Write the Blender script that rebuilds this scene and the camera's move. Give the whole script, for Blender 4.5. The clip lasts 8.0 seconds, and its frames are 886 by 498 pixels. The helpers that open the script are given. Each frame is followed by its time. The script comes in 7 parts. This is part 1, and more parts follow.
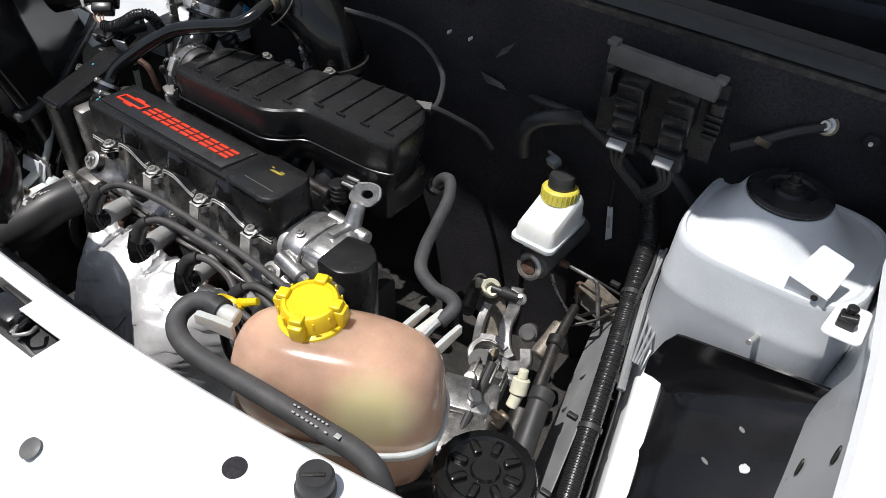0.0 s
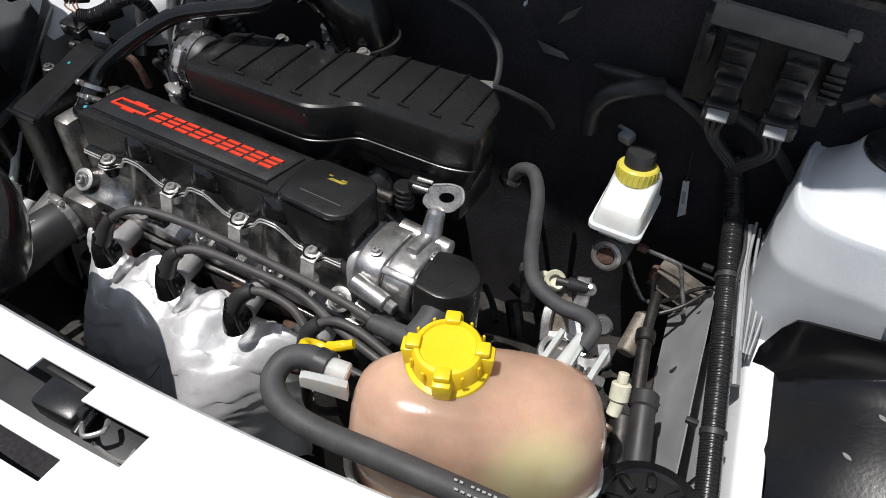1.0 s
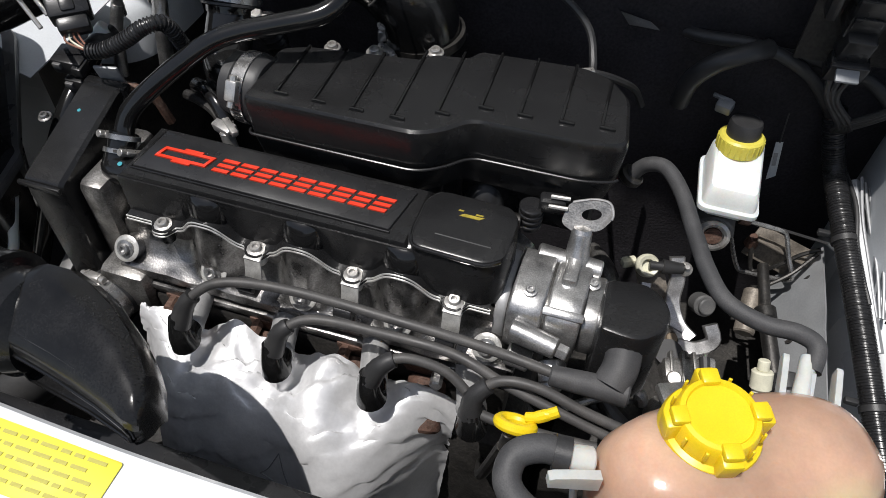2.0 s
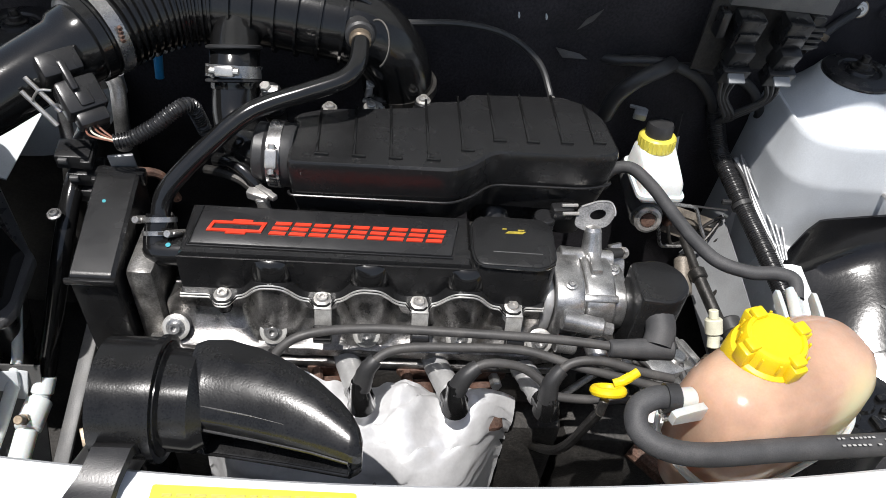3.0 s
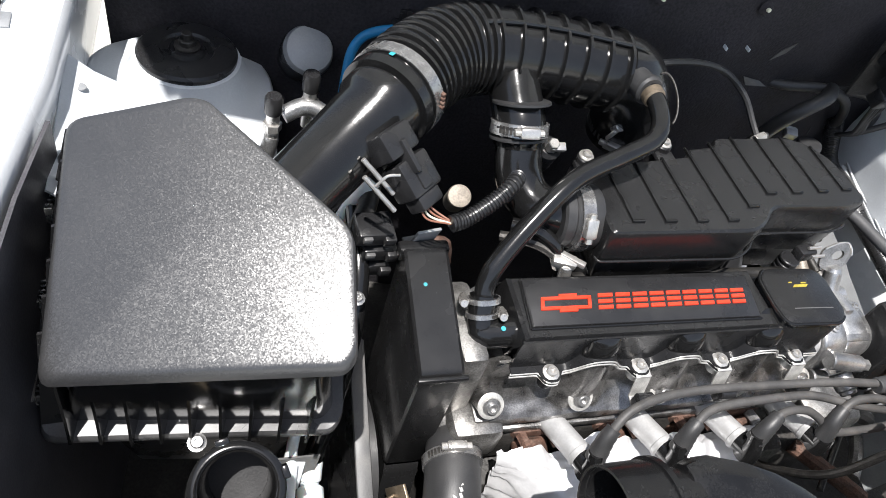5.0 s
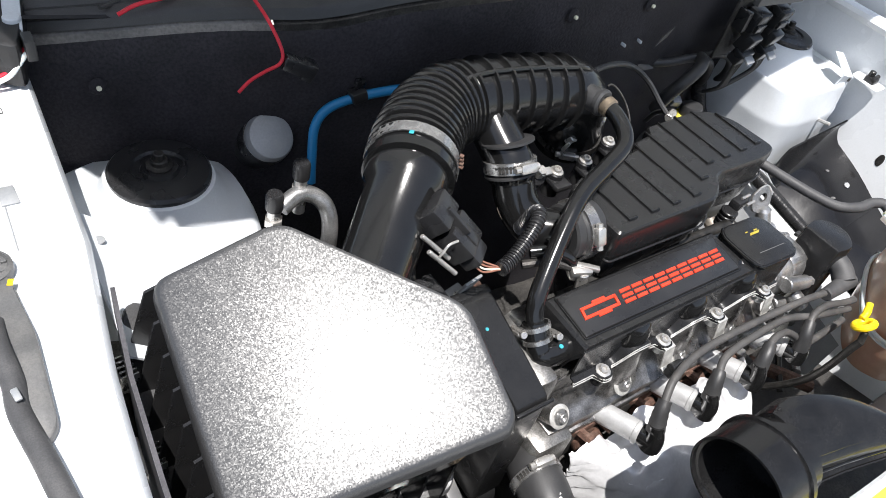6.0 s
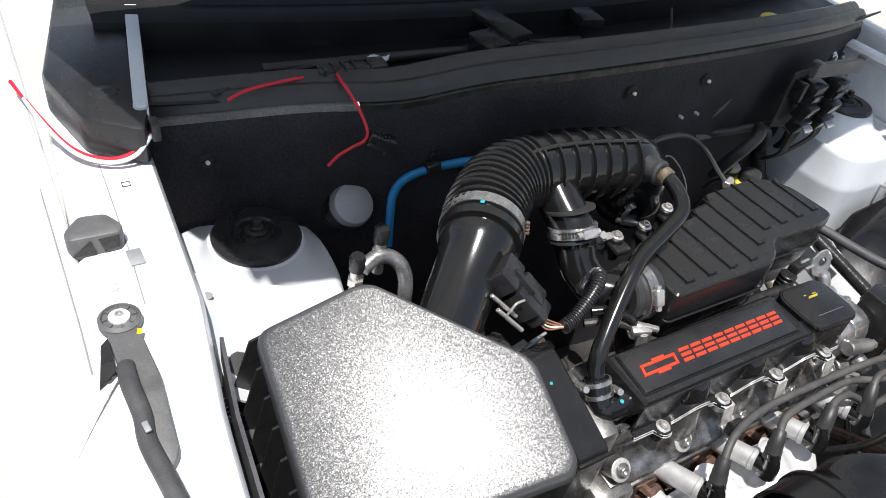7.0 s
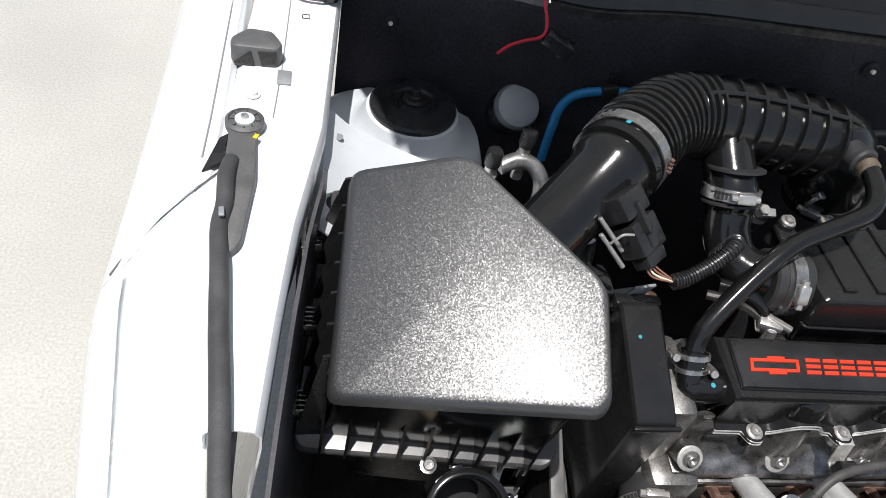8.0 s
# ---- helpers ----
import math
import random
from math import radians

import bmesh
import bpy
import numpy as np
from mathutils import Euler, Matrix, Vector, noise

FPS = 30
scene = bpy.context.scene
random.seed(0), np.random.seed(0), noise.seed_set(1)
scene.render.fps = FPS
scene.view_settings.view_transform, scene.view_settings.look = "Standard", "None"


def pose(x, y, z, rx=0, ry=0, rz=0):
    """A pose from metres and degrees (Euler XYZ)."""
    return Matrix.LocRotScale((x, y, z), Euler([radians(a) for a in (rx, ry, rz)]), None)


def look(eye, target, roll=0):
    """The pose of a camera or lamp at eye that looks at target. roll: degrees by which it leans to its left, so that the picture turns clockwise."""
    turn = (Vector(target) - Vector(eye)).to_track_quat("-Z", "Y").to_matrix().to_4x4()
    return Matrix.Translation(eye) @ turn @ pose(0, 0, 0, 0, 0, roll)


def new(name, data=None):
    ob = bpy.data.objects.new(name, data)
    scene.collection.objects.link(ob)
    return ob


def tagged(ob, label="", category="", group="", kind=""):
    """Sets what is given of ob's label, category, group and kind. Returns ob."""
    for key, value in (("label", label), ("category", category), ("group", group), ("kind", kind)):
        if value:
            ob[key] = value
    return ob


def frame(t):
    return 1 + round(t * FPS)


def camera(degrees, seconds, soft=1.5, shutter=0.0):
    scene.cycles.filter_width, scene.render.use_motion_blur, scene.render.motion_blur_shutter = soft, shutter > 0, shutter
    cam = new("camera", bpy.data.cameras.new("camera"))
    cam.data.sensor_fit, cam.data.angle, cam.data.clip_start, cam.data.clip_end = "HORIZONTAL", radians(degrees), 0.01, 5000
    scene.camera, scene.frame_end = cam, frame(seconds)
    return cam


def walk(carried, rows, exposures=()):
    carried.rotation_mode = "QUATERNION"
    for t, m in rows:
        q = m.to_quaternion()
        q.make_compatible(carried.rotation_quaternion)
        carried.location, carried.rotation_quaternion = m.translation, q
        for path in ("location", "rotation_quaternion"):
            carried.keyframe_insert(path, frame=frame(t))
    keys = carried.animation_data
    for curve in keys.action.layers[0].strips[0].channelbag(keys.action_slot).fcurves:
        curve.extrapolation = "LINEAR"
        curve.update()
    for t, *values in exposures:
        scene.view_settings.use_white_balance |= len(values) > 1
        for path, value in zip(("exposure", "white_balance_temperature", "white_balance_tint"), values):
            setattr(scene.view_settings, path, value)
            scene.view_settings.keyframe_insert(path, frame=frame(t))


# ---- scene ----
cam = camera(63.0, 8.0, 0.85)
PATH = [
    (0, (0.642, -0.365, 1.299), (-0.236, 0.868, -0.007), 2.9),
    (0.5, (0.56, -0.386, 1.289), (-0.192, 0.879, -0.064), 4.7),
    (1, (0.447, -0.36, 1.259), (-0.215, 0.92, -0.127), 2.9),
    (1.5, (0.321, -0.329, 1.253), (-0.199, 0.938, -0.205), 1.5),
    (2, (0.217, -0.334, 1.248), (-0.159, 0.942, -0.246), 1.7),
    (2.2, (0.179, -0.35, 1.248), (-0.126, 0.951, -0.24), 3.8),
    (3.3, (-0.029, -0.458, 1.305), (0.212, 0.992, -0.051), 7.4),
    (3.5, (-0.049, -0.472, 1.309), (0.2, 0.995, -0.028), 7.8),
    (4, (-0.152, -0.449, 1.313), (0.117, 0.991, -0.049), 11.7),
    (4.1, (-0.179, -0.436, 1.305), (0.112, 1.004, -0.053), 11.8),
    (4.3, (-0.233, -0.398, 1.316), (0.124, 0.985, -0.084), 12.5),
    (4.5, (-0.291, -0.366, 1.301), (0.199, 0.954, -0.118), 16.1),
    (4.8, (-0.359, -0.303, 1.298), (0.229, 0.93, -0.163), 18.8),
    (5, (-0.403, -0.273, 1.299), (0.208, 0.936, -0.172), 19.5),
    (5.2, (-0.442, -0.246, 1.304), (0.202, 0.933, -0.178), 20.2),
    (6.3, (-0.602, -0.194, 1.332), (0.487, 0.826, 0.0), 14.4),
    (6.5, (-0.610, -0.201, 1.342), (0.463, 0.862, 0.031), 13.5),
    (7, (-0.607, -0.226, 1.360), (0.309, 1.003, 0.075), 11.3),
    (7.5, (-0.540, -0.242, 1.346), (0.117, 1.056, -0.026), 13.8),
    (8, (-0.519, -0.277, 1.321), (-0.164, 1.037, -0.145), 14.9),
]
walk(cam, [(t, look(eye, target, roll)) for t, eye, target, roll in PATH], [(0, 0.1), (1.5, -0.08), (2.2, -0.02), (3.5, 0.65), (5, 0.97), (6.5, 0.87), (8, 0.25)])

# ---- daylight: high sun from ahead of the car, clear sky ----
SUN = Vector((-0.19, -0.25, 0.94)).normalized()
world = bpy.data.worlds.new("sky")
scene.world = world
world.use_nodes = True
sky = world.node_tree.nodes.new("ShaderNodeTexSky")
sky.sky_type, sky.sun_disc = "NISHITA", False
sky.sun_elevation = math.asin(SUN.z)
sky.sun_rotation = math.atan2(SUN.x, SUN.y)
back = world.node_tree.nodes["Background"]
back.inputs["Strength"].default_value = 0.09
haze = world.node_tree.nodes.new("ShaderNodeHueSaturation")
haze.inputs["Saturation"].default_value = 0.68
world.node_tree.links.new(sky.outputs[0], haze.inputs["Color"])
world.node_tree.links.new(haze.outputs[0], back.inputs["Color"])
lamp = bpy.data.lights.new("sun", "SUN")
lamp.energy, lamp.angle, lamp.color = 4.4, radians(0.5), (1.0, 0.968, 0.94)
sun = new("sun", lamp)
sun.matrix_world = look(SUN * 10, (0, 0, 0))


# ---- materials ----
def surface(name, colour, rough=0.5, metal=0.0, stain=0.25, stain_size=0.05, grain=0.1, grain_size=0.002, bump=0.15,
            dust=0.0, dust_colour=(0.32, 0.29, 0.25), coat=0.0, sub=0.0, rough_var=0.15, vary=0.0, spec=0.5, sparkle=0.0):
    """Colour with stains and grain, uneven gloss, fine relief, and dust that lies in patches."""
    m = bpy.data.materials.new(name)
    m.use_nodes = True
    n, l = m.node_tree.nodes, m.node_tree.links
    p = n["Principled BSDF"]
    at = n.new("ShaderNodeTexCoord")

    def noise_tex(size, detail=4.0):
        t = n.new("ShaderNodeTexNoise")
        t.inputs["Scale"].default_value, t.inputs["Detail"].default_value = 1.0 / size, detail
        l.new(at.outputs["Object"], t.inputs["Vector"])
        return t.outputs["Fac"]

    def ramp(fac, a, b, lo, hi):
        r = n.new("ShaderNodeMapRange")
        r.inputs[1].default_value, r.inputs[2].default_value, r.inputs[3].default_value, r.inputs[4].default_value = a, b, lo, hi
        l.new(fac, r.inputs[0])
        return r.outputs[0]

    def mul(a, b):
        k = n.new("ShaderNodeMath")
        k.operation = "MULTIPLY"
        l.new(a, k.inputs[0]), l.new(b, k.inputs[1])
        return k.outputs[0]
    big, fine = noise_tex(stain_size), noise_tex(grain_size, 2.0)
    shade = mul(ramp(big, 0.3, 0.7, 1 - stain, 1 + stain * 0.5), ramp(fine, 0.3, 0.7, 1 - grain, 1 + grain))
    if vary:
        info = n.new("ShaderNodeObjectInfo")
        shade = mul(shade, ramp(info.outputs["Random"], 0, 1, 1 - vary, 1 + vary))
    tint = n.new("ShaderNodeMix")
    tint.data_type, tint.blend_type = "RGBA", "MULTIPLY"
    tint.inputs[0].default_value, tint.inputs[6].default_value = 1.0, (*colour, 1)
    l.new(shade, tint.inputs[7])
    colour_out = tint.outputs[2]
    rough_out = ramp(big, 0.3, 0.7, max(0.03, rough - rough_var * rough), min(1, rough + rough_var * rough))
    if dust:
        patches = mul(ramp(noise_tex(stain_size * 0.6, 6.0), 0.45, 0.75, 0, dust), ramp(fine, 0.2, 0.6, 0.3, 1))
        mix = n.new("ShaderNodeMix")
        mix.data_type = "RGBA"
        mix.inputs[7].default_value = (*dust_colour, 1)
        l.new(patches, mix.inputs[0]), l.new(colour_out, mix.inputs[6])
        colour_out = mix.outputs[2]
    l.new(colour_out, p.inputs["Base Color"])
    l.new(rough_out, p.inputs["Roughness"])
    p.inputs["Metallic"].default_value = metal
    p.inputs["Coat Weight"].default_value = coat
    p.inputs["Coat Roughness"].default_value = 0.08
    p.inputs["Specular IOR Level"].default_value = spec
    if sub:
        p.inputs["Subsurface Weight"].default_value = sub
        p.inputs["Subsurface Radius"].default_value = (1.0, 0.55, 0.35)
        p.inputs["Subsurface Scale"].default_value = 0.035
    if sparkle:
        cells, tilt, lean, unit = n.new("ShaderNodeTexVoronoi"), n.new("ShaderNodeVectorMath"), n.new("ShaderNodeVectorMath"), n.new("ShaderNodeVectorMath")
        cells.inputs["Scale"].default_value = 1.0 / (grain_size * 1.5)
        l.new(at.outputs["Object"], cells.inputs["Vector"])
        tilt.operation, lean.operation, unit.operation = "MULTIPLY_ADD", "ADD", "NORMALIZE"
        tilt.inputs[1].default_value, tilt.inputs[2].default_value = (sparkle,) * 3, (-sparkle / 2,) * 3
        l.new(cells.outputs["Color"], tilt.inputs[0])
        l.new(at.outputs["Normal"], lean.inputs[0]), l.new(tilt.outputs[0], lean.inputs[1]), l.new(lean.outputs[0], unit.inputs[0])
        l.new(unit.outputs[0], p.inputs["Normal"])
    elif bump:
        b = n.new("ShaderNodeBump")
        b.inputs["Strength"].default_value, b.inputs["Distance"].default_value = bump, grain_size * 0.6
        l.new(fine, b.inputs["Height"])
        l.new(b.outputs[0], p.inputs["Normal"])
    return m


WHITE = surface("white paint", (0.8, 0.82, 0.84), 0.28, 0, 0.05, 0.12, 0.02, 0.003, 0.02, coat=0.6, dust=0.06)
WHITE_DULL = surface("primed white paint", (0.66, 0.69, 0.72), 0.42, 0, 0.12, 0.08, 0.04, 0.002, 0.05, dust=0.12)
PLASTIC = surface("black plastic", (0.018, 0.018, 0.019), 0.28, 0, 0.2, 0.04, 0.15, 0.0010, 0.14, dust=0.02, spec=0.45)
COVER = surface("satin black cover", (0.014, 0.014, 0.0145), 0.26, 0, 0.15, 0.03, 0.15, 0.0008, 0.18, dust=0.006, spec=0.42)
GLOSS = surface("glossy black plastic", (0.009, 0.009, 0.0092), 0.14, 0, 0.2, 0.03, 0.1, 0.002, 0.04, dust=0.004, spec=0.6)
HOSE_GLOSS = surface("semi-gloss black hose plastic", (0.009, 0.009, 0.0092), 0.16, 0, 0.2, 0.03, 0.1, 0.002, 0.05, dust=0.006, spec=0.55)
LID = surface("grained black plastic", (0.030, 0.030, 0.031), 0.34, 0, 0.10, 0.06, 0.3, 0.0005, 0.6, dust=0.015, rough_var=0.04, spec=0.9, sparkle=0.15)
FLANGE = surface("dusty smooth black plastic", (0.07, 0.07, 0.072), 0.30, 0, 0.25, 0.03, 0.2, 0.0012, 0.04, dust=0.25, dust_colour=(0.22, 0.215, 0.21), spec=0.9)
RUBBER = surface("black rubber", (0.030, 0.030, 0.031), 0.46, 0, 0.25, 0.03, 0.15, 0.001, 0.2, dust=0.03)
HOSE_GREY = surface("dusty rubber hose", (0.05, 0.05, 0.052), 0.62, 0, 0.25, 0.03, 0.15, 0.001, 0.2, dust=0.25, dust_colour=(0.16, 0.155, 0.15))
LEAD = surface("grey ignition lead", (0.060, 0.058, 0.057), 0.55, 0, 0.2, 0.02, 0.1, 0.001, 0.1, dust=0.12)
PAD = surface("black insulation mat", (0.029, 0.027, 0.031), 0.8, 0, 0.45, 0.07, 0.3, 0.003, 0.5, dust=0.07, dust_colour=(0.10, 0.09, 0.09), spec=0.25)
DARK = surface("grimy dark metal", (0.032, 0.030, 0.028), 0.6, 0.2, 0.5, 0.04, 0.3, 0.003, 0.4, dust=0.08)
ZINC_DUSTY = surface("dusty zinc plate", (0.24, 0.21, 0.175), 0.55, 0.4, 0.4, 0.015, 0.2, 0.002, 0.2, dust=0.3)
CAST = surface("cast aluminium", (0.54, 0.535, 0.53), 0.33, 0.85, 0.5, 0.018, 0.22, 0.0012, 0.22, dust=0.24, dust_colour=(0.13, 0.115, 0.10))
CAST_DIRTY = surface("oily cast aluminium", (0.36, 0.35, 0.335), 0.40, 0.8, 0.5, 0.018, 0.3, 0.0015, 0.25, dust=0.5, dust_colour=(0.07, 0.06, 0.05))
STEEL = surface("zinc plated steel", (0.62, 0.60, 0.57), 0.30, 0.75, 0.25, 0.01, 0.1, 0.001, 0.1, dust=0.12)
SHEET = surface("aluminised sheet", (0.80, 0.80, 0.81), 0.40, 0.45, 0.14, 0.04, 0.04, 0.004, 0.07, dust=0.1)
RUST = surface("rusty steel", (0.13, 0.07, 0.05), 0.75, 0.3, 0.5, 0.012, 0.3, 0.002, 0.5, dust=0.25)
BRASS = surface("yellow zinc bracket", (0.27, 0.215, 0.155), 0.42, 0.7, 0.3, 0.02, 0.15, 0.002, 0.15, dust=0.2)
YELLOW = surface("yellow plastic", (0.86, 0.60, 0.012), 0.36, 0, 0.06, 0.02, 0.04, 0.001, 0.05, sub=0.15)
YELLOW_PALE = surface("pale yellow plastic", (0.70, 0.60, 0.09), 0.4, 0, 0.1, 0.02, 0.04, 0.001, 0.05, sub=0.1)
TANK = surface("peach translucent plastic", (0.60, 0.385, 0.275), 0.2, 0, 0.3, 0.06, 0.03, 0.002, 0.05, sub=0.65, rough_var=0.25)
TANK_FIN = surface("milky plastic", (0.62, 0.60, 0.56), 0.45, 0, 0.15, 0.02, 0.03, 0.002, 0.05, sub=0.5)
MILK = surface("milky white plastic", (0.76, 0.78, 0.76), 0.36, 0, 0.08, 0.03, 0.03, 0.002, 0.05, sub=0.3)
CREAM = surface("cream plastic", (0.72, 0.70, 0.55), 0.42, 0, 0.15, 0.01, 0.05, 0.001, 0.05)
RED = surface("red enamel", (0.72, 0.045, 0.018), 0.4, 0, 0.08, 0.01, 0.05, 0.0006, 0.05)
RED_WIRE = surface("red cable sheath", (0.55, 0.012, 0.03), 0.4, 0, 0.1, 0.01, 0.05, 0.001, 0.05)
BLUE = surface("blue plastic pipe", (0.012, 0.19, 0.42), 0.4, 0, 0.1, 0.02, 0.05, 0.001, 0.05)
CYAN = surface("cyan paint dot", (0.03, 0.30, 0.36), 0.5, 0, 0.1, 0.01, 0.05, 0.001, 0.05)
COPPER = surface("dull orange wires", (0.24, 0.11, 0.075), 0.45, 0, 0.2, 0.01, 0.1, 0.001, 0.1)
PRINT = surface("pale print", (0.42, 0.42, 0.41), 0.6, 0, 0.2, 0.003, 0.1, 0.0006, 0.05)
PRINT_DIM = surface("dim yellow print", (0.35, 0.27, 0.03), 0.6, 0, 0.3, 0.003, 0.1, 0.0006, 0.05)
STICKER = surface("yellow sticker", (0.82, 0.72, 0.06), 0.5, 0, 0.04, 0.03, 0.02, 0.002, 0.03)
STICKER_INK = surface("faint sticker print", (0.5, 0.46, 0.10), 0.55, 0, 0.1, 0.01, 0.05, 0.002, 0.03)
COWL_BLACK = surface("dull black cowl plastic", (0.011, 0.011, 0.012), 0.42, 0, 0.3, 0.05, 0.15, 0.002, 0.1, dust=0.02, spec=0.25)
DUCT = surface("scuffed black duct plastic", (0.011, 0.011, 0.0115), 0.20, 0, 0.3, 0.03, 0.25, 0.0015, 0.05, dust=0.012, rough_var=0.35, spec=0.34)
BAND = surface("dull steel clamp band", (0.40, 0.395, 0.39), 0.27, 0.8, 0.35, 0.01, 0.1, 0.001, 0.08, dust=0.08)
PANEL_GREY = surface("dusty dark grey plastic", (0.060, 0.058, 0.064), 0.5, 0, 0.3, 0.05, 0.2, 0.002, 0.15, dust=0.15, dust_colour=(0.16, 0.15, 0.15))
GREY = surface("mid grey plastic", (0.10, 0.10, 0.10), 0.5, 0, 0.2, 0.03, 0.12, 0.0012, 0.2, dust=0.15)
SILVER_GREY = surface("painted silver grey steel", (0.32, 0.33, 0.34), 0.45, 0.3, 0.2, 0.05, 0.05, 0.002, 0.08, dust=0.15)
TUBE_GREY = surface("pale grey steel tube", (0.44, 0.44, 0.44), 0.42, 0.3, 0.2, 0.02, 0.05, 0.002, 0.06, dust=0.12)
TAN = surface("tan hose", (0.27, 0.22, 0.15), 0.55, 0, 0.2, 0.02, 0.1, 0.002, 0.1)
LINER = surface("polished black liner", (0.006, 0.006, 0.007), 0.14, 0, 0.2, 0.06, 0.1, 0.004, 0.03, dust=0.012)
GRIME = surface("oily dark casting", (0.20, 0.195, 0.185), 0.34, 0.8, 0.5, 0.018, 0.25, 0.0015, 0.22, dust=0.12, dust_colour=(0.10, 0.09, 0.08))
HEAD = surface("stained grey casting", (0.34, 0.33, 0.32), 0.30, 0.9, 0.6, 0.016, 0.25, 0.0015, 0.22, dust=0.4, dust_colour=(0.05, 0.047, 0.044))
WASHER = surface("zinc washer", (0.66, 0.65, 0.62), 0.36, 0.5, 0.3, 0.008, 0.08, 0.001, 0.06, dust=0.15)
CONCRETE = surface("pale concrete", (0.46, 0.45, 0.41), 0.85, 0, 0.16, 0.7, 0.14, 0.006, 0.4, dust=0.25, dust_colour=(0.36, 0.34, 0.3))
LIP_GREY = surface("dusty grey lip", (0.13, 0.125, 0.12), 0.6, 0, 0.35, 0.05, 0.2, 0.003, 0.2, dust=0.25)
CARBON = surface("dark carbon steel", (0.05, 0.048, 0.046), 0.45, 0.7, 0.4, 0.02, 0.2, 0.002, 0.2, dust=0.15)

# tank shell: paler yellow-green mixed in round one point, fading outwards
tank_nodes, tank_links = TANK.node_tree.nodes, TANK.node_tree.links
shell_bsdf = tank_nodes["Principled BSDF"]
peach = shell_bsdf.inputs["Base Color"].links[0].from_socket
here, far_off, soft_edge, pale_mix = tank_nodes.new("ShaderNodeTexCoord"), tank_nodes.new("ShaderNodeVectorMath"), tank_nodes.new("ShaderNodeMapRange"), tank_nodes.new("ShaderNodeMix")
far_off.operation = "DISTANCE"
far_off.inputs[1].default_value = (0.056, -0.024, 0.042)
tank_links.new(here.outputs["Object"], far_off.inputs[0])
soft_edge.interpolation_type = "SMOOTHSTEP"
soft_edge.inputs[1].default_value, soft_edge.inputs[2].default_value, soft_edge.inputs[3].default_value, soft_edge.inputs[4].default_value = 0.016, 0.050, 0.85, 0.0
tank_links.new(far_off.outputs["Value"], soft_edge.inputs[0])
pale_mix.data_type = "RGBA"
pale_mix.inputs[7].default_value = (0.72, 0.66, 0.36, 1)
tank_links.new(soft_edge.outputs[0], pale_mix.inputs[0])
tank_links.new(peach, pale_mix.inputs[6])
tank_links.new(pale_mix.outputs[2], shell_bsdf.inputs["Base Color"])

GLASS = bpy.data.materials.new("clear lamp lens")
GLASS.use_nodes = True
g = GLASS.node_tree.nodes["Principled BSDF"]
g.inputs["Base Color"].default_value = (0.95, 0.97, 0.98, 1)
g.inputs["Roughness"].default_value, g.inputs["Transmission Weight"].default_value, g.inputs["IOR"].default_value = 0.04, 1.0, 1.45
REFLECTOR = surface("lamp reflector", (0.82, 0.83, 0.84), 0.3, 0.15, 0.1, 0.03, 0.04, 0.002, 0.03)


# ---- shape helpers ----
def merged(*many):
    """Several bmeshes as one."""
    out = bmesh.new()
    for bm in many:
        me = bpy.data.meshes.new("piece")
        bm.to_mesh(me)
        out.from_mesh(me)
        bm.free()
        bpy.data.meshes.remove(me)
    return out


def loft(rings, cap_start=True, cap_end=True, closed=False):
    """A skin over rings of as many points each."""
    bm = bmesh.new()
    rows = [[bm.verts.new(p) for p in ring] for ring in rings]
    n = len(rows[0])
    pairs = list(zip(rows, rows[1:])) + ([(rows[-1], rows[0])] if closed else [])
    for a, b in pairs:
        for i in range(n):
            bm.faces.new((a[i], a[(i + 1) % n], b[(i + 1) % n], b[i]))
    if cap_start and not closed:
        bm.faces.new(rows[0][::-1])
    if cap_end and not closed:
        bm.faces.new(rows[-1])
    bmesh.ops.recalc_face_normals(bm, faces=bm.faces)
    return bm


def spline(points, steps=6):
    """A smooth line through the points (Catmull-Rom)."""
    p = [Vector(q) for q in points]
    p = [2 * p[0] - p[1]] + p + [2 * p[-1] - p[-2]]
    out = []
    for a, b, c, d in zip(p, p[1:], p[2:], p[3:]):
        for k in range(steps):
            t = k / steps
            out.append(0.5 * (2 * b + (c - a) * t + (2 * a - 5 * b + 4 * c - d) * t * t + (3 * b - a - 3 * c + d) * t ** 3))
    return out + [p[-2]]


def sweep(line, radii, seg=14, caps=True):
    """A round skin along a line; radii: one, or one for each point."""
    if not hasattr(radii, "__len__"):
        radii = [radii] * len(line)
    side, rings = None, []
    for i, p in enumerate(line):
        way = (line[min(i + 1, len(line) - 1)] - line[max(i - 1, 0)]).normalized()
        if side is None:
            side = way.orthogonal().normalized()
        side = (side - way * side.dot(way)).normalized()
        up = way.cross(side)
        rings.append([p + radii[i] * (math.cos(a) * side + math.sin(a) * up) for a in (2 * math.pi * k / seg for k in range(seg))])
    return loft(rings, caps, caps)


def tube(points, r, seg=14, steps=6):
    return sweep(spline(points, steps), r, seg)


def ribbed(points, r, pitch, depth, seg=20, share=0.5):
    """A corrugated tube: square-shouldered waves along a smooth line."""
    line, length = spline(points, 24), 0.0
    fine, radii = [line[0]], [r]
    for a, b in zip(line, line[1:]):
        d = (b - a).length
        k = max(1, math.ceil(d / (pitch / 6)))
        for i in range(1, k + 1):
            fine.append(a.lerp(b, i / k))
            s = (length + d * i / k) % pitch / pitch
            radii.append(r + depth * min(1, max(0, 2.2 * math.sin(2 * math.pi * s) + 2.2 * (share - 0.5))))
        length += d
    return sweep(fine, radii, seg)


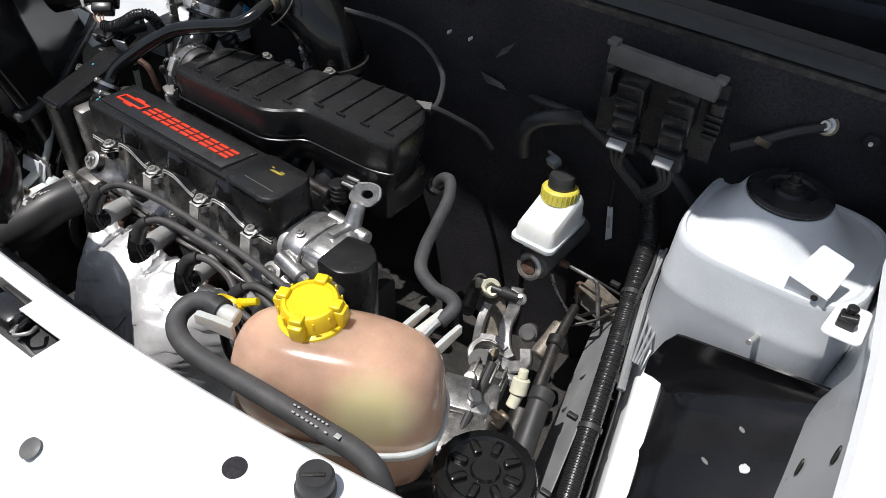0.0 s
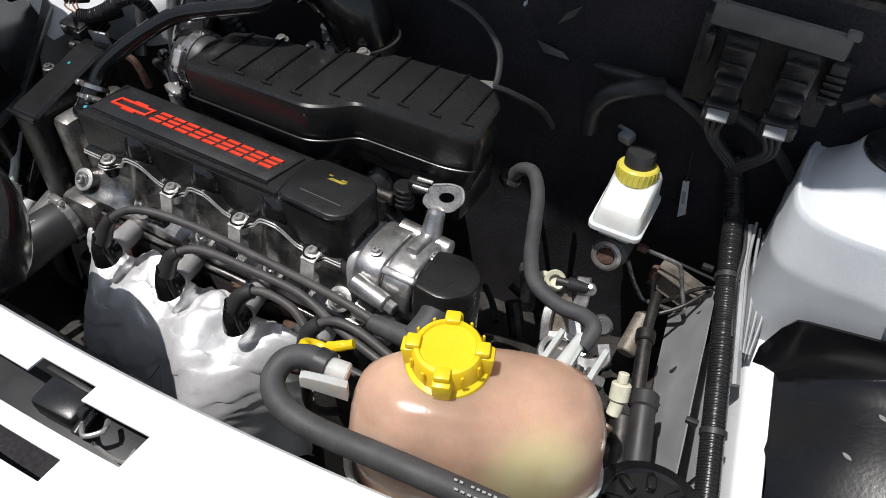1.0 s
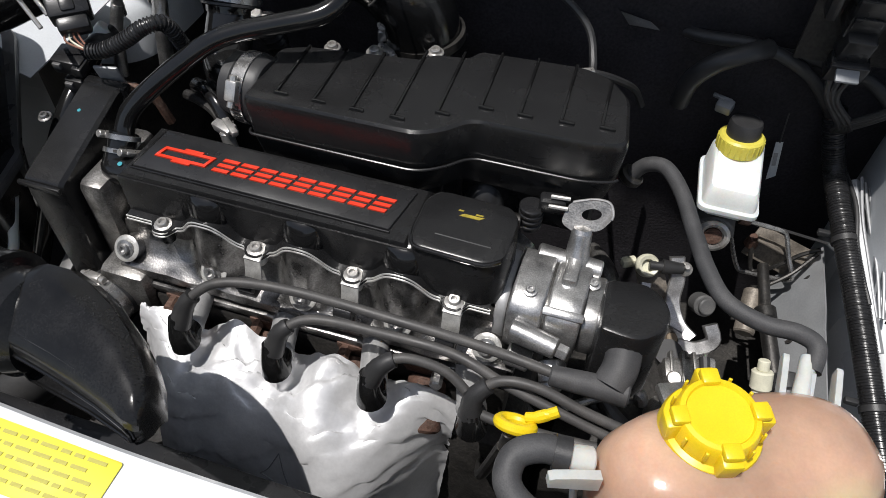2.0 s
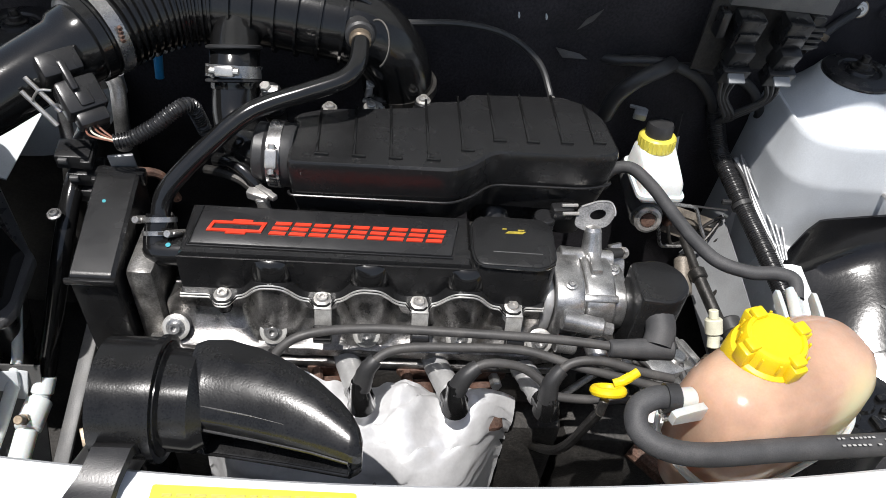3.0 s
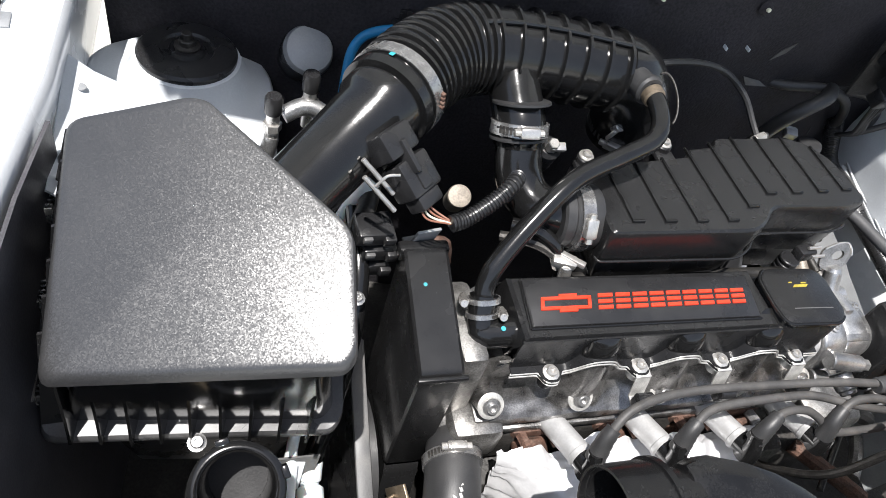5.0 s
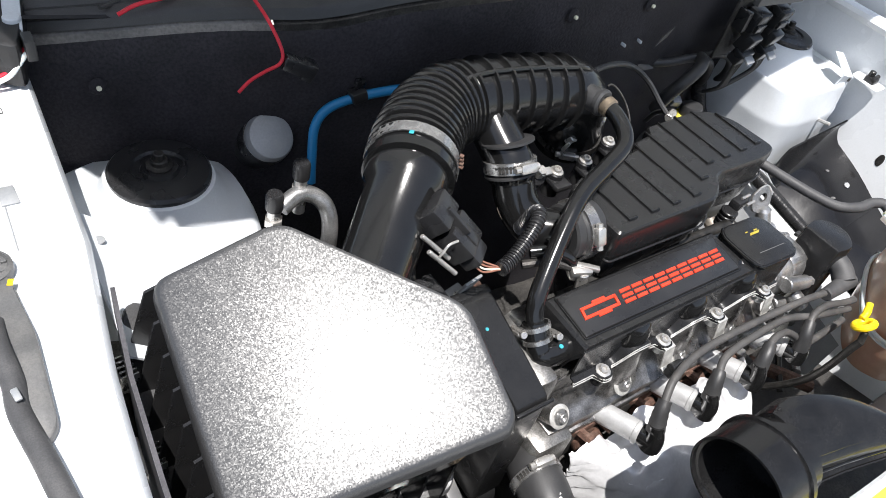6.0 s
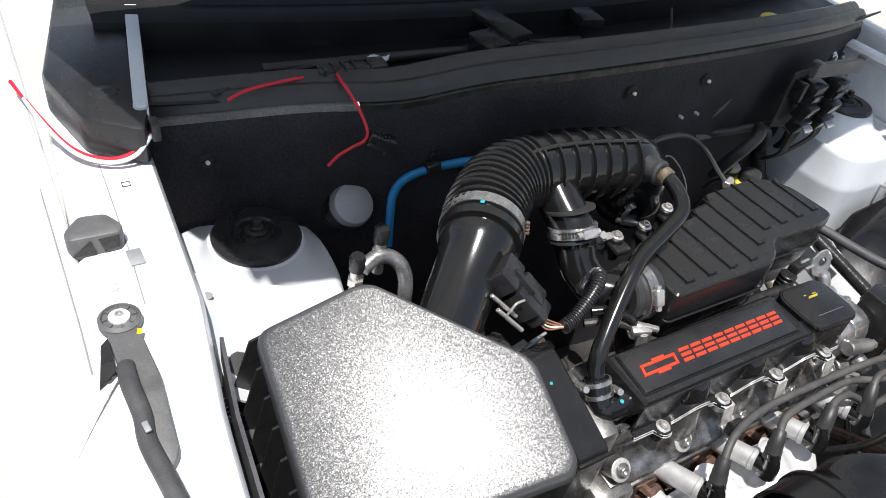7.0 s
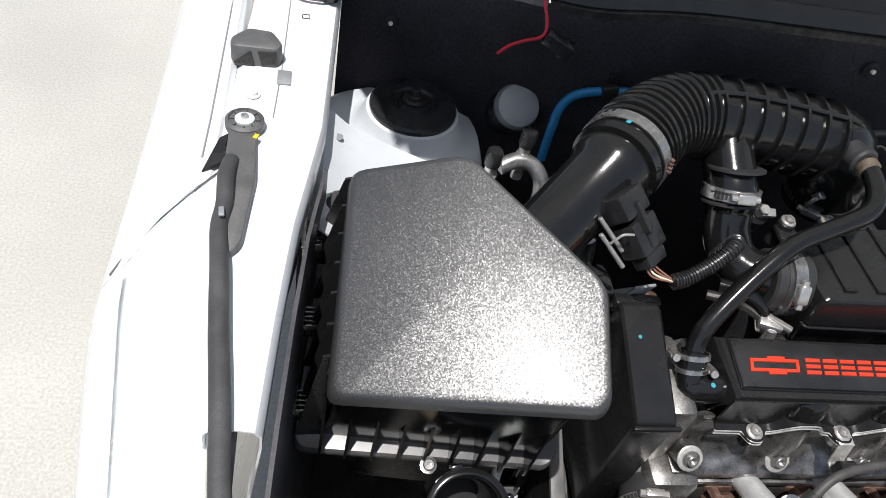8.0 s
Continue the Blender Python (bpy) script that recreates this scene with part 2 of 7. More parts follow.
def lathe(profile, m=Matrix(), seg=28):
    """A turned body: (radius, height) pairs about the z axis of m."""
    rings = [[m @ Vector((max(r, 1e-4) * math.cos(a), max(r, 1e-4) * math.sin(a), h)) for a in (2 * math.pi * k / seg for k in range(seg))] for r, h in profile]
    return loft(rings)


def axis(a, b):
    """A pose at a, with z towards b."""
    a, b = Vector(a), Vector(b)
    return Matrix.Translation(a) @ (b - a).to_track_quat("Z", "Y").to_matrix().to_4x4()


def rod(a, b, r, r2=None, seg=18, edge=0.15):
    """A round bar from a to b with eased ends."""
    length, r2 = (Vector(b) - Vector(a)).length, r if r2 is None else r2
    e, f = r * edge, r2 * edge
    return lathe([(r - e, 0), (r, e), (r2, length - f), (r2 - f, length)], axis(a, b), seg)


def block(size, m=Matrix(), bevel=0.003, seg=2):
    """A box with eased edges, centred on m."""
    bm = bmesh.new()
    bmesh.ops.create_cube(bm, size=1)
    bmesh.ops.scale(bm, vec=size, verts=bm.verts)
    if bevel:
        bmesh.ops.bevel(bm, geom=bm.edges[:], offset=min(bevel, min(size) * 0.45), segments=seg, profile=0.5, affect="EDGES")
    bmesh.ops.transform(bm, matrix=m, verts=bm.verts)
    return bm


def rounded(points, r, n=4):
    """A flat outline with its corners rounded by r (or one r for each corner)."""
    out, count = [], len(points)
    for i, b in enumerate(points):
        rr = r[i] if hasattr(r, "__len__") else r
        a, b, c = Vector(points[i - 1]), Vector(b), Vector(points[(i + 1) % count])
        u, v = (a - b), (c - b)
        d = min(rr, u.length * 0.45, v.length * 0.45)
        p, q = b + u.normalized() * d, b + v.normalized() * d
        for k in range(n + 1):
            t = k / n
            out.append(p * (1 - t) ** 2 + b * 2 * t * (1 - t) + q * t * t)
    return out


def plate(outline, low, high, m=Matrix(), ease=0.0015, draft=0.0):
    """An upright slab over a flat outline, with eased top edges; draft: how much wider its foot is."""
    c = sum((Vector(p) for p in outline), Vector((0, 0))) / len(outline)

    def ring(h, inset):
        out = []
        for p in outline:
            d = Vector(p) - c
            q = c + d * (1 - inset / max(d.length, 1e-6))
            out.append(m @ Vector((q.x, q.y, h)))
        return out
    return loft([ring(low, -draft), ring(high - ease, 0), ring(high - 0.3 * ease, 0.35 * ease), ring(high, ease)])


def stadium(n, a, b, power=2.6):
    """A superellipse outline."""
    out = []
    for k in range(n):
        t = 2 * math.pi * k / n
        c, s = math.cos(t), math.sin(t)
        out.append((a * abs(c) ** (2 / power) * math.copysign(1, c), b * abs(s) ** (2 / power) * math.copysign(1, s)))
    return out


def bent(profile_at, xs):
    """A sheet whose cross-section runs along x: profile_at(x) gives a closed outline of (y, z)."""
    return loft([[Vector((x, y, z)) for y, z in profile_at(x)] for x in xs])


# ---- objects ----
def settle(ob, bm, material, sharp=35):
    me = ob.data
    low = Vector([min(v.co[i] for v in bm.verts) for i in range(3)])
    high = Vector([max(v.co[i] for v in bm.verts) for i in range(3)])
    mid = (low + high) / 2
    bmesh.ops.translate(bm, vec=-mid, verts=bm.verts)
    bm.to_mesh(me)
    bm.free()
    me.materials.append(material)
    me.polygons.foreach_set("use_smooth", [True] * len(me.polygons))
    me.set_sharp_from_angle(angle=radians(sharp))
    return mid


def thing(name, base, label, category, group="", kind=""):
    """A top-level thing: an Empty at its base."""
    ob = new(name)
    ob.empty_display_size = 0.02
    ob.location = base
    return tagged(ob, label, category, group, kind)


def origin(ob):
    p = Vector(ob.location)
    while ob.parent:
        ob = ob.parent
        p += Vector(ob.location)
    return p


def part(name, bm, material, parent, label=""):
    """One mesh under a thing or under a part."""
    ob = new(name, bpy.data.meshes.new(name))
    mid = settle(ob, bm, material)
    ob.parent = parent
    ob.location = mid - origin(parent)
    return tagged(ob, label)


def single(name, bm, material, label, category, group="", kind=""):
    """A thing of one mesh."""
    ob = new(name, bpy.data.meshes.new(name))
    ob.location = settle(ob, bm, material)
    return tagged(ob, label, category, group, kind)


def hex_bolt(name, at, way, r, parent, material=None, washer=True, label=""):
    """A flanged bolt head with a socket."""
    m = axis(at, Vector(at) + Vector(way))
    bm = lathe([(r * 1.55, 0), (r * 1.55, r * 0.28), (r * 1.1, r * 0.34), (r * 0.98, r * 0.4), (r * 0.98, r * 1.0), (r * 0.88, r * 1.12), (r * 0.5, r * 1.12), (r * 0.48, r * 0.6), (0, r * 0.6)], m, 12)
    return part(name, bm, material or STEEL, parent, label)


def clamp(at, way, r, parent, width=0.010, turn=0.0, label="steel band clamp with screw housing", metal=None, screw=None):
    """A band clamp round a hose with its screw housing."""
    m = axis(Vector(at) - Vector(way).normalized() * width / 2, Vector(at) + Vector(way)) @ pose(0, 0, 0, 0, 0, turn)
    band = lathe([(r * 0.97, 0), (r + 0.0014, 0), (r + 0.0014, width), (r * 0.97, width)], m, 32)
    c = part("clamp", band, metal or BAND, parent, label)
    house = merged(block((0.009, 0.018, width * 0.9), m @ pose(r + 0.004, 0, width / 2), 0.002),
                   rod(m @ Vector((r + 0.004, -0.013, width / 2)), m @ Vector((r + 0.004, 0.014, width / 2)), 0.0034, seg=10))
    part("screw_housing", house, screw or STEEL, c)
    for k in range(5):
        a = 0.45 + 0.13 * k
        part("band_slot", block((0.0012, 0.0022, width * 0.6), m @ pose(0, 0, 0, 0, 0, math.degrees(a)) @ pose(r + 0.0014, 0, width / 2), 0), DARK, c)
    return c


# ---- the ground and the car's shell ----
CX = 0.08          # the car's middle


def sheet(f, us, vs, thick, skip=None):
    """A bent sheet of metal: f(u, v) over a grid, with some cells left open."""
    bm = bmesh.new()
    grid = [[bm.verts.new(f(u, v)) for v in vs] for u in us]
    for i in range(len(us) - 1):
        for j in range(len(vs) - 1):
            if skip and skip((us[i] + us[i + 1]) / 2, (vs[j] + vs[j + 1]) / 2):
                continue
            bm.faces.new((grid[i][j], grid[i + 1][j], grid[i + 1][j + 1], grid[i][j + 1]))
    loose = [v for v in bm.verts if not v.link_faces]
    bmesh.ops.delete(bm, geom=loose, context="VERTS")
    bmesh.ops.recalc_face_normals(bm, faces=bm.faces)
    bm.normal_update()
    front, rim_edges = bm.faces[:], [e for e in bm.edges if len(e.link_faces) == 1]
    back = {v: bm.verts.new(v.co - v.normal * thick) for v in bm.verts[:]}
    sides = [(e.verts[0], e.verts[1], e.link_faces[0]) for e in rim_edges]
    for face in front:
        bm.faces.new([back[v] for v in reversed(face.verts[:])])
    for a, b, face in sides:
        ring = face.verts[:]
        if ring[(ring.index(a) + 1) % len(ring)] == b:
            a, b = b, a
        bm.faces.new((a, b, back[b], back[a]))
    return bm


def steps(a, b, n):
    return [a + (b - a) * i / n for i in range(n + 1)]


def along(points, s):
    """The point at s (counted in corners) of a broken line."""
    i = min(int(s), len(points) - 2)
    return Vector(points[i]).lerp(Vector(points[i + 1]), s - i)


gm = bmesh.new()
bmesh.ops.create_grid(gm, x_segments=8, y_segments=8, size=60)
single("ground", gm, CONCRETE, "pale dusty concrete yard in full sun", "ground", kind="structure")

car = thing("car_body", (CX, 0.4, 0), "white car front with its bonnet open, bay painted white", "car body", kind="structure")


# cross panel over the radiator
def rear_edge(x):
    return -0.208 + 0.2 * (x - 0.04) ** 2


FRONT = [(0.0, 0.832), (0.0, 0.862), (-0.003, 0.8655), (-0.012, 0.8662), (-0.05, 0.8665), (-0.056, 0.8665), (-0.094, 0.866), (-0.104, 0.863), (-0.128, 0.842), (-0.2, 0.815), (-0.235, 0.77), (-0.25, 0.6), (-0.25, 0.25)]


def front_at(x, s):
    y, z = along(FRONT, s)
    return Vector((x, rear_edge(x) + y, z - 0.09 * max(0, abs(x - CX) - 0.45)))


fx = sorted(set(steps(-0.50, 0.66, 40) + [0.0, 0.084, 0.132, 0.155, 0.188]))


def front_open(x, s):
    """The latch opening with its notch, and the slot ahead of it."""
    return 3.474 < s < 4.67 and 0 < x < 0.188 or 3.158 < s < 3.474 and 0.084 < x < 0.132 or 5.26 < s < 5.68 and 0 < x < 0.155


front = part("front_panel", sheet(front_at, fx, [0, 0.5, 1, 1.5, 2, 3, 3.158, 3.474, 4, 4.67, 5, 5.26, 5.68, 6, 7, 8, 9, 10, 11, 12], 0.0016, front_open), WHITE, car, "sunlit white cross panel with latch opening")

# rails on top of the inner wings, and the inner walls under them
RAIL_IN = [(-0.16, -0.545), (-0.074, -0.541), (0.014, -0.536), (0.091, -0.530), (0.203, -0.514), (0.414, -0.506), (0.62, -0.50)]


def inner_x(y):
    for (a, u), (b, v) in zip(RAIL_IN, RAIL_IN[1:]):
        if y <= b:
            return u + (v - u) * max(0, y - a) / (b - a)
    return RAIL_IN[-1][1]


def wing_at(sign):
    def f(y, s):
        x0 = inner_x(y)
        out = min(0.085 if sign < 0 else 0.030, 0.035 + 0.35 * max(0, y + 0.074))
        back = 0.0 if sign < 0 else 0.022
        low = [(x0 - 0.08, 0.40), (x0 - 0.06, 0.60), (x0 - 0.012, 0.80)] if sign < 0 else [(x0 + 0.03, 0.40), (x0 + 0.010, 0.60), (x0 - back, 0.80)]
        line = low + [(x0 - 0.6 * back, 0.906)] + [(x0, 0.9185), (x0 - 0.004, 0.9245), (x0 - 0.010, 0.926), (x0 - out * 0.5, 0.927), (x0 - out + 0.006, 0.926), (x0 - out, 0.920), (x0 - out - 0.002, 0.902)]
        x, z = along(line, s)
        return Vector((x if sign < 0 else 2 * CX - x, y, z - 0.12 * max(0, -0.074 - y)))
    return f


FENDER = [(-0.592, 0.895), (-0.594, 0.924), (-0.598, 0.929), (-0.606, 0.931), (-0.626, 0.929), (-0.644, 0.919), (-0.660, 0.896), (-0.673, 0.86), (-0.683, 0.80), (-0.690, 0.72), (-0.693, 0.55), (-0.688, 0.25)]


def fender_at(sign):
    def f(y, s):
        x, z = along(FENDER, s)
        y0 = 0.142 - 1.5 * min(0.062, max(0, -0.590 - x))
        y = y0 + (y - 0.142) * (1.15 - y0) / (1.15 - 0.142)
        x -= 0.02 * max(0, y - 0.2)
        return Vector((x if sign < 0 else 2 * CX - x, y, z + 0.03 * max(0, y - 0.35)))
    return f


for sign, side in ((-1, "right"), (1, "left")):
    wing = part("inner_wing", sheet(wing_at(sign), steps(-0.074, 0.60, 24), [0, 1, 2, 3, 4, 5, 6, 7, 8, 9, 10], 0.0016), WHITE, car, "white painted inner wing with a flat top flange")
    part("fender", sheet(fender_at(sign), steps(0.142, 1.15, 26), [i / 2 for i in range(23)], 0.0016), WHITE, car, "glossy white front fender")

channel = part("wing_channel", sheet(lambda y, s: Vector((2 * CX - inner_x(y) + 0.024 + 0.09 * s, y, 0.893 - 0.02 * s)), steps(-0.05, 0.60, 16), [0, 1], 0.002), DARK, car, "dark channel between wing flange and fender")
for y in (0.10, 0.26, 0.40):
    hex_bolt("channel_bolt", (2 * CX - inner_x(y) + 0.055, y, 0.888), (0, 0, 1), 0.006, channel)

# strut towers
for sign in (-1, 1):
    cx, cy, low = (-0.422, 0.353, 0.024) if sign < 0 else (0.575, 0.340, 0.0)
    profile = [(0.50, 0.107, 0.103, 4.8, 0.016), (0.765, 0.1005, 0.0955, 4.4, 0.014), (0.769, 0.1012, 0.0962, 4.4, 0.014), (0.778, 0.1009, 0.0959, 4.4, 0.014), (0.783, 0.0999, 0.0949, 4.3, 0.014), (0.8240, 0.0970, 0.0915, 4.0, 0.012), (0.8290, 0.0965, 0.0910, 3.9, 0.012), (0.8315, 0.0950, 0.0900, 3.8, 0.012), (0.8318, 0.0915, 0.0868, 3.6, 0.011), (0.8280, 0.0895, 0.0850, 3.4, 0.010), (0.8272, 0.078, 0.076, 2.6, 0.003)]
    if sign < 0:
        profile = [(0.765, 0.104, 0.105, 3.4, 0.014), (0.800, 0.101, 0.103, 3.0, 0.012), (0.816, 0.096, 0.098, 2.7, 0.010), (0.826, 0.088, 0.090, 2.4, 0.006)]
        # added dark skirt keeps the right tower's hidden bottom dark
        part("tower_skirt", loft([[Vector((cx - 0.016 + x, cy + y, z)) for x, y in stadium(40, 0.100, 0.100, 3.4)] for z in (0.48, 0.755)]), DARK, car, "dark skirt added below the white tower")
    profile += [(0.8325, 0.072, 0.072, 2.1, 0.001), (0.840, 0.062, 0.062, 2, 0), (0.856, 0.0540 if sign < 0 else 0.0510, 0.0540 if sign < 0 else 0.0510, 2, 0), (0.865, 0.0505 if sign < 0 else 0.0465, 0.0505 if sign < 0 else 0.0465, 2, 0), (0.867, 0.045, 0.045, 2, 0), (0.866, 0.030, 0.030, 2, 0)]
    rings = [[Vector((cx + sign * shift + x, cy + y + 0.01 * (0.866 - z) - (0.014 * min(1.0, max(0.0, shift / 0.009)) if sign > 0 else 0), z - low)) for x, y in stadium(48, a, b, power)] for z, a, b, power, shift in profile]
    part("strut_tower", loft(rings), WHITE_DULL, car, "white strut tower, front half in the sun")

# fire wall with its mat, the lip above it and the cowl behind
def wall_y(x):
    return 0.325 + 0.33 * (x - 0.1) ** 2


def top_z(x):
    """How far the crowned top edge of the fire wall stands over its level."""
    return 0.041 - 0.16 * (x - 0.12) ** 2 - 0.010 * math.exp(-((x + 0.255) / 0.065) ** 2)


def mat_at(x, s):
    z = (0.40, 0.60, 0.78, 0.90, 0.945, 0.960)[int(s)]
    dent = 0.012 * noise.noise(Vector((x * 7, z * 9, 0))) + 0.006 * noise.noise(Vector((x * 22, z * 22, 3)))
    return Vector((x, wall_y(x) + (0.02, 0.014, 0.008, 0.004, 0.0, 0.006)[int(s)] + dent * (s < 4), z + top_z(x) * (s > 2)))


xs = steps(-0.505, 0.735, 62)
fire = part("fire_wall", sheet(mat_at, xs, [0, 1, 2, 3, 4, 5], 0.006), PAD, car, "fire wall covered with a black insulation mat")
LIP = [(0.003, 0.946), (0.005, 0.962), (0.012, 0.967), (0.03, 0.968), (0.045, 0.955)]


def lip_at(x, s):
    return Vector((x, wall_y(x) + along(LIP, s)[0], along(LIP, s)[1] + top_z(x)))


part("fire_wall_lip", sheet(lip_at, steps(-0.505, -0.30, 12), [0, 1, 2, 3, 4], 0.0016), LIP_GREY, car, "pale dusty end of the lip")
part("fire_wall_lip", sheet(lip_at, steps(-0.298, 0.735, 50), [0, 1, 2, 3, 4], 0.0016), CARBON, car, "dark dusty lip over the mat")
SEAL = [(0.006, 0.966), (0.010, 0.976), (0.018, 0.981), (0.026, 0.979), (0.031, 0.983), (0.040, 0.986), (0.049, 0.982), (0.053, 0.968)]
part("bay_seal", sheet(lambda x, s: Vector((x, wall_y(x) + along(SEAL, s)[0], along(SEAL, s)[1] + top_z(x))), steps(-0.52, 0.75, 62), [i / 2 for i in range(15)], 0.003), RUBBER, car, "black rubber seal with two lips")
COWL = [(0.05, 0.968), (0.07, 0.952), (0.13, 0.942), (0.21, 0.945), (0.215, 0.975), (0.23, 0.982), (0.25, 0.982), (0.255, 0.990), (0.275, 0.996), (0.295, 0.996), (0.30, 1.004), (0.36, 1.02)]
cowl = part("cowl", sheet(lambda x, s: Vector((x, wall_y(x) * 0.5 + 0.17 + along(COWL, s)[0], along(COWL, s)[1])), steps(-0.52, 0.75, 31), list(range(12)), 0.003), COWL_BLACK, car, "black plastic cowl below the windscreen")
part("windscreen", sheet(lambda x, v: Vector((x, 0.70 + v * 0.55 - 0.12 * (x - CX) ** 2, 1.03 + v * 0.40)), steps(-0.56, 0.72, 12), steps(0, 1, 6), 0.005), GLOSS, car, "dark windscreen above the cowl")


# open bonnet, propped up over the rear of the bay
def hood_at(lift):
    def f(x, v):
        y, z = 0.60 - v * 0.51, 1.04 + v * 0.58
        bow = 0.03 * (1 - ((x - CX) / 0.70) ** 2)
        return Vector((x, y + (bow + lift) * 0.77, z + (bow + lift) * 0.64))
    return f


bonnet = part("bonnet", sheet(hood_at(0.0), steps(-0.60, 0.76, 16), steps(0, 1, 12), 0.0016), WHITE, car, "white bonnet propped open")
part("bonnet_frame", merged(*[sheet(hood_at(-0.012), [a, b], steps(c, d, 8), 0.012) for a, b, c, d in ((-0.58, -0.50, 0.02, 0.97), (0.66, 0.74, 0.02, 0.97), (-0.50, 0.66, 0.02, 0.14), (-0.50, 0.66, 0.85, 0.97))]), WHITE_DULL, bonnet)

# dark floor and sides low in the bay
# dark panel added over the white inner wall of the right wing
part("wing_liner", sheet(lambda y, z: Vector((inner_x(y) + 0.0060 + 0.05 * max(0, 0.80 - z), y, z - 0.12 * max(0, -0.074 - y))), steps(-0.24, 0.165, 16), steps(0.40, 0.9165, 6), 0.003), PANEL_GREY, car, "dark grey panel beside the filter box")
part("undertray", sheet(lambda x, y: Vector((x, y, 0.44)), steps(-0.53, 0.69, 4), steps(-0.30, 0.46, 4), 0.004), DARK, car, "grimy dark undertray")

# chassis rail under the left wing, and the black wheel arch liner beside it
def rail_at(y, s):
    x0 = 0.483 + 0.24 * (0.35 - y)
    z0 = 0.724 - 0.44 * (0.35 - y)
    line = [(x0 - 0.016, z0 - 0.20), (x0 - 0.010, z0 - 0.06), (x0 - 0.002, z0 - 0.004), (x0 + 0.001, z0), (x0 + 0.014, z0 + 0.005), (x0 + 0.026, z0 + 0.004), (x0 + 0.030, z0 - 0.006), (x0 + 0.036, z0 - 0.20)]
    x, z = along(line, s)
    return Vector((x, y, z))


part("chassis_rail", sheet(rail_at, steps(-0.16, 0.31, 12), list(range(8)), 0.002), WHITE, car, "white chassis rail")


def liner_at(u, v):
    """A sloping floor that rises to the wing, with an upright rear wall above a fold."""
    fold = 0.72
    k = min(1.0, v / fold)
    y = -0.17 + k * 0.378
    left = 0.506 + 0.24 * (0.35 - y) * 0.9 - 0.016 * math.exp(-((y - 0.215) / 0.055) ** 2) + 0.012 * math.exp(-((y - 0.11) / 0.06) ** 2)
    x = left + u * (0.700 - left)
    z = 0.652 + 0.12 * (1 - math.exp(-(x - 0.54) * 6)) + 0.48 * (y - 0.208)
    z += 0.006 * noise.noise(Vector((x * 14, y * 14, 1)))
    if v > fold:
        w = (v - fold) / (1 - fold)
        top = 0.730 + 0.17 * (x - 0.5) - 0.05 * max(0.0, 1 - u / 0.12) ** 2
        z += (top - z) * w
        y += 0.010 * w + 0.010 * math.sin(math.pi * w) * u
    return Vector((x, y, z))


liner = single("wheel_arch_liner", sheet(liner_at, steps(0, 1, 20), steps(0, 1, 28), 0.003), LINER, "glossy black plastic wheel arch liner with pale spots", "arch liner")
for v, r in ((0.50, 0.0020), (0.72, 0.0024)):
    part("liner_rib", sweep([liner_at(u, v) + Vector((0, 0, 0.002)) for u in steps(0.12, 0.9, 14)], r, 8), LINER, liner)


# ---- the engine ----
engine = thing("engine", (0, 0.05, 0.42), "transverse four-cylinder engine with black valve cover", "engine")

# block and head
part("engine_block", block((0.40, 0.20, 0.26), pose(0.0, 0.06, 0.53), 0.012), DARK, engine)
head_front = rounded([(-0.185, 0.62), (0.175, 0.62), (0.175, 0.775), (0.150, 0.795), (-0.165, 0.795), (-0.185, 0.775)], 0.008)
head = part("cylinder_head", loft([[Vector((x, y, z)) for x, z in head_front] for y in (0.012, 0.10)]), HEAD, engine, "stained cast aluminium cylinder head")
part("head_ledge", block((0.37, 0.030, 0.010), pose(0.0, 0.002, 0.738), 0.003), HEAD, head)
part("manifold_face", block((0.36, 0.022, 0.010), pose(0.0, -0.004, 0.722), 0.003), HEAD, head)
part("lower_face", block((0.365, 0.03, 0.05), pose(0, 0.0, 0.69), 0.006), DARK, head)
for i, x in enumerate((-0.174, -0.087, -0.002, 0.084, 0.160)):
    boss = part("stud_boss", rod((x, 0.020, 0.742), (x, -0.0068, 0.7597), 0.0122, 0.0116), HEAD, head)
    part("washer", lathe([(0.0105, -0.0004), (0.0122, 0.0), (0.0124, 0.0010), (0.0110, 0.0020), (0.0085, 0.0022), (0, 0.0022)], axis((x, -0.0066, 0.7596), (x, -0.0141, 0.7661)), 30), WASHER, boss, "zinc washer")
    hex_bolt("stud_nut", (x, -0.0082, 0.7610), (0, -0.83, 0.56), 0.0054, boss, CAST)
# front of the head: rounded plug wells swelling out between hollows
def head_at(x, s):
    swell = max(math.exp(-0.69 * (abs(x - c) / 0.0190) ** 3) for c in (-0.0865, -0.001, 0.0845))
    wave = 0.0015 * noise.noise(Vector((x * 40, s, 6)))
    line = [(0.0125 - 0.0140 * swell, 0.7990 + 0.0180 * swell), (0.0150 - 0.0185 * swell, 0.7920 + 0.0150 * swell), (0.0150 - 0.0215 * swell, 0.7800 + 0.0080 * swell), (0.0110 - 0.0190 * swell, 0.7650 + 0.003 * swell), (0.0010 - 0.0100 * swell, 0.7530), (-0.0090, 0.7470), (-0.0135, 0.7440), (-0.0135, 0.7340)]
    y, z = along(line, s)
    return Vector((x, y + wave, z))


part("front_wall", sheet(head_at, steps(-0.172, 0.166, 150), [i / 2 for i in range(15)], 0.002), HEAD, head, "stained grey castings round the plug wells")

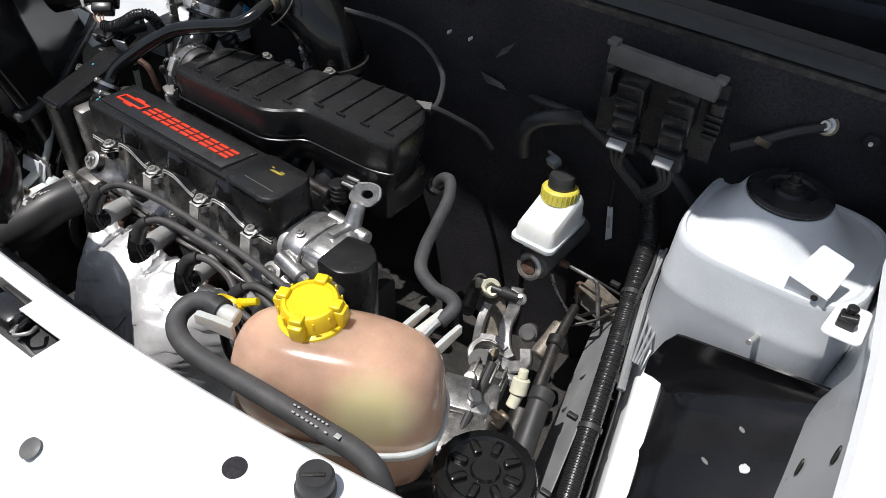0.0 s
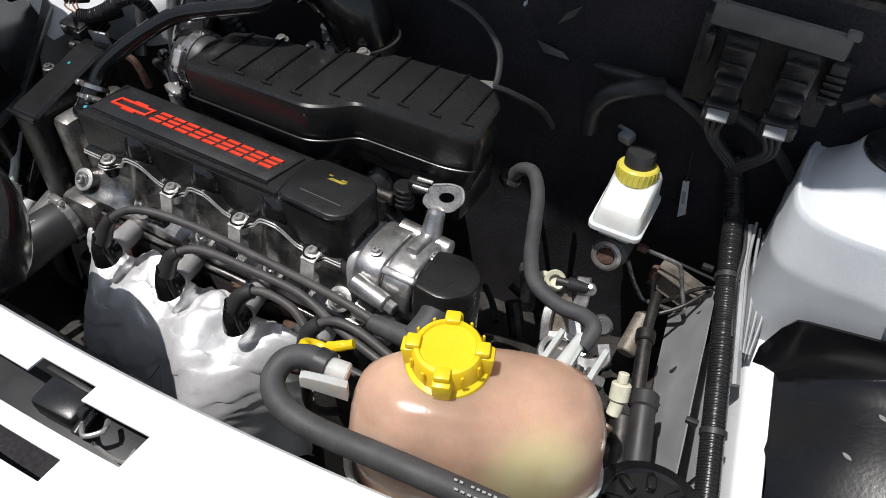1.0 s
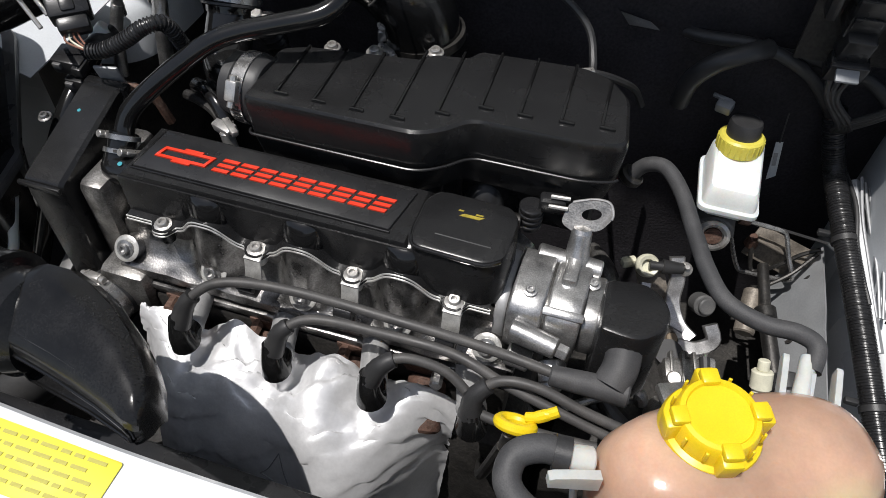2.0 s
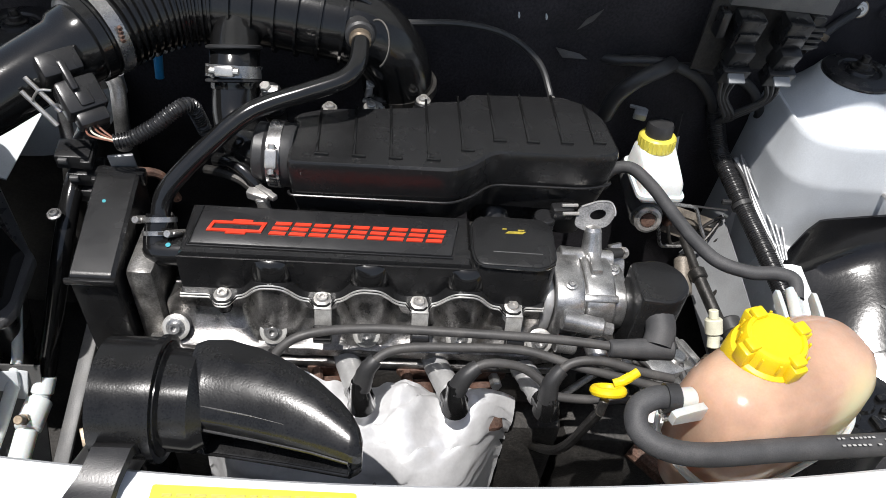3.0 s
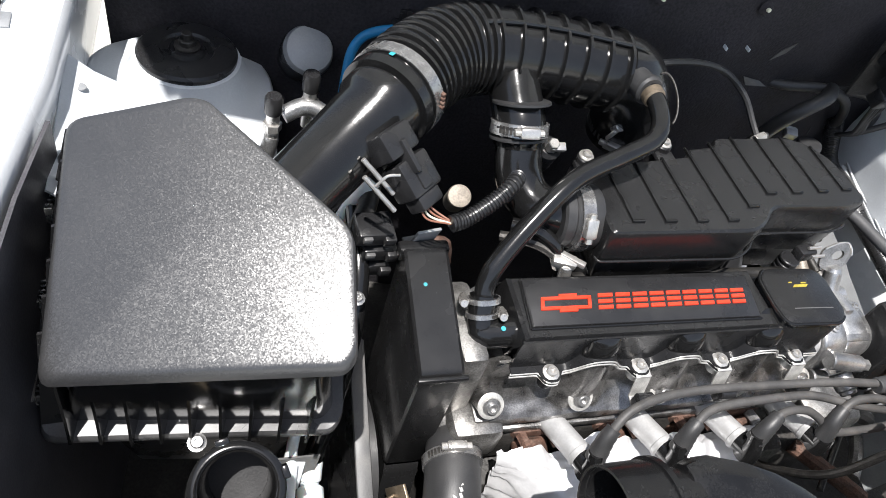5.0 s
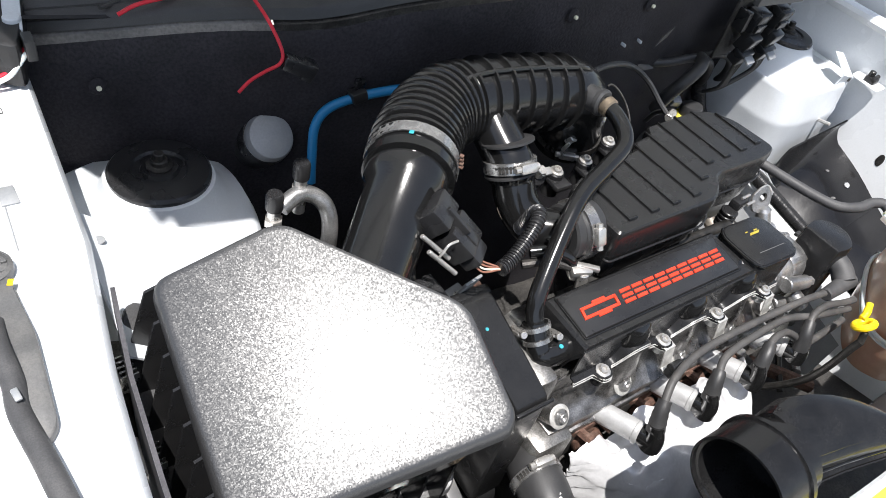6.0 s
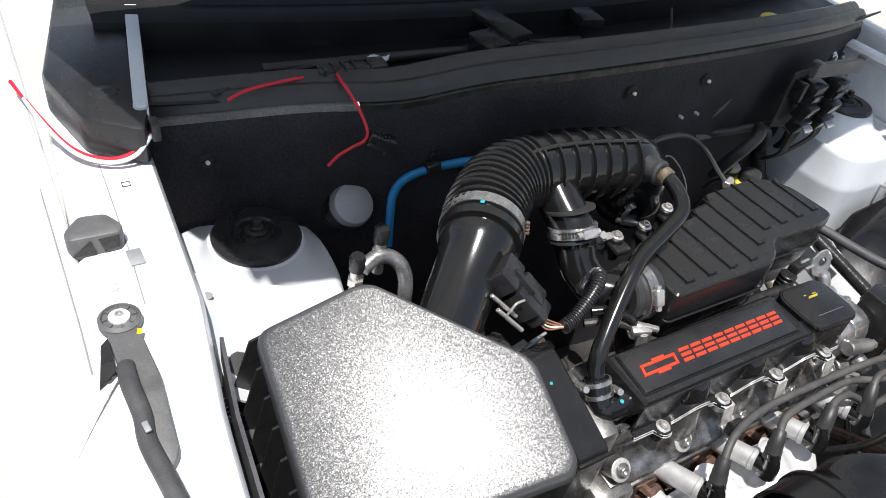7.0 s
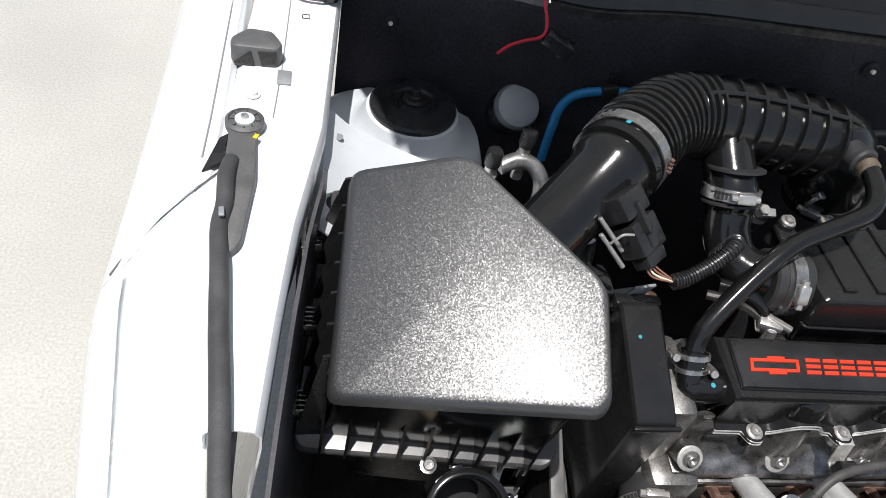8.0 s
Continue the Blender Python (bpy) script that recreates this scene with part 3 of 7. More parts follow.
# exhaust flange bits below: rusty studs and flanges
rnd = random.Random(4)
for x in (-0.135, -0.105, -0.05, -0.02, 0.035, 0.065, 0.12, 0.148):
    stud = part("exhaust_stud", merged(rod((x, 0.0, 0.712), (x + 0.004, -0.030, 0.716), 0.0055, seg=6), rod((x, 0.0, 0.712), (x, -0.014, 0.713), 0.010, 0.008)), RUST if rnd.random() < 0.6 else CAST, head)
for x in (-0.12, -0.035, 0.05, 0.112):
    part("exhaust_flange", merged(block((0.046, 0.010, 0.030), pose(x, -0.010, 0.706, 10), 0.005), rod((x, -0.012, 0.700), (x + 0.004, -0.05, 0.672), 0.017, 0.019)), RUST, head, "rusty exhaust flange")

# valve cover: a stepped shell with scalloped front foot
WELLS = (-0.0865, -0.001, 0.0845)


def scallop(x):
    """How far the arches over the plug wells lift the foot of the cover."""
    return max(math.exp(-0.69 * (abs(x - c) / 0.0180) ** 3.4) for c in WELLS)


cover = part("valve_cover", loft([[Vector(p) for p in ring] for ring in (
    [(-0.165, 0.022, 0.796), (0.157, 0.022, 0.796), (0.157, 0.080, 0.796), (-0.165, 0.080, 0.796)],
    [(-0.165, 0.016, 0.815), (0.157, 0.016, 0.815), (0.157, 0.078, 0.815), (-0.165, 0.078, 0.815)],
    [(-0.164, 0.008, 0.830), (0.090, 0.008, 0.830), (0.090, 0.073, 0.830), (-0.164, 0.073, 0.830)],
    [(-0.163, 0.0075, 0.8395), (0.088, 0.0075, 0.8395), (0.088, 0.071, 0.8395), (-0.163, 0.071, 0.8395)],
    [(-0.160, 0.0085, 0.8425), (0.085, 0.0085, 0.8425), (0.085, 0.068, 0.8425), (-0.160, 0.068, 0.8425)])]), COVER, engine, "black valve cover with red lettering plate")


BOLTS = (-0.129, -0.042, 0.044, 0.129)


def rim(x):
    """Outer edge of the cover's foot: waves over the wells, a round tab at each bolt."""
    up = scallop(x)
    tab = max(math.exp(-(abs(x - b) / 0.0085) ** 4) for b in BOLTS)
    return Vector((x, 0.003 - 0.0050 * up - 0.0105 * tab, 0.7985 + 0.0200 * up))


def skirt_at(x, s):
    up, edge = scallop(x), rim(x)
    out, foot, wall = edge.y, edge.z, 0.0085 + 0.0015 * up
    line = [(out + 0.001, foot - 0.0035), (out - 0.0012, foot - 0.0025), (out - 0.0008, foot - 0.0005), (wall - 0.001, foot + 0.0003), (wall, foot + 0.002), (0.0088, 0.8270), (0.0080, 0.8385)]
    y, z = along(line, s)
    return Vector((x, y, z))


part("skirt", sheet(skirt_at, steps(-0.165, 0.157, 180), [0, 1, 2, 3, 4, 5, 6], 0.002), COVER, cover)
for d, r, m in ((0.0, 0.0011, WASHER), (0.0030, 0.0011, WASHER)):
    part("gasket_rim", sweep([rim(x) + Vector((0, -0.0020 - 0.2 * d, -0.0008 - d)) for x in steps(-0.166, 0.158, 180)], r, 8), m, cover)
# half-round humps standing on the arches
for x in WELLS:
    rings = []
    for y, z, r in ((0.0100, 0.8150, 0.0172), (0.0095, 0.8190, 0.0172), (0.0100, 0.8260, 0.0168), (0.0110, 0.8325, 0.0162), (0.0125, 0.8375, 0.0152), (0.0150, 0.8408, 0.0130), (0.018, 0.8420, 0.006)):
        rings.append([Vector((x + r * math.cos(a), y + 0.75 * r * math.sin(a), z + 0.25 * r * math.sin(a))) for a in (2 * math.pi * j / 24 for j in range(24))])
    part("hump", loft(rings), GLOSS, cover)
label = part("name_plate", plate(rounded([(-0.156, 0.0175), (0.070, 0.0165), (0.078, 0.0625), (-0.152, 0.0655)], 0.0015), 0.8405, 0.8447), PLASTIC, cover, "black name plate with red marks")
part("plate_rim", merged(rod((-0.157, 0.0160, 0.8430), (0.071, 0.0150, 0.8430), 0.0011, seg=8), rod((-0.157, 0.0160, 0.8430), (-0.153, 0.0665, 0.8430), 0.0011, seg=8)), GLOSS, label)


# red emblem frame and nine slanted barred blocks in place of the brand's name
def slanted(x, y, w, h, slope=0.30):
    return [(x, y), (x + w, y), (x + w + slope * h, y + h), (x + slope * h, y + h)]


Z0, Z1 = 0.8443, 0.8460
emblem = [plate(slanted(x, y, w, h), Z0, Z1 + (0.0002 if h > 0.005 else 0), ease=0.0002) for x, y, w, h in (
    (-0.1440, 0.0325, 0.047, 0.0030), (-0.1410, 0.0425, 0.047, 0.0030), (-0.1436, 0.0340, 0.0030, 0.0100), (-0.0996, 0.0340, 0.0030, 0.0100), (-0.1275, 0.0300, 0.0170, 0.0026), (-0.1235, 0.0454, 0.0170, 0.0026))]
part("emblem", merged(*emblem), RED, label, "red outlined emblem")
for k in range(9):
    x, w, y = -0.0905 + 0.01715 * k, 0.0142, 0.0312
    part("red_mark", merged(*[plate(slanted(x + 0.3 * d, y + d, w, 0.0036), Z0, Z1, ease=0.0002) for d in (0.0, 0.0062, 0.0125)]), RED, label)

# oil filler end of the cover, with a rounded flange and dim symbol
cap_line = rounded([(0.092, 0.004), (0.150, 0.002), (0.163, 0.012), (0.164, 0.055), (0.155, 0.066), (0.098, 0.067), (0.088, 0.055), (0.088, 0.020)], 0.010)
filler = part("filler_housing", plate(cap_line, 0.800, 0.8495, ease=0.003, draft=0.001), COVER, engine, "black oil filler end of the cover")
part("filler_rim", sweep([Vector((p.x, p.y, 0.8465)) for p in cap_line[27:] + cap_line[:12]], 0.0017, 8), GLOSS, filler)
part("oil_symbol", merged(plate(slanted(0.118, 0.043, 0.016, 0.003, 1.2), 0.8493, 0.8500, ease=0.0001), plate(slanted(0.130, 0.047, 0.006, 0.0016), 0.8493, 0.8500, ease=0.0001), plate(slanted(0.116, 0.048, 0.004, 0.0014), 0.8493, 0.8500, ease=0.0001)), PRINT_DIM, filler, "dim yellow oil can symbol")
part("print_bar", plate(rounded([(0.106, 0.0190), (0.150, 0.0180), (0.150, 0.0188), (0.106, 0.0198)], 0.0002, 1), 0.8493, 0.8499, ease=0.0001), GREY, filler)

# the four cover bolts, three of them with lead brackets
for i, x in enumerate((-0.129, -0.042, 0.044, 0.129)):
    tab = part("bolt_tab", merged(rod((x, 0.0, 0.784), (x, -0.0005, 0.7982), 0.0075), lathe([(0.0088, -0.0012), (0.0092, 0.0), (0.0088, 0.0012), (0.0060, 0.0012)], pose(x, -0.0008, 0.7985, 7), 24), *([block((0.0150, 0.0110, 0.0018), pose(x + 0.001, -0.0060, 0.7985, 7), 0.0006), block((0.0150, 0.0018, 0.026), pose(x + 0.0015, -0.0130, 0.7860, -14), 0.0006), block((0.0150, 0.012, 0.0018), pose(x + 0.002, -0.0200, 0.7735, 8), 0.0006)] if i else [rod((x, 0, 0.78), (x, 0, 0.79), 0.006)])), WASHER if i else COVER, cover)
    hex_bolt("cover_bolt", (x, -0.0005, 0.7990), (0, -0.12, 1), 0.0050, tab)
    if i:
        part("lead_clip", merged(block((0.017, 0.010, 0.010), pose(x + 0.002, -0.025, 0.777), 0.002), rod((x - 0.006, -0.026, 0.784), (x + 0.010, -0.026, 0.784), 0.0064)), PLASTIC, cover)

# outlet housing on the gearbox end of the head: stepped round-cornered castings
def drum(x0, x1, grow, power=3.0):
    """One turned-looking step of the housing, boxy and round-cornered, across x."""
    e = min(0.0022, (x1 - x0) * 0.25)
    rings = []
    for x, k in ((x0, 0.955), (x0 + 0.4 * e, 0.985), (x0 + e, 1.0), (x1 - e, 1.0), (x1 - 0.4 * e, 0.985), (x1, 0.955)):
        rings.append([Vector((x, 0.0385 + p * k, 0.7775 + q * k)) for p, q in stadium(48, 0.0385 + grow, 0.0335 + grow, power)])
    return loft(rings)


outlet = part("outlet_housing", drum(0.170, 0.1975, 0.0), CAST, engine, "grey cast aluminium outlet housing")
part("machined_flange", drum(0.160, 0.1690, -0.004, 3.4), TUBE_GREY, outlet, "pale machined flange")
part("parting_groove", drum(0.1970, 0.2000, -0.0025), GRIME, outlet)
part("outer_casting", drum(0.1995, 0.2270, -0.001, 2.7), CAST, outlet)
part("end_step", drum(0.2265, 0.2400, -0.007, 2.5), CAST, outlet)
part("screw_boss", merged(rod((0.176, -0.004, 0.790), (0.214, -0.010, 0.787), 0.0095, 0.0085), rod((0.214, -0.010, 0.787), (0.223, -0.0115, 0.786), 0.0062, seg=6)), CAST, outlet)
part("top_web", merged(block((0.012, 0.036, 0.012), pose(0.211, 0.052, 0.808, -8), 0.003), block((0.034, 0.008, 0.006), pose(0.212, 0.012, 0.802, 28), 0.002)), CAST, outlet)
part("corner_lobe", rod((0.180, 0.068, 0.800), (0.234, 0.068, 0.798), 0.0105, 0.009), CAST, outlet)
part("lower_lobe", rod((0.176, -0.004, 0.756), (0.196, -0.006, 0.754), 0.0095, 0.009), CAST, outlet)
part("front_stub", merged(rod((0.213, -0.004, 0.760), (0.217, -0.022, 0.754), 0.0115, 0.0105), rod((0.216, -0.020, 0.755), (0.2175, -0.026, 0.753), 0.0085)), CAST, outlet)
for x, y, z in ((0.184, 0.020, 0.811), (0.230, 0.046, 0.806)):
    hex_bolt("housing_bolt", (x, y, z), (0, -0.2, 1), 0.0036, outlet, CAST)
eye_m = pose(0.212, 0.092, 0.834, 48, -14, 8) @ Matrix.Scale(0.84, 4)
outer = rounded([(-0.026, -0.006), (-0.014, -0.016), (0.012, -0.016), (0.025, -0.004), (0.023, 0.011), (0.008, 0.015), (-0.016, 0.013)], 0.006)
bore = [Vector((0.004 + 0.0095 * math.cos(2 * math.pi * k / len(outer) + 3.3), 0.0055 * math.sin(2 * math.pi * k / len(outer) + 3.3))) for k in range(len(outer))]
eye = part("lifting_eye", loft([[eye_m @ Vector((p.x, p.y, h)) for p in ring] for ring, h in ((outer, 0.0), (outer, 0.0035), (bore, 0.0035), (bore, 0.0))], closed=True), CAST_DIRTY, engine, "bare steel lifting eye")
part("bright_edge", sweep([eye_m @ Vector((p.x, p.y, 0.0037)) for p in outer[16:32]], 0.0011, 6), STEEL, eye)
part("eye_stem", merged(rod((0.212, 0.066, 0.800), (0.211, 0.080, 0.826), 0.0105, 0.0085), lathe([(0.0085, 0), (0.007, 0.004), (0, 0.006)], axis((0.211, 0.0795, 0.825), (0.2105, 0.084, 0.835)), 18)), CAST, eye)
part("temperature_plug", merged(rod((0.166, 0.098, 0.800), (0.166, 0.096, 0.826), 0.0095), *[lathe([(0.0095, 0), (0.0106, 0.001), (0.0106, 0.003), (0.0095, 0.004)], pose(0.166, 0.097, 0.804 + 0.006 * k), 20) for k in range(4)], block((0.022, 0.014, 0.014), pose(0.182, 0.100, 0.830, 0, 0, 8), 0.003)), PLASTIC, engine)
for o in (-0.005, 0.004):
    part("plug_prong", rod((0.180, 0.094 + o, 0.838 + 0.3 * o), (0.196, 0.095 + o, 0.8385 + 0.3 * o), 0.0019, seg=8), STEEL, engine)

# sensor housing beside it: a black half-round box with a lead boot
dome = rounded([(0.238, 0.036), (0.268, 0.042), (0.287, 0.027), (0.289, 0.004), (0.270, -0.016), (0.240, -0.012)], [0.004, 0.014, 0.018, 0.018, 0.012, 0.003])
coil = single("ignition_coil", plate(dome, 0.745, 0.829, ease=0.004), COVER, "matt black half-round ignition coil housing", "ignition coil")
part("outlet_boot", merged(tube([(0.262, -0.004, 0.805), (0.262, -0.020, 0.800), (0.258, -0.033, 0.792)], 0.0135), rod((0.272, -0.034, 0.790), (0.214, -0.036, 0.790), 0.0105, 0.0080)), HOSE_GREY, coil, "dusty grey lead boot")

# timing belt cover
belt = part("timing_cover", loft([[Vector(p) for p in rounded_ring] for rounded_ring in (
    [Vector((-0.252, y, z)) for y, z in rounded([(-0.006, 0.66), (0.098, 0.66), (0.100, 0.848), (0.090, 0.853), (-0.008, 0.822)], 0.006)],
    [Vector((-0.250, y, z)) for y, z in rounded([(-0.008, 0.658), (0.100, 0.658), (0.102, 0.850), (0.090, 0.8555), (-0.010, 0.8245)], 0.006)],
    [Vector((-0.217, y, z)) for y, z in rounded([(-0.008, 0.658), (0.100, 0.658), (0.102, 0.850), (0.090, 0.8555), (-0.010, 0.8245)], 0.006)],
    [Vector((-0.214, y, z)) for y, z in rounded([(-0.006, 0.66), (0.098, 0.66), (0.100, 0.848), (0.090, 0.853), (-0.008, 0.822)], 0.006)])]), COVER, engine, "black plastic timing belt cover")
part("cover_lip", block((0.042, 0.004, 0.006), pose(-0.233, -0.0125, 0.822), 0.0015), COVER, belt)
part("rear_lip", block((0.044, 0.012, 0.016), pose(-0.233, 0.098, 0.846), 0.003), COVER, belt)
part("lower_cover", loft([[Vector((x, y, z)) for y, z in rounded([(-0.03, 0.50), (0.07, 0.50), (0.10, 0.66), (-0.006, 0.66)], 0.02)] for x in (-0.250, -0.216)]), COVER, belt)
part("paint_dot", lathe([(0.0017, 0), (0.0017, 0.0006)], pose(-0.238, 0.062, 0.8465, 17), 10), CYAN, belt)
part("cam_end", merged(block((0.026, 0.085, 0.10), pose(-0.199, 0.045, 0.77), 0.008), rod((-0.212, 0.02, 0.70), (-0.185, 0.01, 0.71), 0.025)), CAST_DIRTY, engine)
part("thermostat_neck", merged(block((0.05, 0.04, 0.05), pose(-0.180, -0.005, 0.715), 0.01), tube([(-0.188, -0.004, 0.70), (-0.196, -0.018, 0.705), (-0.203, -0.028, 0.706)], 0.019)), CAST_DIRTY, engine)

# heat shield: creased sheet bulging in front of the manifold
def shield_at(u, v):
    x = -0.160 + u * 0.305 - 0.012 * v * v * u
    edge = 0.5 + 0.5 * math.cos(math.pi * min(1, abs(2 * u - 1)) ** 3)
    y = -0.030 - 0.114 * math.sin(v * 1.55) * (0.14 + 0.86 * edge)
    z = 0.722 - 0.010 * (1 - edge) - 0.20 * (1 - math.cos(v * 1.45))
    z -= 0.020 * max(math.exp(-((x - c) / 0.022) ** 2) for c in (-0.098, -0.012, 0.070)) * math.exp(-(v / 0.35) ** 2)
    z -= 0.022 * max(0.0, (u - 0.86) / 0.14) ** 2
    crease = 0.006 * noise.noise(Vector((x * 24, v * 5, 2))) + 0.0022 * noise.noise(Vector((x * 90, v * 16, 5)))
    crease += 0.0080 * math.hypot(0.06, noise.noise(Vector((x * 26 + 9 * v, v * 7 - 5 * x, 8)))) - 0.0045 * math.hypot(0.08, noise.noise(Vector((x * 52 - 12 * v, v * 11, 3))))
    ridge = 0.010 * math.exp(-((u - 0.55 - 0.3 * v) / 0.10) ** 2) * math.exp(-((v - 0.45) / 0.4) ** 2)
    return Vector((x, y + crease - ridge, z + crease + ridge * 0.5))


shield = single("heat_shield", sheet(shield_at, steps(0, 1, 90), steps(0, 1, 60), 0.0012), SHEET, "creased bright aluminised exhaust heat shield", "heat shield")
part("stamped_mark", merged(*[tube([shield_at(a, b) + Vector((0, -0.001, 0.001)), shield_at((a + c) / 2, (b + d) / 2) + Vector((0, -0.001, 0.0012)), shield_at(c, d) + Vector((0, -0.001, 0.001))], 0.0006, 6) for a, b, c, d in ((0.52, 0.60, 0.62, 0.60), (0.62, 0.60, 0.57, 0.50), (0.57, 0.50, 0.52, 0.60))]), SILVER_GREY, shield)

# spark plug shields and leads
BOOTS = [(-0.090, -0.062, 0.738), (-0.005, -0.062, 0.738), (0.079, -0.062, 0.735), (0.163, -0.062, 0.738)]
LEADS = [
    [(-0.090, -0.062, 0.752), (-0.080, -0.050, 0.778), (-0.055, -0.036, 0.792), (0.0, -0.026, 0.792), (0.09, -0.026, 0.791), (0.17, -0.030, 0.792), (0.235, -0.036, 0.790)],
    [(-0.005, -0.062, 0.752), (0.004, -0.052, 0.775), (0.028, -0.040, 0.783), (0.085, -0.036, 0.783), (0.14, -0.036, 0.782), (0.185, -0.046, 0.776), (0.225, -0.052, 0.770), (0.265, -0.056, 0.762)],
    [(0.079, -0.062, 0.752), (0.088, -0.056, 0.770), (0.105, -0.048, 0.777), (0.135, -0.046, 0.772), (0.155, -0.052, 0.762), (0.170, -0.062, 0.752), (0.215, -0.062, 0.748), (0.26, -0.060, 0.748)],
    [(0.163, -0.064, 0.748), (0.164, -0.058, 0.768), (0.180, -0.048, 0.782), (0.208, -0.046, 0.784), (0.245, -0.050, 0.776), (0.275, -0.052, 0.770)],
]
for (x, y, z), route in zip(BOOTS, LEADS):
    t = thing("ignition_lead", (x, y, z), "grey ignition lead with black plug boot and metal shield tube", "ignition lead", "ignition leads")
    part("shield_tube", merged(rod((x - 0.020, 0.004, 0.722), (x - 0.002, -0.050, 0.735), 0.0118), rod((x - 0.0035, -0.046, 0.734), (x - 0.0015, -0.053, 0.7355), 0.0126)), TUBE_GREY, t, "pale grey metal shield tube")
    part("plug_boot", merged(rod((x - 0.002, -0.050, 0.735), (x + 0.003, -0.066, 0.738), 0.0112, 0.0122), tube([(x + 0.002, -0.064, 0.731), (x + 0.001, -0.065, 0.745), (x - 0.001, -0.060, 0.762)], [0.0128 - 0.0005 * k for k in range(13)], 16)), GLOSS, t, "black rubber plug boot")
    part("cable", tube(route, 0.0042, 12, 8), LEAD, t)
    start, run = [], 0.0
    for p, q in zip(spline(route, 8), spline(route, 8)[1:]):
        start.append(p)
        run += (q - p).length
        if run > 0.036:
            break
    part("boot_sleeve", sweep(start, [0.0092 - 0.0030 * k / len(start) + 0.0005 * (k % 2) for k in range(len(start))], 14), RUBBER, t, "black rubber sleeve round the lead")

# dipstick
dip = thing("oil_dipstick", (0.20, -0.09, 0.75), "oil dipstick with a yellow ring handle", "dipstick")
ring = [Vector((0.200 + 0.0115 * math.cos(a), -0.090 + 0.0072 * math.sin(a), 0.803 - 0.006 * math.sin(a))) for a in (2 * math.pi * k / 28 for k in range(29))]
part("ring_handle", merged(sweep(ring, 0.0042, 10), tube([(0.206, -0.083, 0.803), (0.213, -0.082, 0.806), (0.220, -0.079, 0.8085), (0.226, -0.076, 0.811)], [0.0040] * 6 + [0.0044] * 6 + [0.0040] * 7, 10)), YELLOW, dip)
part("stem_cap", rod((0.197, -0.096, 0.799), (0.195, -0.100, 0.785), 0.0040), CARBON, dip)
part("tube", tube([(0.195, -0.100, 0.787), (0.18, -0.085, 0.70), (0.17, -0.02, 0.60)], 0.0045, 10), CARBON, dip)


# ---- intake: ribbed resonator cover, hoses, filter box, snorkel ----
plenum = thing("intake_resonator", (0.07, 0.14, 0.80), "black ribbed plastic intake resonator above the engine", "intake resonator")
top_line = rounded([(-0.079, 0.077), (0.070, 0.077), (0.090, 0.088), (0.108, 0.108), (0.203, 0.109), (0.231, 0.118), (0.224, 0.178), (0.205, 0.202), (0.182, 0.210), (0.090, 0.206), (0.082, 0.193), (0.050, 0.188), (0.040, 0.176), (-0.060, 0.160), (-0.081, 0.150)], [0.006, 0.010, 0.02, 0.012, 0.012, 0.010, 0.010, 0.008, 0.008, 0.004, 0.004, 0.004, 0.004, 0.006, 0.006])


def ring_of(line, z, inset=0.0):
    c = Vector((0.075, 0.14))
    return [Vector((p.x - (p - c).normalized().x * inset, p.y - (p - c).normalized().y * inset, z)) for p in line]


shell = part("shell", loft([ring_of(top_line, 0.822, 0.010), ring_of(top_line, 0.848, 0.003), ring_of(top_line, 0.882, 0.0), ring_of(top_line, 0.8885, 0.0012), ring_of(top_line, 0.8905, 0.004)]), COVER, plenum, "satin black shell")
part("front_bead", sweep([Vector((p.x, p.y - 0.001, 0.853)) for p in top_line[:28]], 0.0013, 8), COVER, shell)
for x, y0, y1 in ((-0.049, 0.090, 0.161), (-0.016, 0.090, 0.167), (0.017, 0.090, 0.172), (0.051, 0.091, 0.187), (0.083, 0.108, 0.196), (0.114, 0.126, 0.206), (0.146, 0.127, 0.208), (0.179, 0.129, 0.209), (0.211, 0.132, 0.196)):
    rib = merged(block((0.0026, y1 - y0, 0.0036), pose(x - 0.0055, (y0 + y1) / 2, 0.8908, 0, 0, 1.5), 0.0010), block((0.0130, 0.0032, 0.0040), pose(x, y0, 0.8910), 0.0014))
    part("top_rib", rib, GLOSS, shell)
part("lower_shell", merged(block((0.145, 0.09, 0.03), pose(-0.002, 0.130, 0.812), 0.008), block((0.12, 0.075, 0.05), pose(0.155, 0.160, 0.80), 0.01)), PLASTIC, plenum)
# runners and rail under the cover, in its shade
part("runner_bank", merged(*[tube([(x, 0.165, 0.82), (x, 0.125, 0.79), (x, 0.10, 0.74)], 0.019, 12) for x in (-0.06, 0.0, 0.06, 0.12)]), PLASTIC, plenum)
part("fuel_rail", merged(rod((-0.09, 0.088, 0.812), (0.16, 0.088, 0.812), 0.007), *[rod((x, 0.088, 0.812), (x, 0.082, 0.775), 0.008) for x in (-0.07, 0.01, 0.06, 0.13)]), CARBON, plenum)
for x, y, z in ((0.043, 0.214, 0.872), (-0.01, 0.196, 0.872), (-0.052, 0.196, 0.868)):
    lug = part("mounting_lug", merged(rod((x, y, z - 0.03), (x, y, z), 0.010, 0.009), block((0.022, 0.022, 0.008), pose(x, y - 0.008, z - 0.01), 0.003)), PLASTIC, plenum)
    hex_bolt("lug_bolt", (x, y, z), (0, -0.1, 1), 0.005, lug)

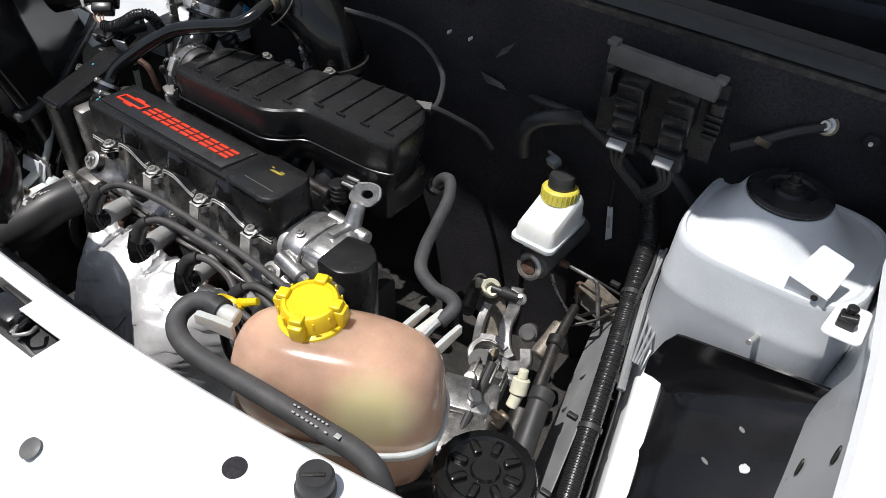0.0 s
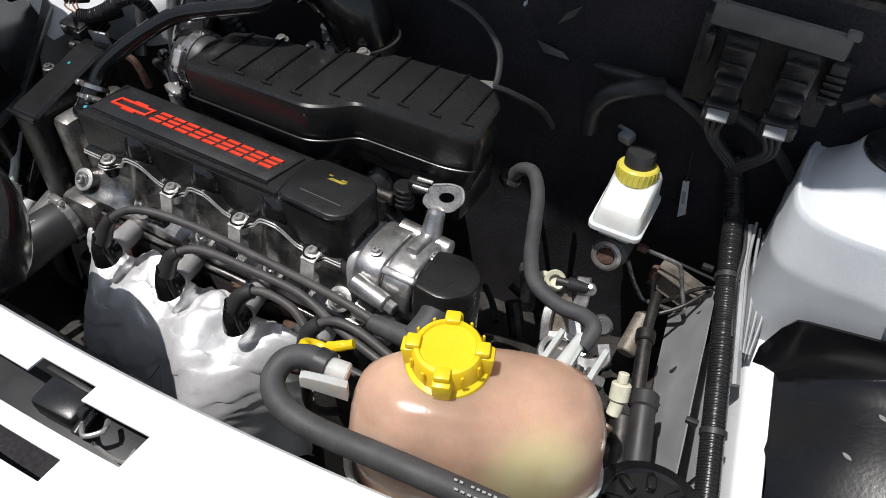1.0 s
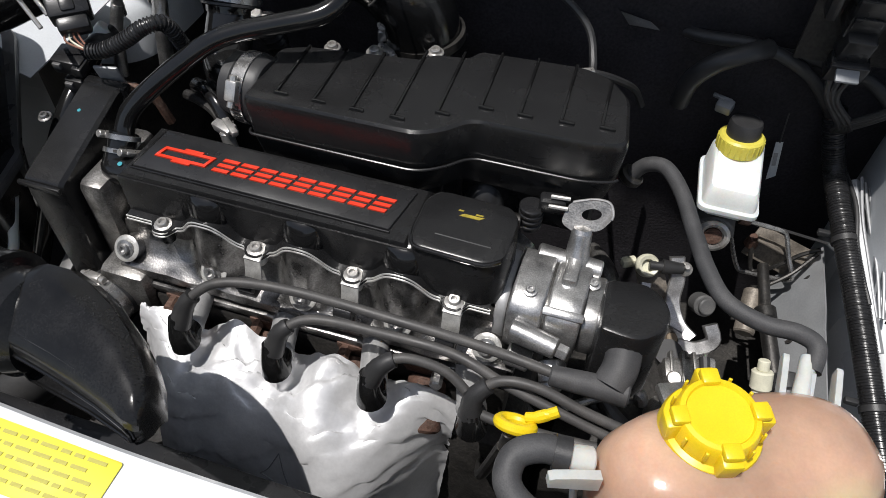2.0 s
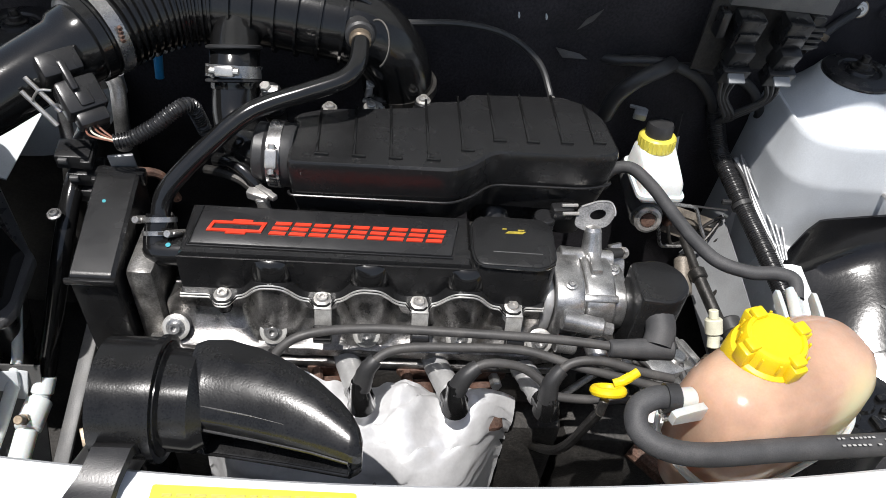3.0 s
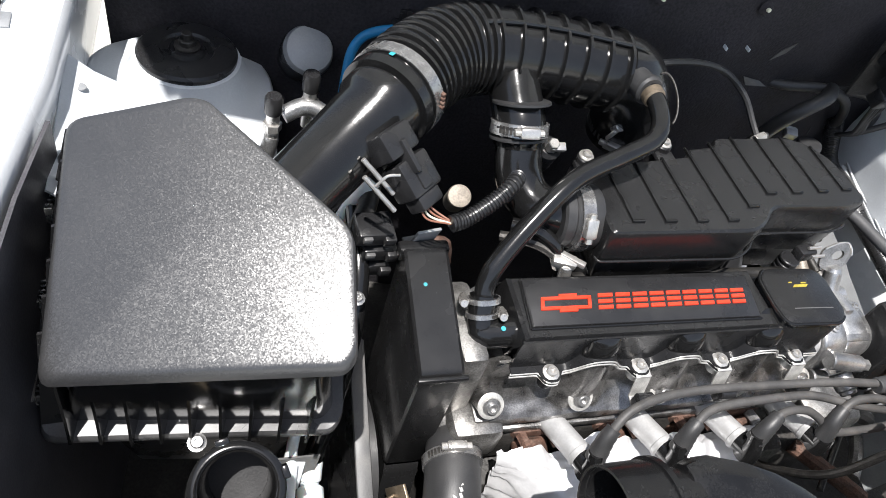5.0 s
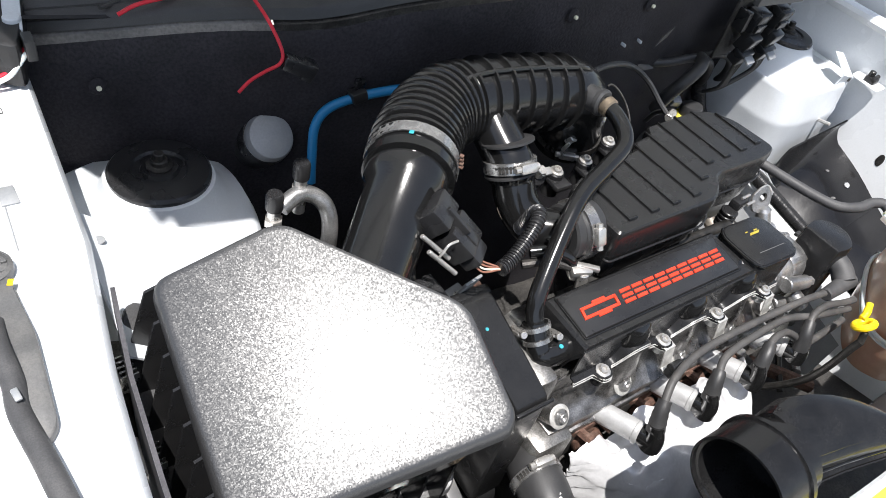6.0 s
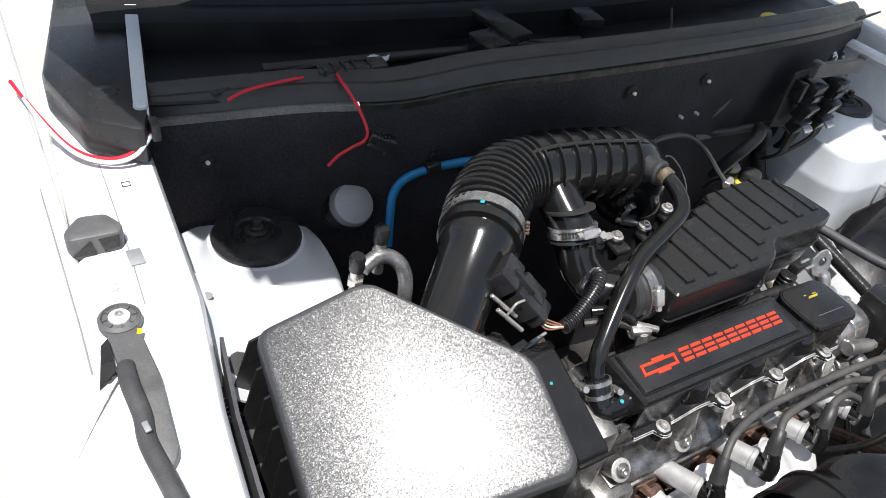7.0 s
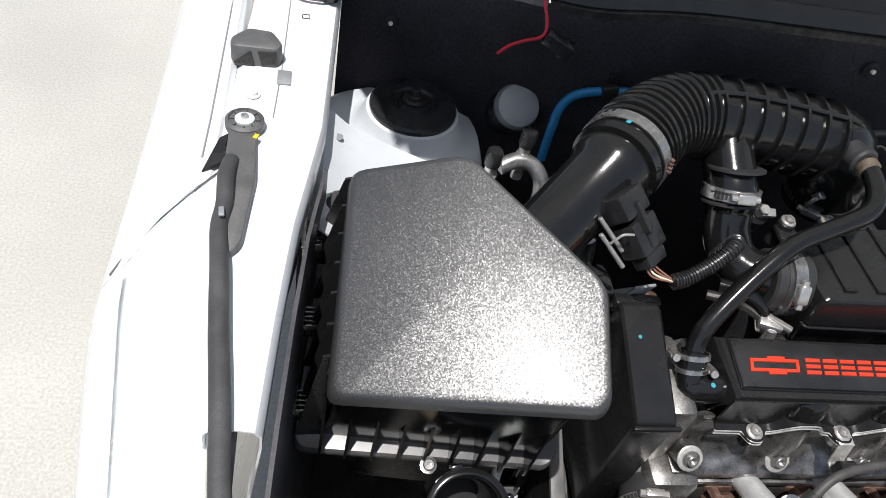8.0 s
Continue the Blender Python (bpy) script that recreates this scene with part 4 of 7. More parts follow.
# breather and injector pipe fittings near the cover's end
stub = thing("pipe_connector", (-0.108, 0.084, 0.80), "small bright quick connector on a black pipe", "connector")
part("body", merged(block((0.022, 0.012, 0.010), pose(-0.106, 0.083, 0.846, 10, 0, -20), 0.002), block((0.006, 0.026, 0.005), pose(-0.100, 0.082, 0.850, 0, 0, 50), 0.001), rod((-0.104, 0.080, 0.845), (-0.098, 0.078, 0.810), 0.006)), STEEL, stub)
part("pipe", tube([(-0.110, 0.087, 0.846), (-0.124, 0.097, 0.850), (-0.142, 0.104, 0.852), (-0.160, 0.112, 0.848)], 0.0048, 10), CARBON, stub)

# big corrugated hose from the filter box
TRUNK = [(-0.262, 0.184, 0.940), (-0.238, 0.211, 0.944), (-0.205, 0.236, 0.947), (-0.165, 0.247, 0.947), (-0.11, 0.247, 0.944), (-0.055, 0.244, 0.938), (-0.022, 0.244, 0.931), (-0.001, 0.247, 0.912), (0.012, 0.252, 0.886), (0.018, 0.256, 0.850)]
hose = thing("intake_hose", (-0.15, 0.24, 0.90), "large glossy black corrugated intake hose", "air hose")
line = spline(TRUNK, 24)
bend, fine, radii, far = [], [], [], 0.0
length = 0.0
for a, b in zip(line, line[1:]):
    d = (b - a).length
    for i in range(4):
        s = length + d * i / 4
        q = a.lerp(b, i / 4)
        if s < 0.115:
            w = s % 0.0088 / 0.0088
            r = 0.0370 + 0.0040 * min(1, max(0, 0.5 + 1.3 * math.sin(2 * math.pi * w)))
        else:
            w = (s - 0.115) % 0.0215 / 0.0215
            r = 0.0365 + (0.0042 if w < 0.14 else 0.0)
        fine.append(q), radii.append(r if s < 0.250 else 0.0375)
    length += d
part("corrugated_trunk", sweep(fine, radii, 36), HOSE_GLOSS, hose)
throttle_clamp = clamp((0.0185, 0.256, 0.862), (0.10, 0.06, -1), 0.0385, hose, 0.009, 250, "dark ring clamp with bright screw", CARBON)
part("clamp_wing", merged(block((0.012, 0.004, 0.014), pose(-0.012, 0.226, 0.872, 20, 0, 30), 0.001), rod((-0.013, 0.228, 0.876), (-0.011, 0.222, 0.886), 0.004, 0.0055)), STEEL, throttle_clamp)
ridge = [p + Vector((0.004, -0.012, 0.0365)) for p in line[60:150:4]]
part("spine", sweep(ridge, 0.0026, 8), GLOSS, hose)
cuff = part("cuff", lathe([(0.036, -0.014), (0.0400, -0.013), (0.0405, -0.004), (0.0385, -0.002), (0.0385, 0.010), (0.0405, 0.011), (0.0405, 0.014)], axis((-0.262, 0.183, 0.940), (-0.238, 0.211, 0.944)), 40), GLOSS, hose)
clamp((-0.2575, 0.1885, 0.9407), (0.024, 0.028, 0.004), 0.0400, hose, 0.0120, -62, "steel band clamp with copper screw", BAND, COPPER)
part("clamp_spring", merged(*[rod((-0.2295 + 0.0003 * k, 0.1625 - 0.0006 * k, 0.961 - 0.0036 * k), (-0.2270 + 0.0003 * k, 0.1600 - 0.0006 * k, 0.9605 - 0.0036 * k), 0.0019, seg=10) for k in range(4)]), RUST, hose, "rust-brown clamp spring")
part("paint_dot", block((0.008, 0.004, 0.0008), pose(-0.268, 0.184, 0.9800, -8, 0, 45), 0.0003), CYAN, hose)
part("side_spigot", merged(rod((-0.028, 0.232, 0.944), (-0.022, 0.196, 0.950), 0.0145, 0.0125), rod((-0.0225, 0.202, 0.949), (-0.0215, 0.194, 0.9505), 0.0142)), RUBBER, hose)
part("retaining_wire", sweep([Vector((-0.006 + 0.012 * math.cos(a), 0.188 + 0.020 * math.sin(a), 0.948 + 0.014 * math.sin(a))) for a in (k * math.pi / 14 - 1.2 for k in range(15))], 0.0011, 8), CARBON, hose)

# downpipe from the trunk to the resonator
neck = thing("resonator_neck", (-0.13, 0.17, 0.86), "black plastic neck pipe with clamped rubber sleeve", "air pipe")
part("upper_sleeve", tube([(-0.143, 0.242, 0.944), (-0.142, 0.214, 0.928), (-0.140, 0.186, 0.912), (-0.139, 0.178, 0.898)], 0.0235, 24), GLOSS, neck)
part("sleeve_collar", merged(*[lathe([(0.0235, 0), (0.0262, 0.001), (0.0262, 0.003), (0.0235, 0.004)], axis((-0.1405, 0.190 - d, 0.919 - 1.5 * d), (-0.139, 0.176 - d, 0.895 - 1.5 * d)), 28) for d in (-0.008, 0.003, 0.009)]), RUBBER, neck)
part("elbow", tube([(-0.139, 0.180, 0.902), (-0.138, 0.160, 0.878), (-0.130, 0.140, 0.866), (-0.112, 0.124, 0.866), (-0.080, 0.116, 0.866)], 0.0215, 24), GLOSS, neck)
clamp((-0.1402, 0.185, 0.9105), (0.002, -0.5, -0.85), 0.0250, neck, 0.011, 95, metal=BAND)
part("bellow_sleeve", lathe([(0.026, 0), (0.0285, 0.002), (0.0285, 0.010), (0.027, 0.012), (0.030, 0.016), (0.030, 0.034), (0.028, 0.037)], axis((-0.112, 0.119, 0.867), (-0.07, 0.116, 0.867)), 30), RUBBER, neck)
clamp((-0.092, 0.1175, 0.867), (1, -0.05, 0), 0.0302, neck, 0.012, 150, metal=BAND)

# breather hose sweeping down to the valve cover
breather = thing("breather_hose", (-0.1, 0.1, 0.84), "glossy black breather hose arching over the neck pipe", "breather hose")
part("hose", tube([(-0.0215, 0.196, 0.9505), (-0.0205, 0.178, 0.9490), (-0.0225, 0.158, 0.9415), (-0.034, 0.144, 0.9345), (-0.065, 0.132, 0.9270), (-0.098, 0.121, 0.9190), (-0.120, 0.110, 0.9110), (-0.146, 0.093, 0.8930), (-0.170, 0.0755, 0.8730), (-0.183, 0.0645, 0.8590), (-0.1875, 0.057, 0.8470), (-0.188, 0.050, 0.838)], 0.0086, 18, 8), GLOSS, breather)
part("pipe_end", merged(rod((-0.0214, 0.194, 0.9505), (-0.0208, 0.184, 0.9500), 0.0104)), BRASS, breather, "bare brass-coloured pipe end")
part("elbow", tube([(-0.188, 0.053, 0.842), (-0.1893, 0.042, 0.829), (-0.1895, 0.0340, 0.8215), (-0.186, 0.0300, 0.8195), (-0.172, 0.0290, 0.8205), (-0.157, 0.029, 0.8215)], [0.0122] * 13 + [0.0130] * 18, 22), GLOSS, breather)
clamp((-0.188, 0.0505, 0.8385), (0.05, -0.65, -0.75), 0.0128, breather, 0.0045, 200, metal=BAND)
clamp((-0.1890, 0.0425, 0.8295), (0.05, -0.65, -0.75), 0.0128, breather, 0.004, 20, "thin bright spring clamp", BAND)
part("paint_dot", lathe([(0.0022, 0), (0.0022, 0.0006)], pose(-0.176, 0.0245, 0.8330, 15), 10), CYAN, breather)

# air flow sensor with its plug and wires, on the filter's outlet pipe
sensor = thing("air_flow_sensor", (-0.26, 0.10, 0.90), "black air flow sensor with plug and orange wires", "sensor")
sm = axis((-0.272, 0.124, 0.936), (-0.238, 0.086, 0.896))
part("sensor_head", merged(block((0.034, 0.030, 0.022), sm @ pose(0, 0, -0.004), 0.003), block((0.006, 0.036, 0.028), sm @ pose(0.0, 0, 0.010), 0.002)), PLASTIC, sensor)
part("plug", merged(block((0.034, 0.024, 0.030), sm @ pose(0.004, 0, 0.026), 0.003), block((0.026, 0.018, 0.014), sm @ pose(0.004, 0, 0.046), 0.003), block((0.012, 0.028, 0.016), sm @ pose(0.004, 0, 0.03), 0.002)), PLASTIC, sensor)
pins = [Vector((-0.296, 0.110, 0.938)), Vector((-0.296, 0.098, 0.932))]
for a in pins:
    part("rail", rod(a, a + Vector((0.026, -0.010, -0.026)), 0.0021, seg=10), STEEL, sensor)
part("retainer_clip", tube([(-0.287, 0.094, 0.926), (-0.284, 0.094, 0.931), (-0.279, 0.095, 0.936), (-0.270, 0.096, 0.936)], 0.0012, 8, 6), STEEL, sensor, "bright wire retainer clip")
part("sensor_screw", lathe([(0.0030, 0), (0.0030, 0.0014), (0.0016, 0.0018), (0, 0.0014)], axis((-0.259, 0.097, 0.9215), (-0.26, 0.09, 0.94)), 14), CARBON, sensor)
for k in range(4):
    o = 0.0028 * (k - 1.5)
    part("wire", tube([sm @ Vector((o, 0, 0.05)), sm @ Vector((o * 1.4, 0.003, 0.060)), Vector((-0.222 + o * 0.4, 0.083, 0.8965))], 0.0009, 6), COPPER if k != 1 else CREAM, sensor)
sleeve = single("wiring_sleeve", ribbed([(-0.224, 0.083, 0.8965), (-0.210, 0.087, 0.8985), (-0.191, 0.094, 0.908), (-0.174, 0.103, 0.919), (-0.164, 0.116, 0.915), (-0.160, 0.130, 0.88)], 0.0058, 0.0030, 0.0013, 14), PLASTIC, "black corrugated wiring sleeve", "wiring")

# filter box: tilted lid over a ribbed tray
def lid_z(x, y):
    return 0.9453 + 0.324 * (x + 0.405) + 0.366 * (y - 0.045) - 0.6 * (x + 0.405) ** 2 - 0.25 * (y - 0.045) ** 2


def flange_z(x, y):
    side = max(0.0, min(1.0, (-0.42 - x) / 0.08))
    return 0.752 + 0.13 * (x + 0.528) + 0.37 * (y - 0.008) + 0.45 * side * max(0.0, y - 0.012)


box = thing("air_filter_box", (-0.41, 0.06, 0.70), "black air filter box with a grained lid", "air filter box")
lid_line = rounded([(-0.503, -0.025), (-0.328, -0.057), (-0.320, -0.050), (-0.3165, 0.018), (-0.3210, 0.028), (-0.404, 0.128), (-0.415, 0.133), (-0.494, 0.137)], [0.010, 0.006, 0.006, 0.010, 0.010, 0.007, 0.007, 0.010], 4)
foot_line = rounded([(-0.508, -0.005), (-0.322, -0.042), (-0.313, -0.034), (-0.311, 0.024), (-0.316, 0.034), (-0.397, 0.144), (-0.408, 0.150), (-0.496, 0.154)], [0.010, 0.006, 0.006, 0.010, 0.010, 0.007, 0.007, 0.010], 4)


def lid_ring(drop, grow, dy=0.0):
    c = Vector((-0.405, 0.045))
    out = []
    for p in lid_line:
        q = p + (p - c).normalized() * grow
        out.append(Vector((q.x, q.y + dy, lid_z(q.x, q.y) - drop)))
    return out


def foot_shift(x):
    """How far the box's front foot stands behind the lid's edge."""
    return 0.016 + 0.013 * max(0.0, min(1.0, (x + 0.508) / 0.19))


def foot_ring(rise, grow):
    c = Vector((-0.405, 0.06))
    out = []
    for p in foot_line:
        q = p + (p - c).normalized() * grow * (1 - 0.5 * max(0.0, min(1.0, (p.x + 0.36) / 0.05)) * (grow > 0))
        q.y += foot_shift(p.x) * max(0.0, min(1.0, (0.05 - p.y) / 0.05))
        out.append(Vector((q.x, q.y, flange_z(q.x, q.y) + rise)))
    return out


def crown_ring(k):
    c = Vector((-0.405, 0.045))
    return [Vector((q.x, q.y, lid_z(q.x, q.y))) for q in (c + (p - c) * k for p in lid_line)]


lid = part("lid", loft([lid_ring(0.0125, -0.013), lid_ring(0.0105, -0.004), lid_ring(0.0085, 0.0008), lid_ring(0.005, 0.0004), lid_ring(0.0022, -0.0006), lid_ring(0.0006, -0.0022), lid_ring(0.0, -0.0045)] + [crown_ring(k) for k in (0.93, 0.8, 0.6, 0.4, 0.2, 0.03)]), LID, box, "grained black lid, bright with sun glare")
part("side_wall", loft([foot_ring(0.004, 0.0), lid_ring(0.040, -0.016), lid_ring(0.012, -0.014), lid_ring(0.011, -0.030)]), GLOSS, lid, "smooth black side wall")
part("flange", loft([foot_ring(-0.006, -0.010), foot_ring(-0.003, 0.018), foot_ring(0.000, 0.020), foot_ring(0.005, 0.020), foot_ring(0.0075, 0.018), foot_ring(0.004, -0.010)], closed=True), FLANGE, lid, "dusty flange round the lid's foot")
part("tray", loft([foot_ring(-0.15, -0.045), foot_ring(-0.012, -0.012), foot_ring(-0.005, 0.012)]), PLASTIC, box)
for k in range(9):
    a = Vector((-0.508, -0.005)).lerp(Vector((-0.322, -0.042)), (k + 0.25) / 9)
    m = Matrix.Translation((a.x, a.y, 0)) @ pose(0, 0, 0, 0, 0, -11)
    o = foot_shift(a.x) - 0.016
    zt, zf = lid_z(a.x, a.y) - 0.011, flange_z(a.x, a.y + 0.010 + o) + 0.003
    fin = loft([[m @ Vector((s, 0.022, zt)), m @ Vector((s, 0.004, zt - 0.004)), m @ Vector((s, 0.001 + o * 0.6, zf + 0.030)), m @ Vector((s, -0.002 + o, zf)), m @ Vector((s, 0.026 + o, zf))] for s in (-0.0011, 0.0011)])
    part("stiffening_fin", fin, GLOSS, lid)
for k in range(7):
    y = 0.010 + 0.022 * k
    x = -0.508 + 0.075 * (y + 0.005)
    zt, zf = lid_z(x, y) - 0.011, flange_z(x - 0.01, y) + 0.003
    part("side_fin", loft([[Vector((x + 0.012, y + s, zt)), Vector((x, y + s, zt - 0.004)), Vector((x - 0.017, y + s, zf)), Vector((x + 0.012, y + s, zf))] for s in (-0.0011, 0.0011)]), PLASTIC, lid)
for y in (0.027, 0.080, 0.131):
    x = -0.5225
    z = flange_z(x, y) + 0.012
    clip = part("spring_clip", merged(*[block((0.016, 0.0018, 0.016), pose(x + 0.003, y + 0.0045 * (k - 2), z), 0.0005) for k in range(5)]), BAND, lid)
    part("clip_wire", rod((x - 0.004, y - 0.014, z + 0.009), (x - 0.003, y + 0.015, z + 0.013), 0.0021, seg=6), STEEL, clip)
for y in (0.042, 0.094):
    part("hinge_rod", rod((-0.524, y, flange_z(-0.524, y) + 0.012), (-0.522, y + 0.026, flange_z(-0.522, y + 0.026) + 0.012), 0.0020, seg=8), CARBON, lid)
pipe_m = axis((-0.370, 0.076, 0.898), (-0.258, 0.187, 0.941))
part("outlet_pipe", lathe([(0.0280, 0.02), (0.0295, 0.05), (0.0312, 0.128), (0.0355, 0.134), (0.0365, 0.150), (0.0365, 0.170)], pipe_m, 36), GLOSS, box, "black outlet pipe")
hex_bolt("lid_screw", (-0.2895, 0.068, 0.8215), (0, -0.2, 1), 0.0042, box, BAND)
hex_bolt("lid_screw", (-0.415, -0.021, 0.770), (0, -0.3, 1), 0.0046, box, BAND)
# inlet collar, open where the snorkel has been pulled off
sock_m = axis((-0.384, -0.020, 0.700), (-0.388, -0.066, 0.782))
collar = part("inlet_collar", lathe([(0.026, 0.0), (0.0305, 0.05), (0.0310, 0.085), (0.0345, 0.087), (0.0345, 0.093), (0.0312, 0.095), (0.0295, 0.095), (0.0275, 0.080), (0.0250, 0.075), (0.0240, 0.02), (0.0235, 0.004)], sock_m, 36), GLOSS, box, "open black inlet collar")
# black disc at the collar's foot paints the deep shade of the bore
part("bore", lathe([(0.0235, 0.004), (0.0235, 0.006), (0.0, 0.006)], sock_m, 32), COWL_BLACK, collar)
for a in (20, 110, 200, 290):
    part("collar_lug", block((0.005, 0.010, 0.012), sock_m @ pose(0, 0, 0, 0, 0, a) @ pose(0.0355, 0, 0.089), 0.001), GLOSS, collar)
part("thread", merged(*[sweep([sock_m @ Vector((0.0283 * math.cos(b), 0.0283 * math.sin(b), 0.086 - 0.006 * k)) for b in (2 * math.pi * j / 30 for j in range(31))], 0.0011, 6) for k in range(2)]), GLOSS, collar)

# snorkel lying over the radiator hose
snorkel = thing("air_snorkel", (-0.09, -0.15, 0.80), "glossy black air snorkel with flared mouth", "air duct")
rings = []
for x, cy, a, low, high in ((-0.161, -0.153, 0.0385, 0.8315, 0.9055), (-0.139, -0.153, 0.0385, 0.8315, 0.9055), (-0.125, -0.153, 0.0380, 0.832, 0.9050), (-0.123, -0.153, 0.0335, 0.834, 0.9010), (-0.106, -0.154, 0.0335, 0.834, 0.9010), (-0.098, -0.155, 0.028, 0.842, 0.8900)):
    rings.append([Vector((x, cy + p, (low + high) / 2 + q)) for p, q in stadium(40, a, (high - low) / 2, 2.1)])
inner = [[Vector((x, -0.153 + p, 0.8685 + q)) for p, q in stadium(40, r, r, 2.0)] for x, r in ((-0.11, 0.030), (-0.160, 0.036))]
part("neck", loft(inner + rings), DUCT, snorkel)
band = part("collar_band", loft([[Vector((x, -0.153 + p, 0.8685 + q)) for p, q in stadium(40, 0.0395 * k, 0.0385 * k, 2)] for x, k in ((-0.165, 0.97), (-0.165, 1.02), (-0.1315, 1.02), (-0.131, 1.07), (-0.1265, 1.07), (-0.126, 0.97))], closed=True), DUCT, snorkel, "round collar with a raised rim")


def duct_ring(x, back, front, top, edge, up, low, deep):
    """The duct's section: a flat sloping lid, a front with a sunk mouth, a rounded back."""
    crest, slope = back - 0.006, [(w, 1 - 0.10 * w - 0.90 * w * w) for w in (0.0, 0.25, 0.5, 0.7, 0.85, 0.95)]
    return [Vector((x, y, z)) for y, z in [(crest + (front - crest) * w, edge + (top - edge) * k) for w, k in slope] + [
        (front + 0.0010, edge), (front, edge - 0.0025),
        (front - 0.0008, up + 0.001), (front + 0.001, up), (front + deep, up - 0.001), (front + deep, low + 0.001), (front + 0.001, low), (front - 0.0010, low - 0.001),
        (front, low - 0.006), (front + 0.006, low - 0.010), (back + 0.004, low - 0.010), (back + 0.011, top - 0.030), (back + 0.009, top - 0.012), (back + 0.003, top - 0.0025)]]


body = part("duct_body", loft([duct_ring(*row) for row in (
    (-0.1115, -0.1390, -0.1730, 0.8940, 0.8780, 0.8680, 0.848, 0.002), (-0.1090, -0.1320, -0.1755, 0.8990, 0.8815, 0.8700, 0.846, 0.002),
    (-0.1015, -0.1300, -0.1775, 0.9015, 0.8825, 0.8725, 0.844, 0.002), (-0.1005, -0.1300, -0.1775, 0.9015, 0.8825, 0.8725, 0.844, 0.036),
    (-0.086, -0.1300, -0.1800, 0.9020, 0.8828, 0.8725, 0.846, 0.038), (-0.066, -0.1360, -0.1840, 0.9020, 0.8828, 0.8730, 0.848, 0.036), (-0.046, -0.1450, -0.1885, 0.9005, 0.8830, 0.8740, 0.851, 0.032),
    (-0.028, -0.1560, -0.1935, 0.8980, 0.8835, 0.8755, 0.8550, 0.027), (-0.012, -0.1690, -0.1985, 0.8945, 0.8840, 0.8765, 0.8595, 0.019), (-0.0045, -0.1770, -0.2010, 0.8920, 0.8838, 0.8768, 0.8620, 0.013),
    (-0.0035, -0.1780, -0.2012, 0.8918, 0.8837, 0.8768, 0.8620, 0.001), (0.0015, -0.1860, -0.2010, 0.8890, 0.8820, 0.8755, 0.8670, 0.001), (0.0040, -0.1920, -0.1995, 0.8840, 0.8800, 0.8745, 0.8690, 0.001))]), DUCT, snorkel, "flat-topped duct with a long open mouth")
part("mouth_lip", sweep([Vector(p) for p in ((-0.1008, -0.1785, 0.8730), (-0.066, -0.1850, 0.8735), (-0.028, -0.1945, 0.8760), (-0.0045, -0.2020, 0.8773), (-0.0032, -0.2022, 0.8700), (-0.0045, -0.2020, 0.8615), (-0.046, -0.1895, 0.8505), (-0.1008, -0.1787, 0.8435), (-0.1008, -0.1785, 0.8730))], 0.0012, 8), GLOSS, body)
part("lid_ridge", sweep([Vector(p) for p in ((-0.102, -0.1700, 0.8872), (-0.066, -0.1770, 0.8874), (-0.041, -0.1830, 0.8873), (-0.020, -0.1895, 0.8874))], 0.0009, 8), GLOSS, body)
strap = [(-0.147, -0.190, 0.858, 0.0135), (-0.147, -0.1955, 0.873, 0.0135), (-0.147, -0.201, 0.8770, 0.0130), (-0.148, -0.210, 0.8765, 0.0128), (-0.151, -0.219, 0.8725, 0.0130), (-0.154, -0.228, 0.8695, 0.0150), (-0.158, -0.256, 0.8685, 0.0165)]
bracket = part("bracket", loft([[Vector((x - w, y, z)), Vector((x + w, y, z)), Vector((x + w * 0.9, y + 0.0035, z + 0.004)), Vector((x - w * 0.9, y + 0.0035, z + 0.004))] for x, y, z, w in strap]), PLASTIC, snorkel, "black bracket bolted to the cross panel")
part("bolt_recess", block((0.023, 0.022, 0.004), pose(-0.157, -0.240, 0.8730, 0, 0, 6), 0.0015), PLASTIC, bracket)
hex_bolt("bracket_bolt", (-0.157, -0.240, 0.8748), (0, 0, 1), 0.0052, bracket, CARBON)
for z in (0.862, 0.866):
    part("fold_line", rod((-0.158, -0.1925 - 0.5 * (z - 0.862), z + 0.002), (-0.137, -0.1925 - 0.5 * (z - 0.862), z + 0.002), 0.0009, seg=8), GLOSS, bracket)


# ---- coolant tank, brake parts and the left side ----
def turned(points, c, deg):
    """Flat points turned about the origin and moved to c."""
    a = radians(deg)
    return [Vector((c[0] + x * math.cos(a) - y * math.sin(a), c[1] + x * math.sin(a) + y * math.cos(a))) for x, y in points]


TC = (0.341, -0.088)
tank = thing("coolant_tank", (TC[0], TC[1], 0.70), "peach translucent coolant expansion tank with yellow cap", "coolant tank")
rings = []
for z, a, b, power, dx in ((0.690, 0.066, 0.040, 2.6, 0.004), (0.700, 0.080, 0.050, 2.8, 0.004), (0.735, 0.090, 0.057, 3.0, 0.004), (0.772, 0.095, 0.061, 3.0, 0.003), (0.800, 0.0955, 0.0615, 3.0, 0.0), (0.822, 0.0935, 0.060, 2.9, 0.0), (0.838, 0.088, 0.0545, 2.7, -0.001), (0.849, 0.078, 0.0455, 2.5, -0.003), (0.855, 0.062, 0.034, 2.3, -0.006), (0.858, 0.040, 0.020, 2.1, -0.010)):
    rings.append([Vector((p.x, p.y, z)) for p in turned([(x + dx, y) for x, y in stadium(56, a * 0.965, b * 0.80, power)], TC, 27)])
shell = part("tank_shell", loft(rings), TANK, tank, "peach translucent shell")
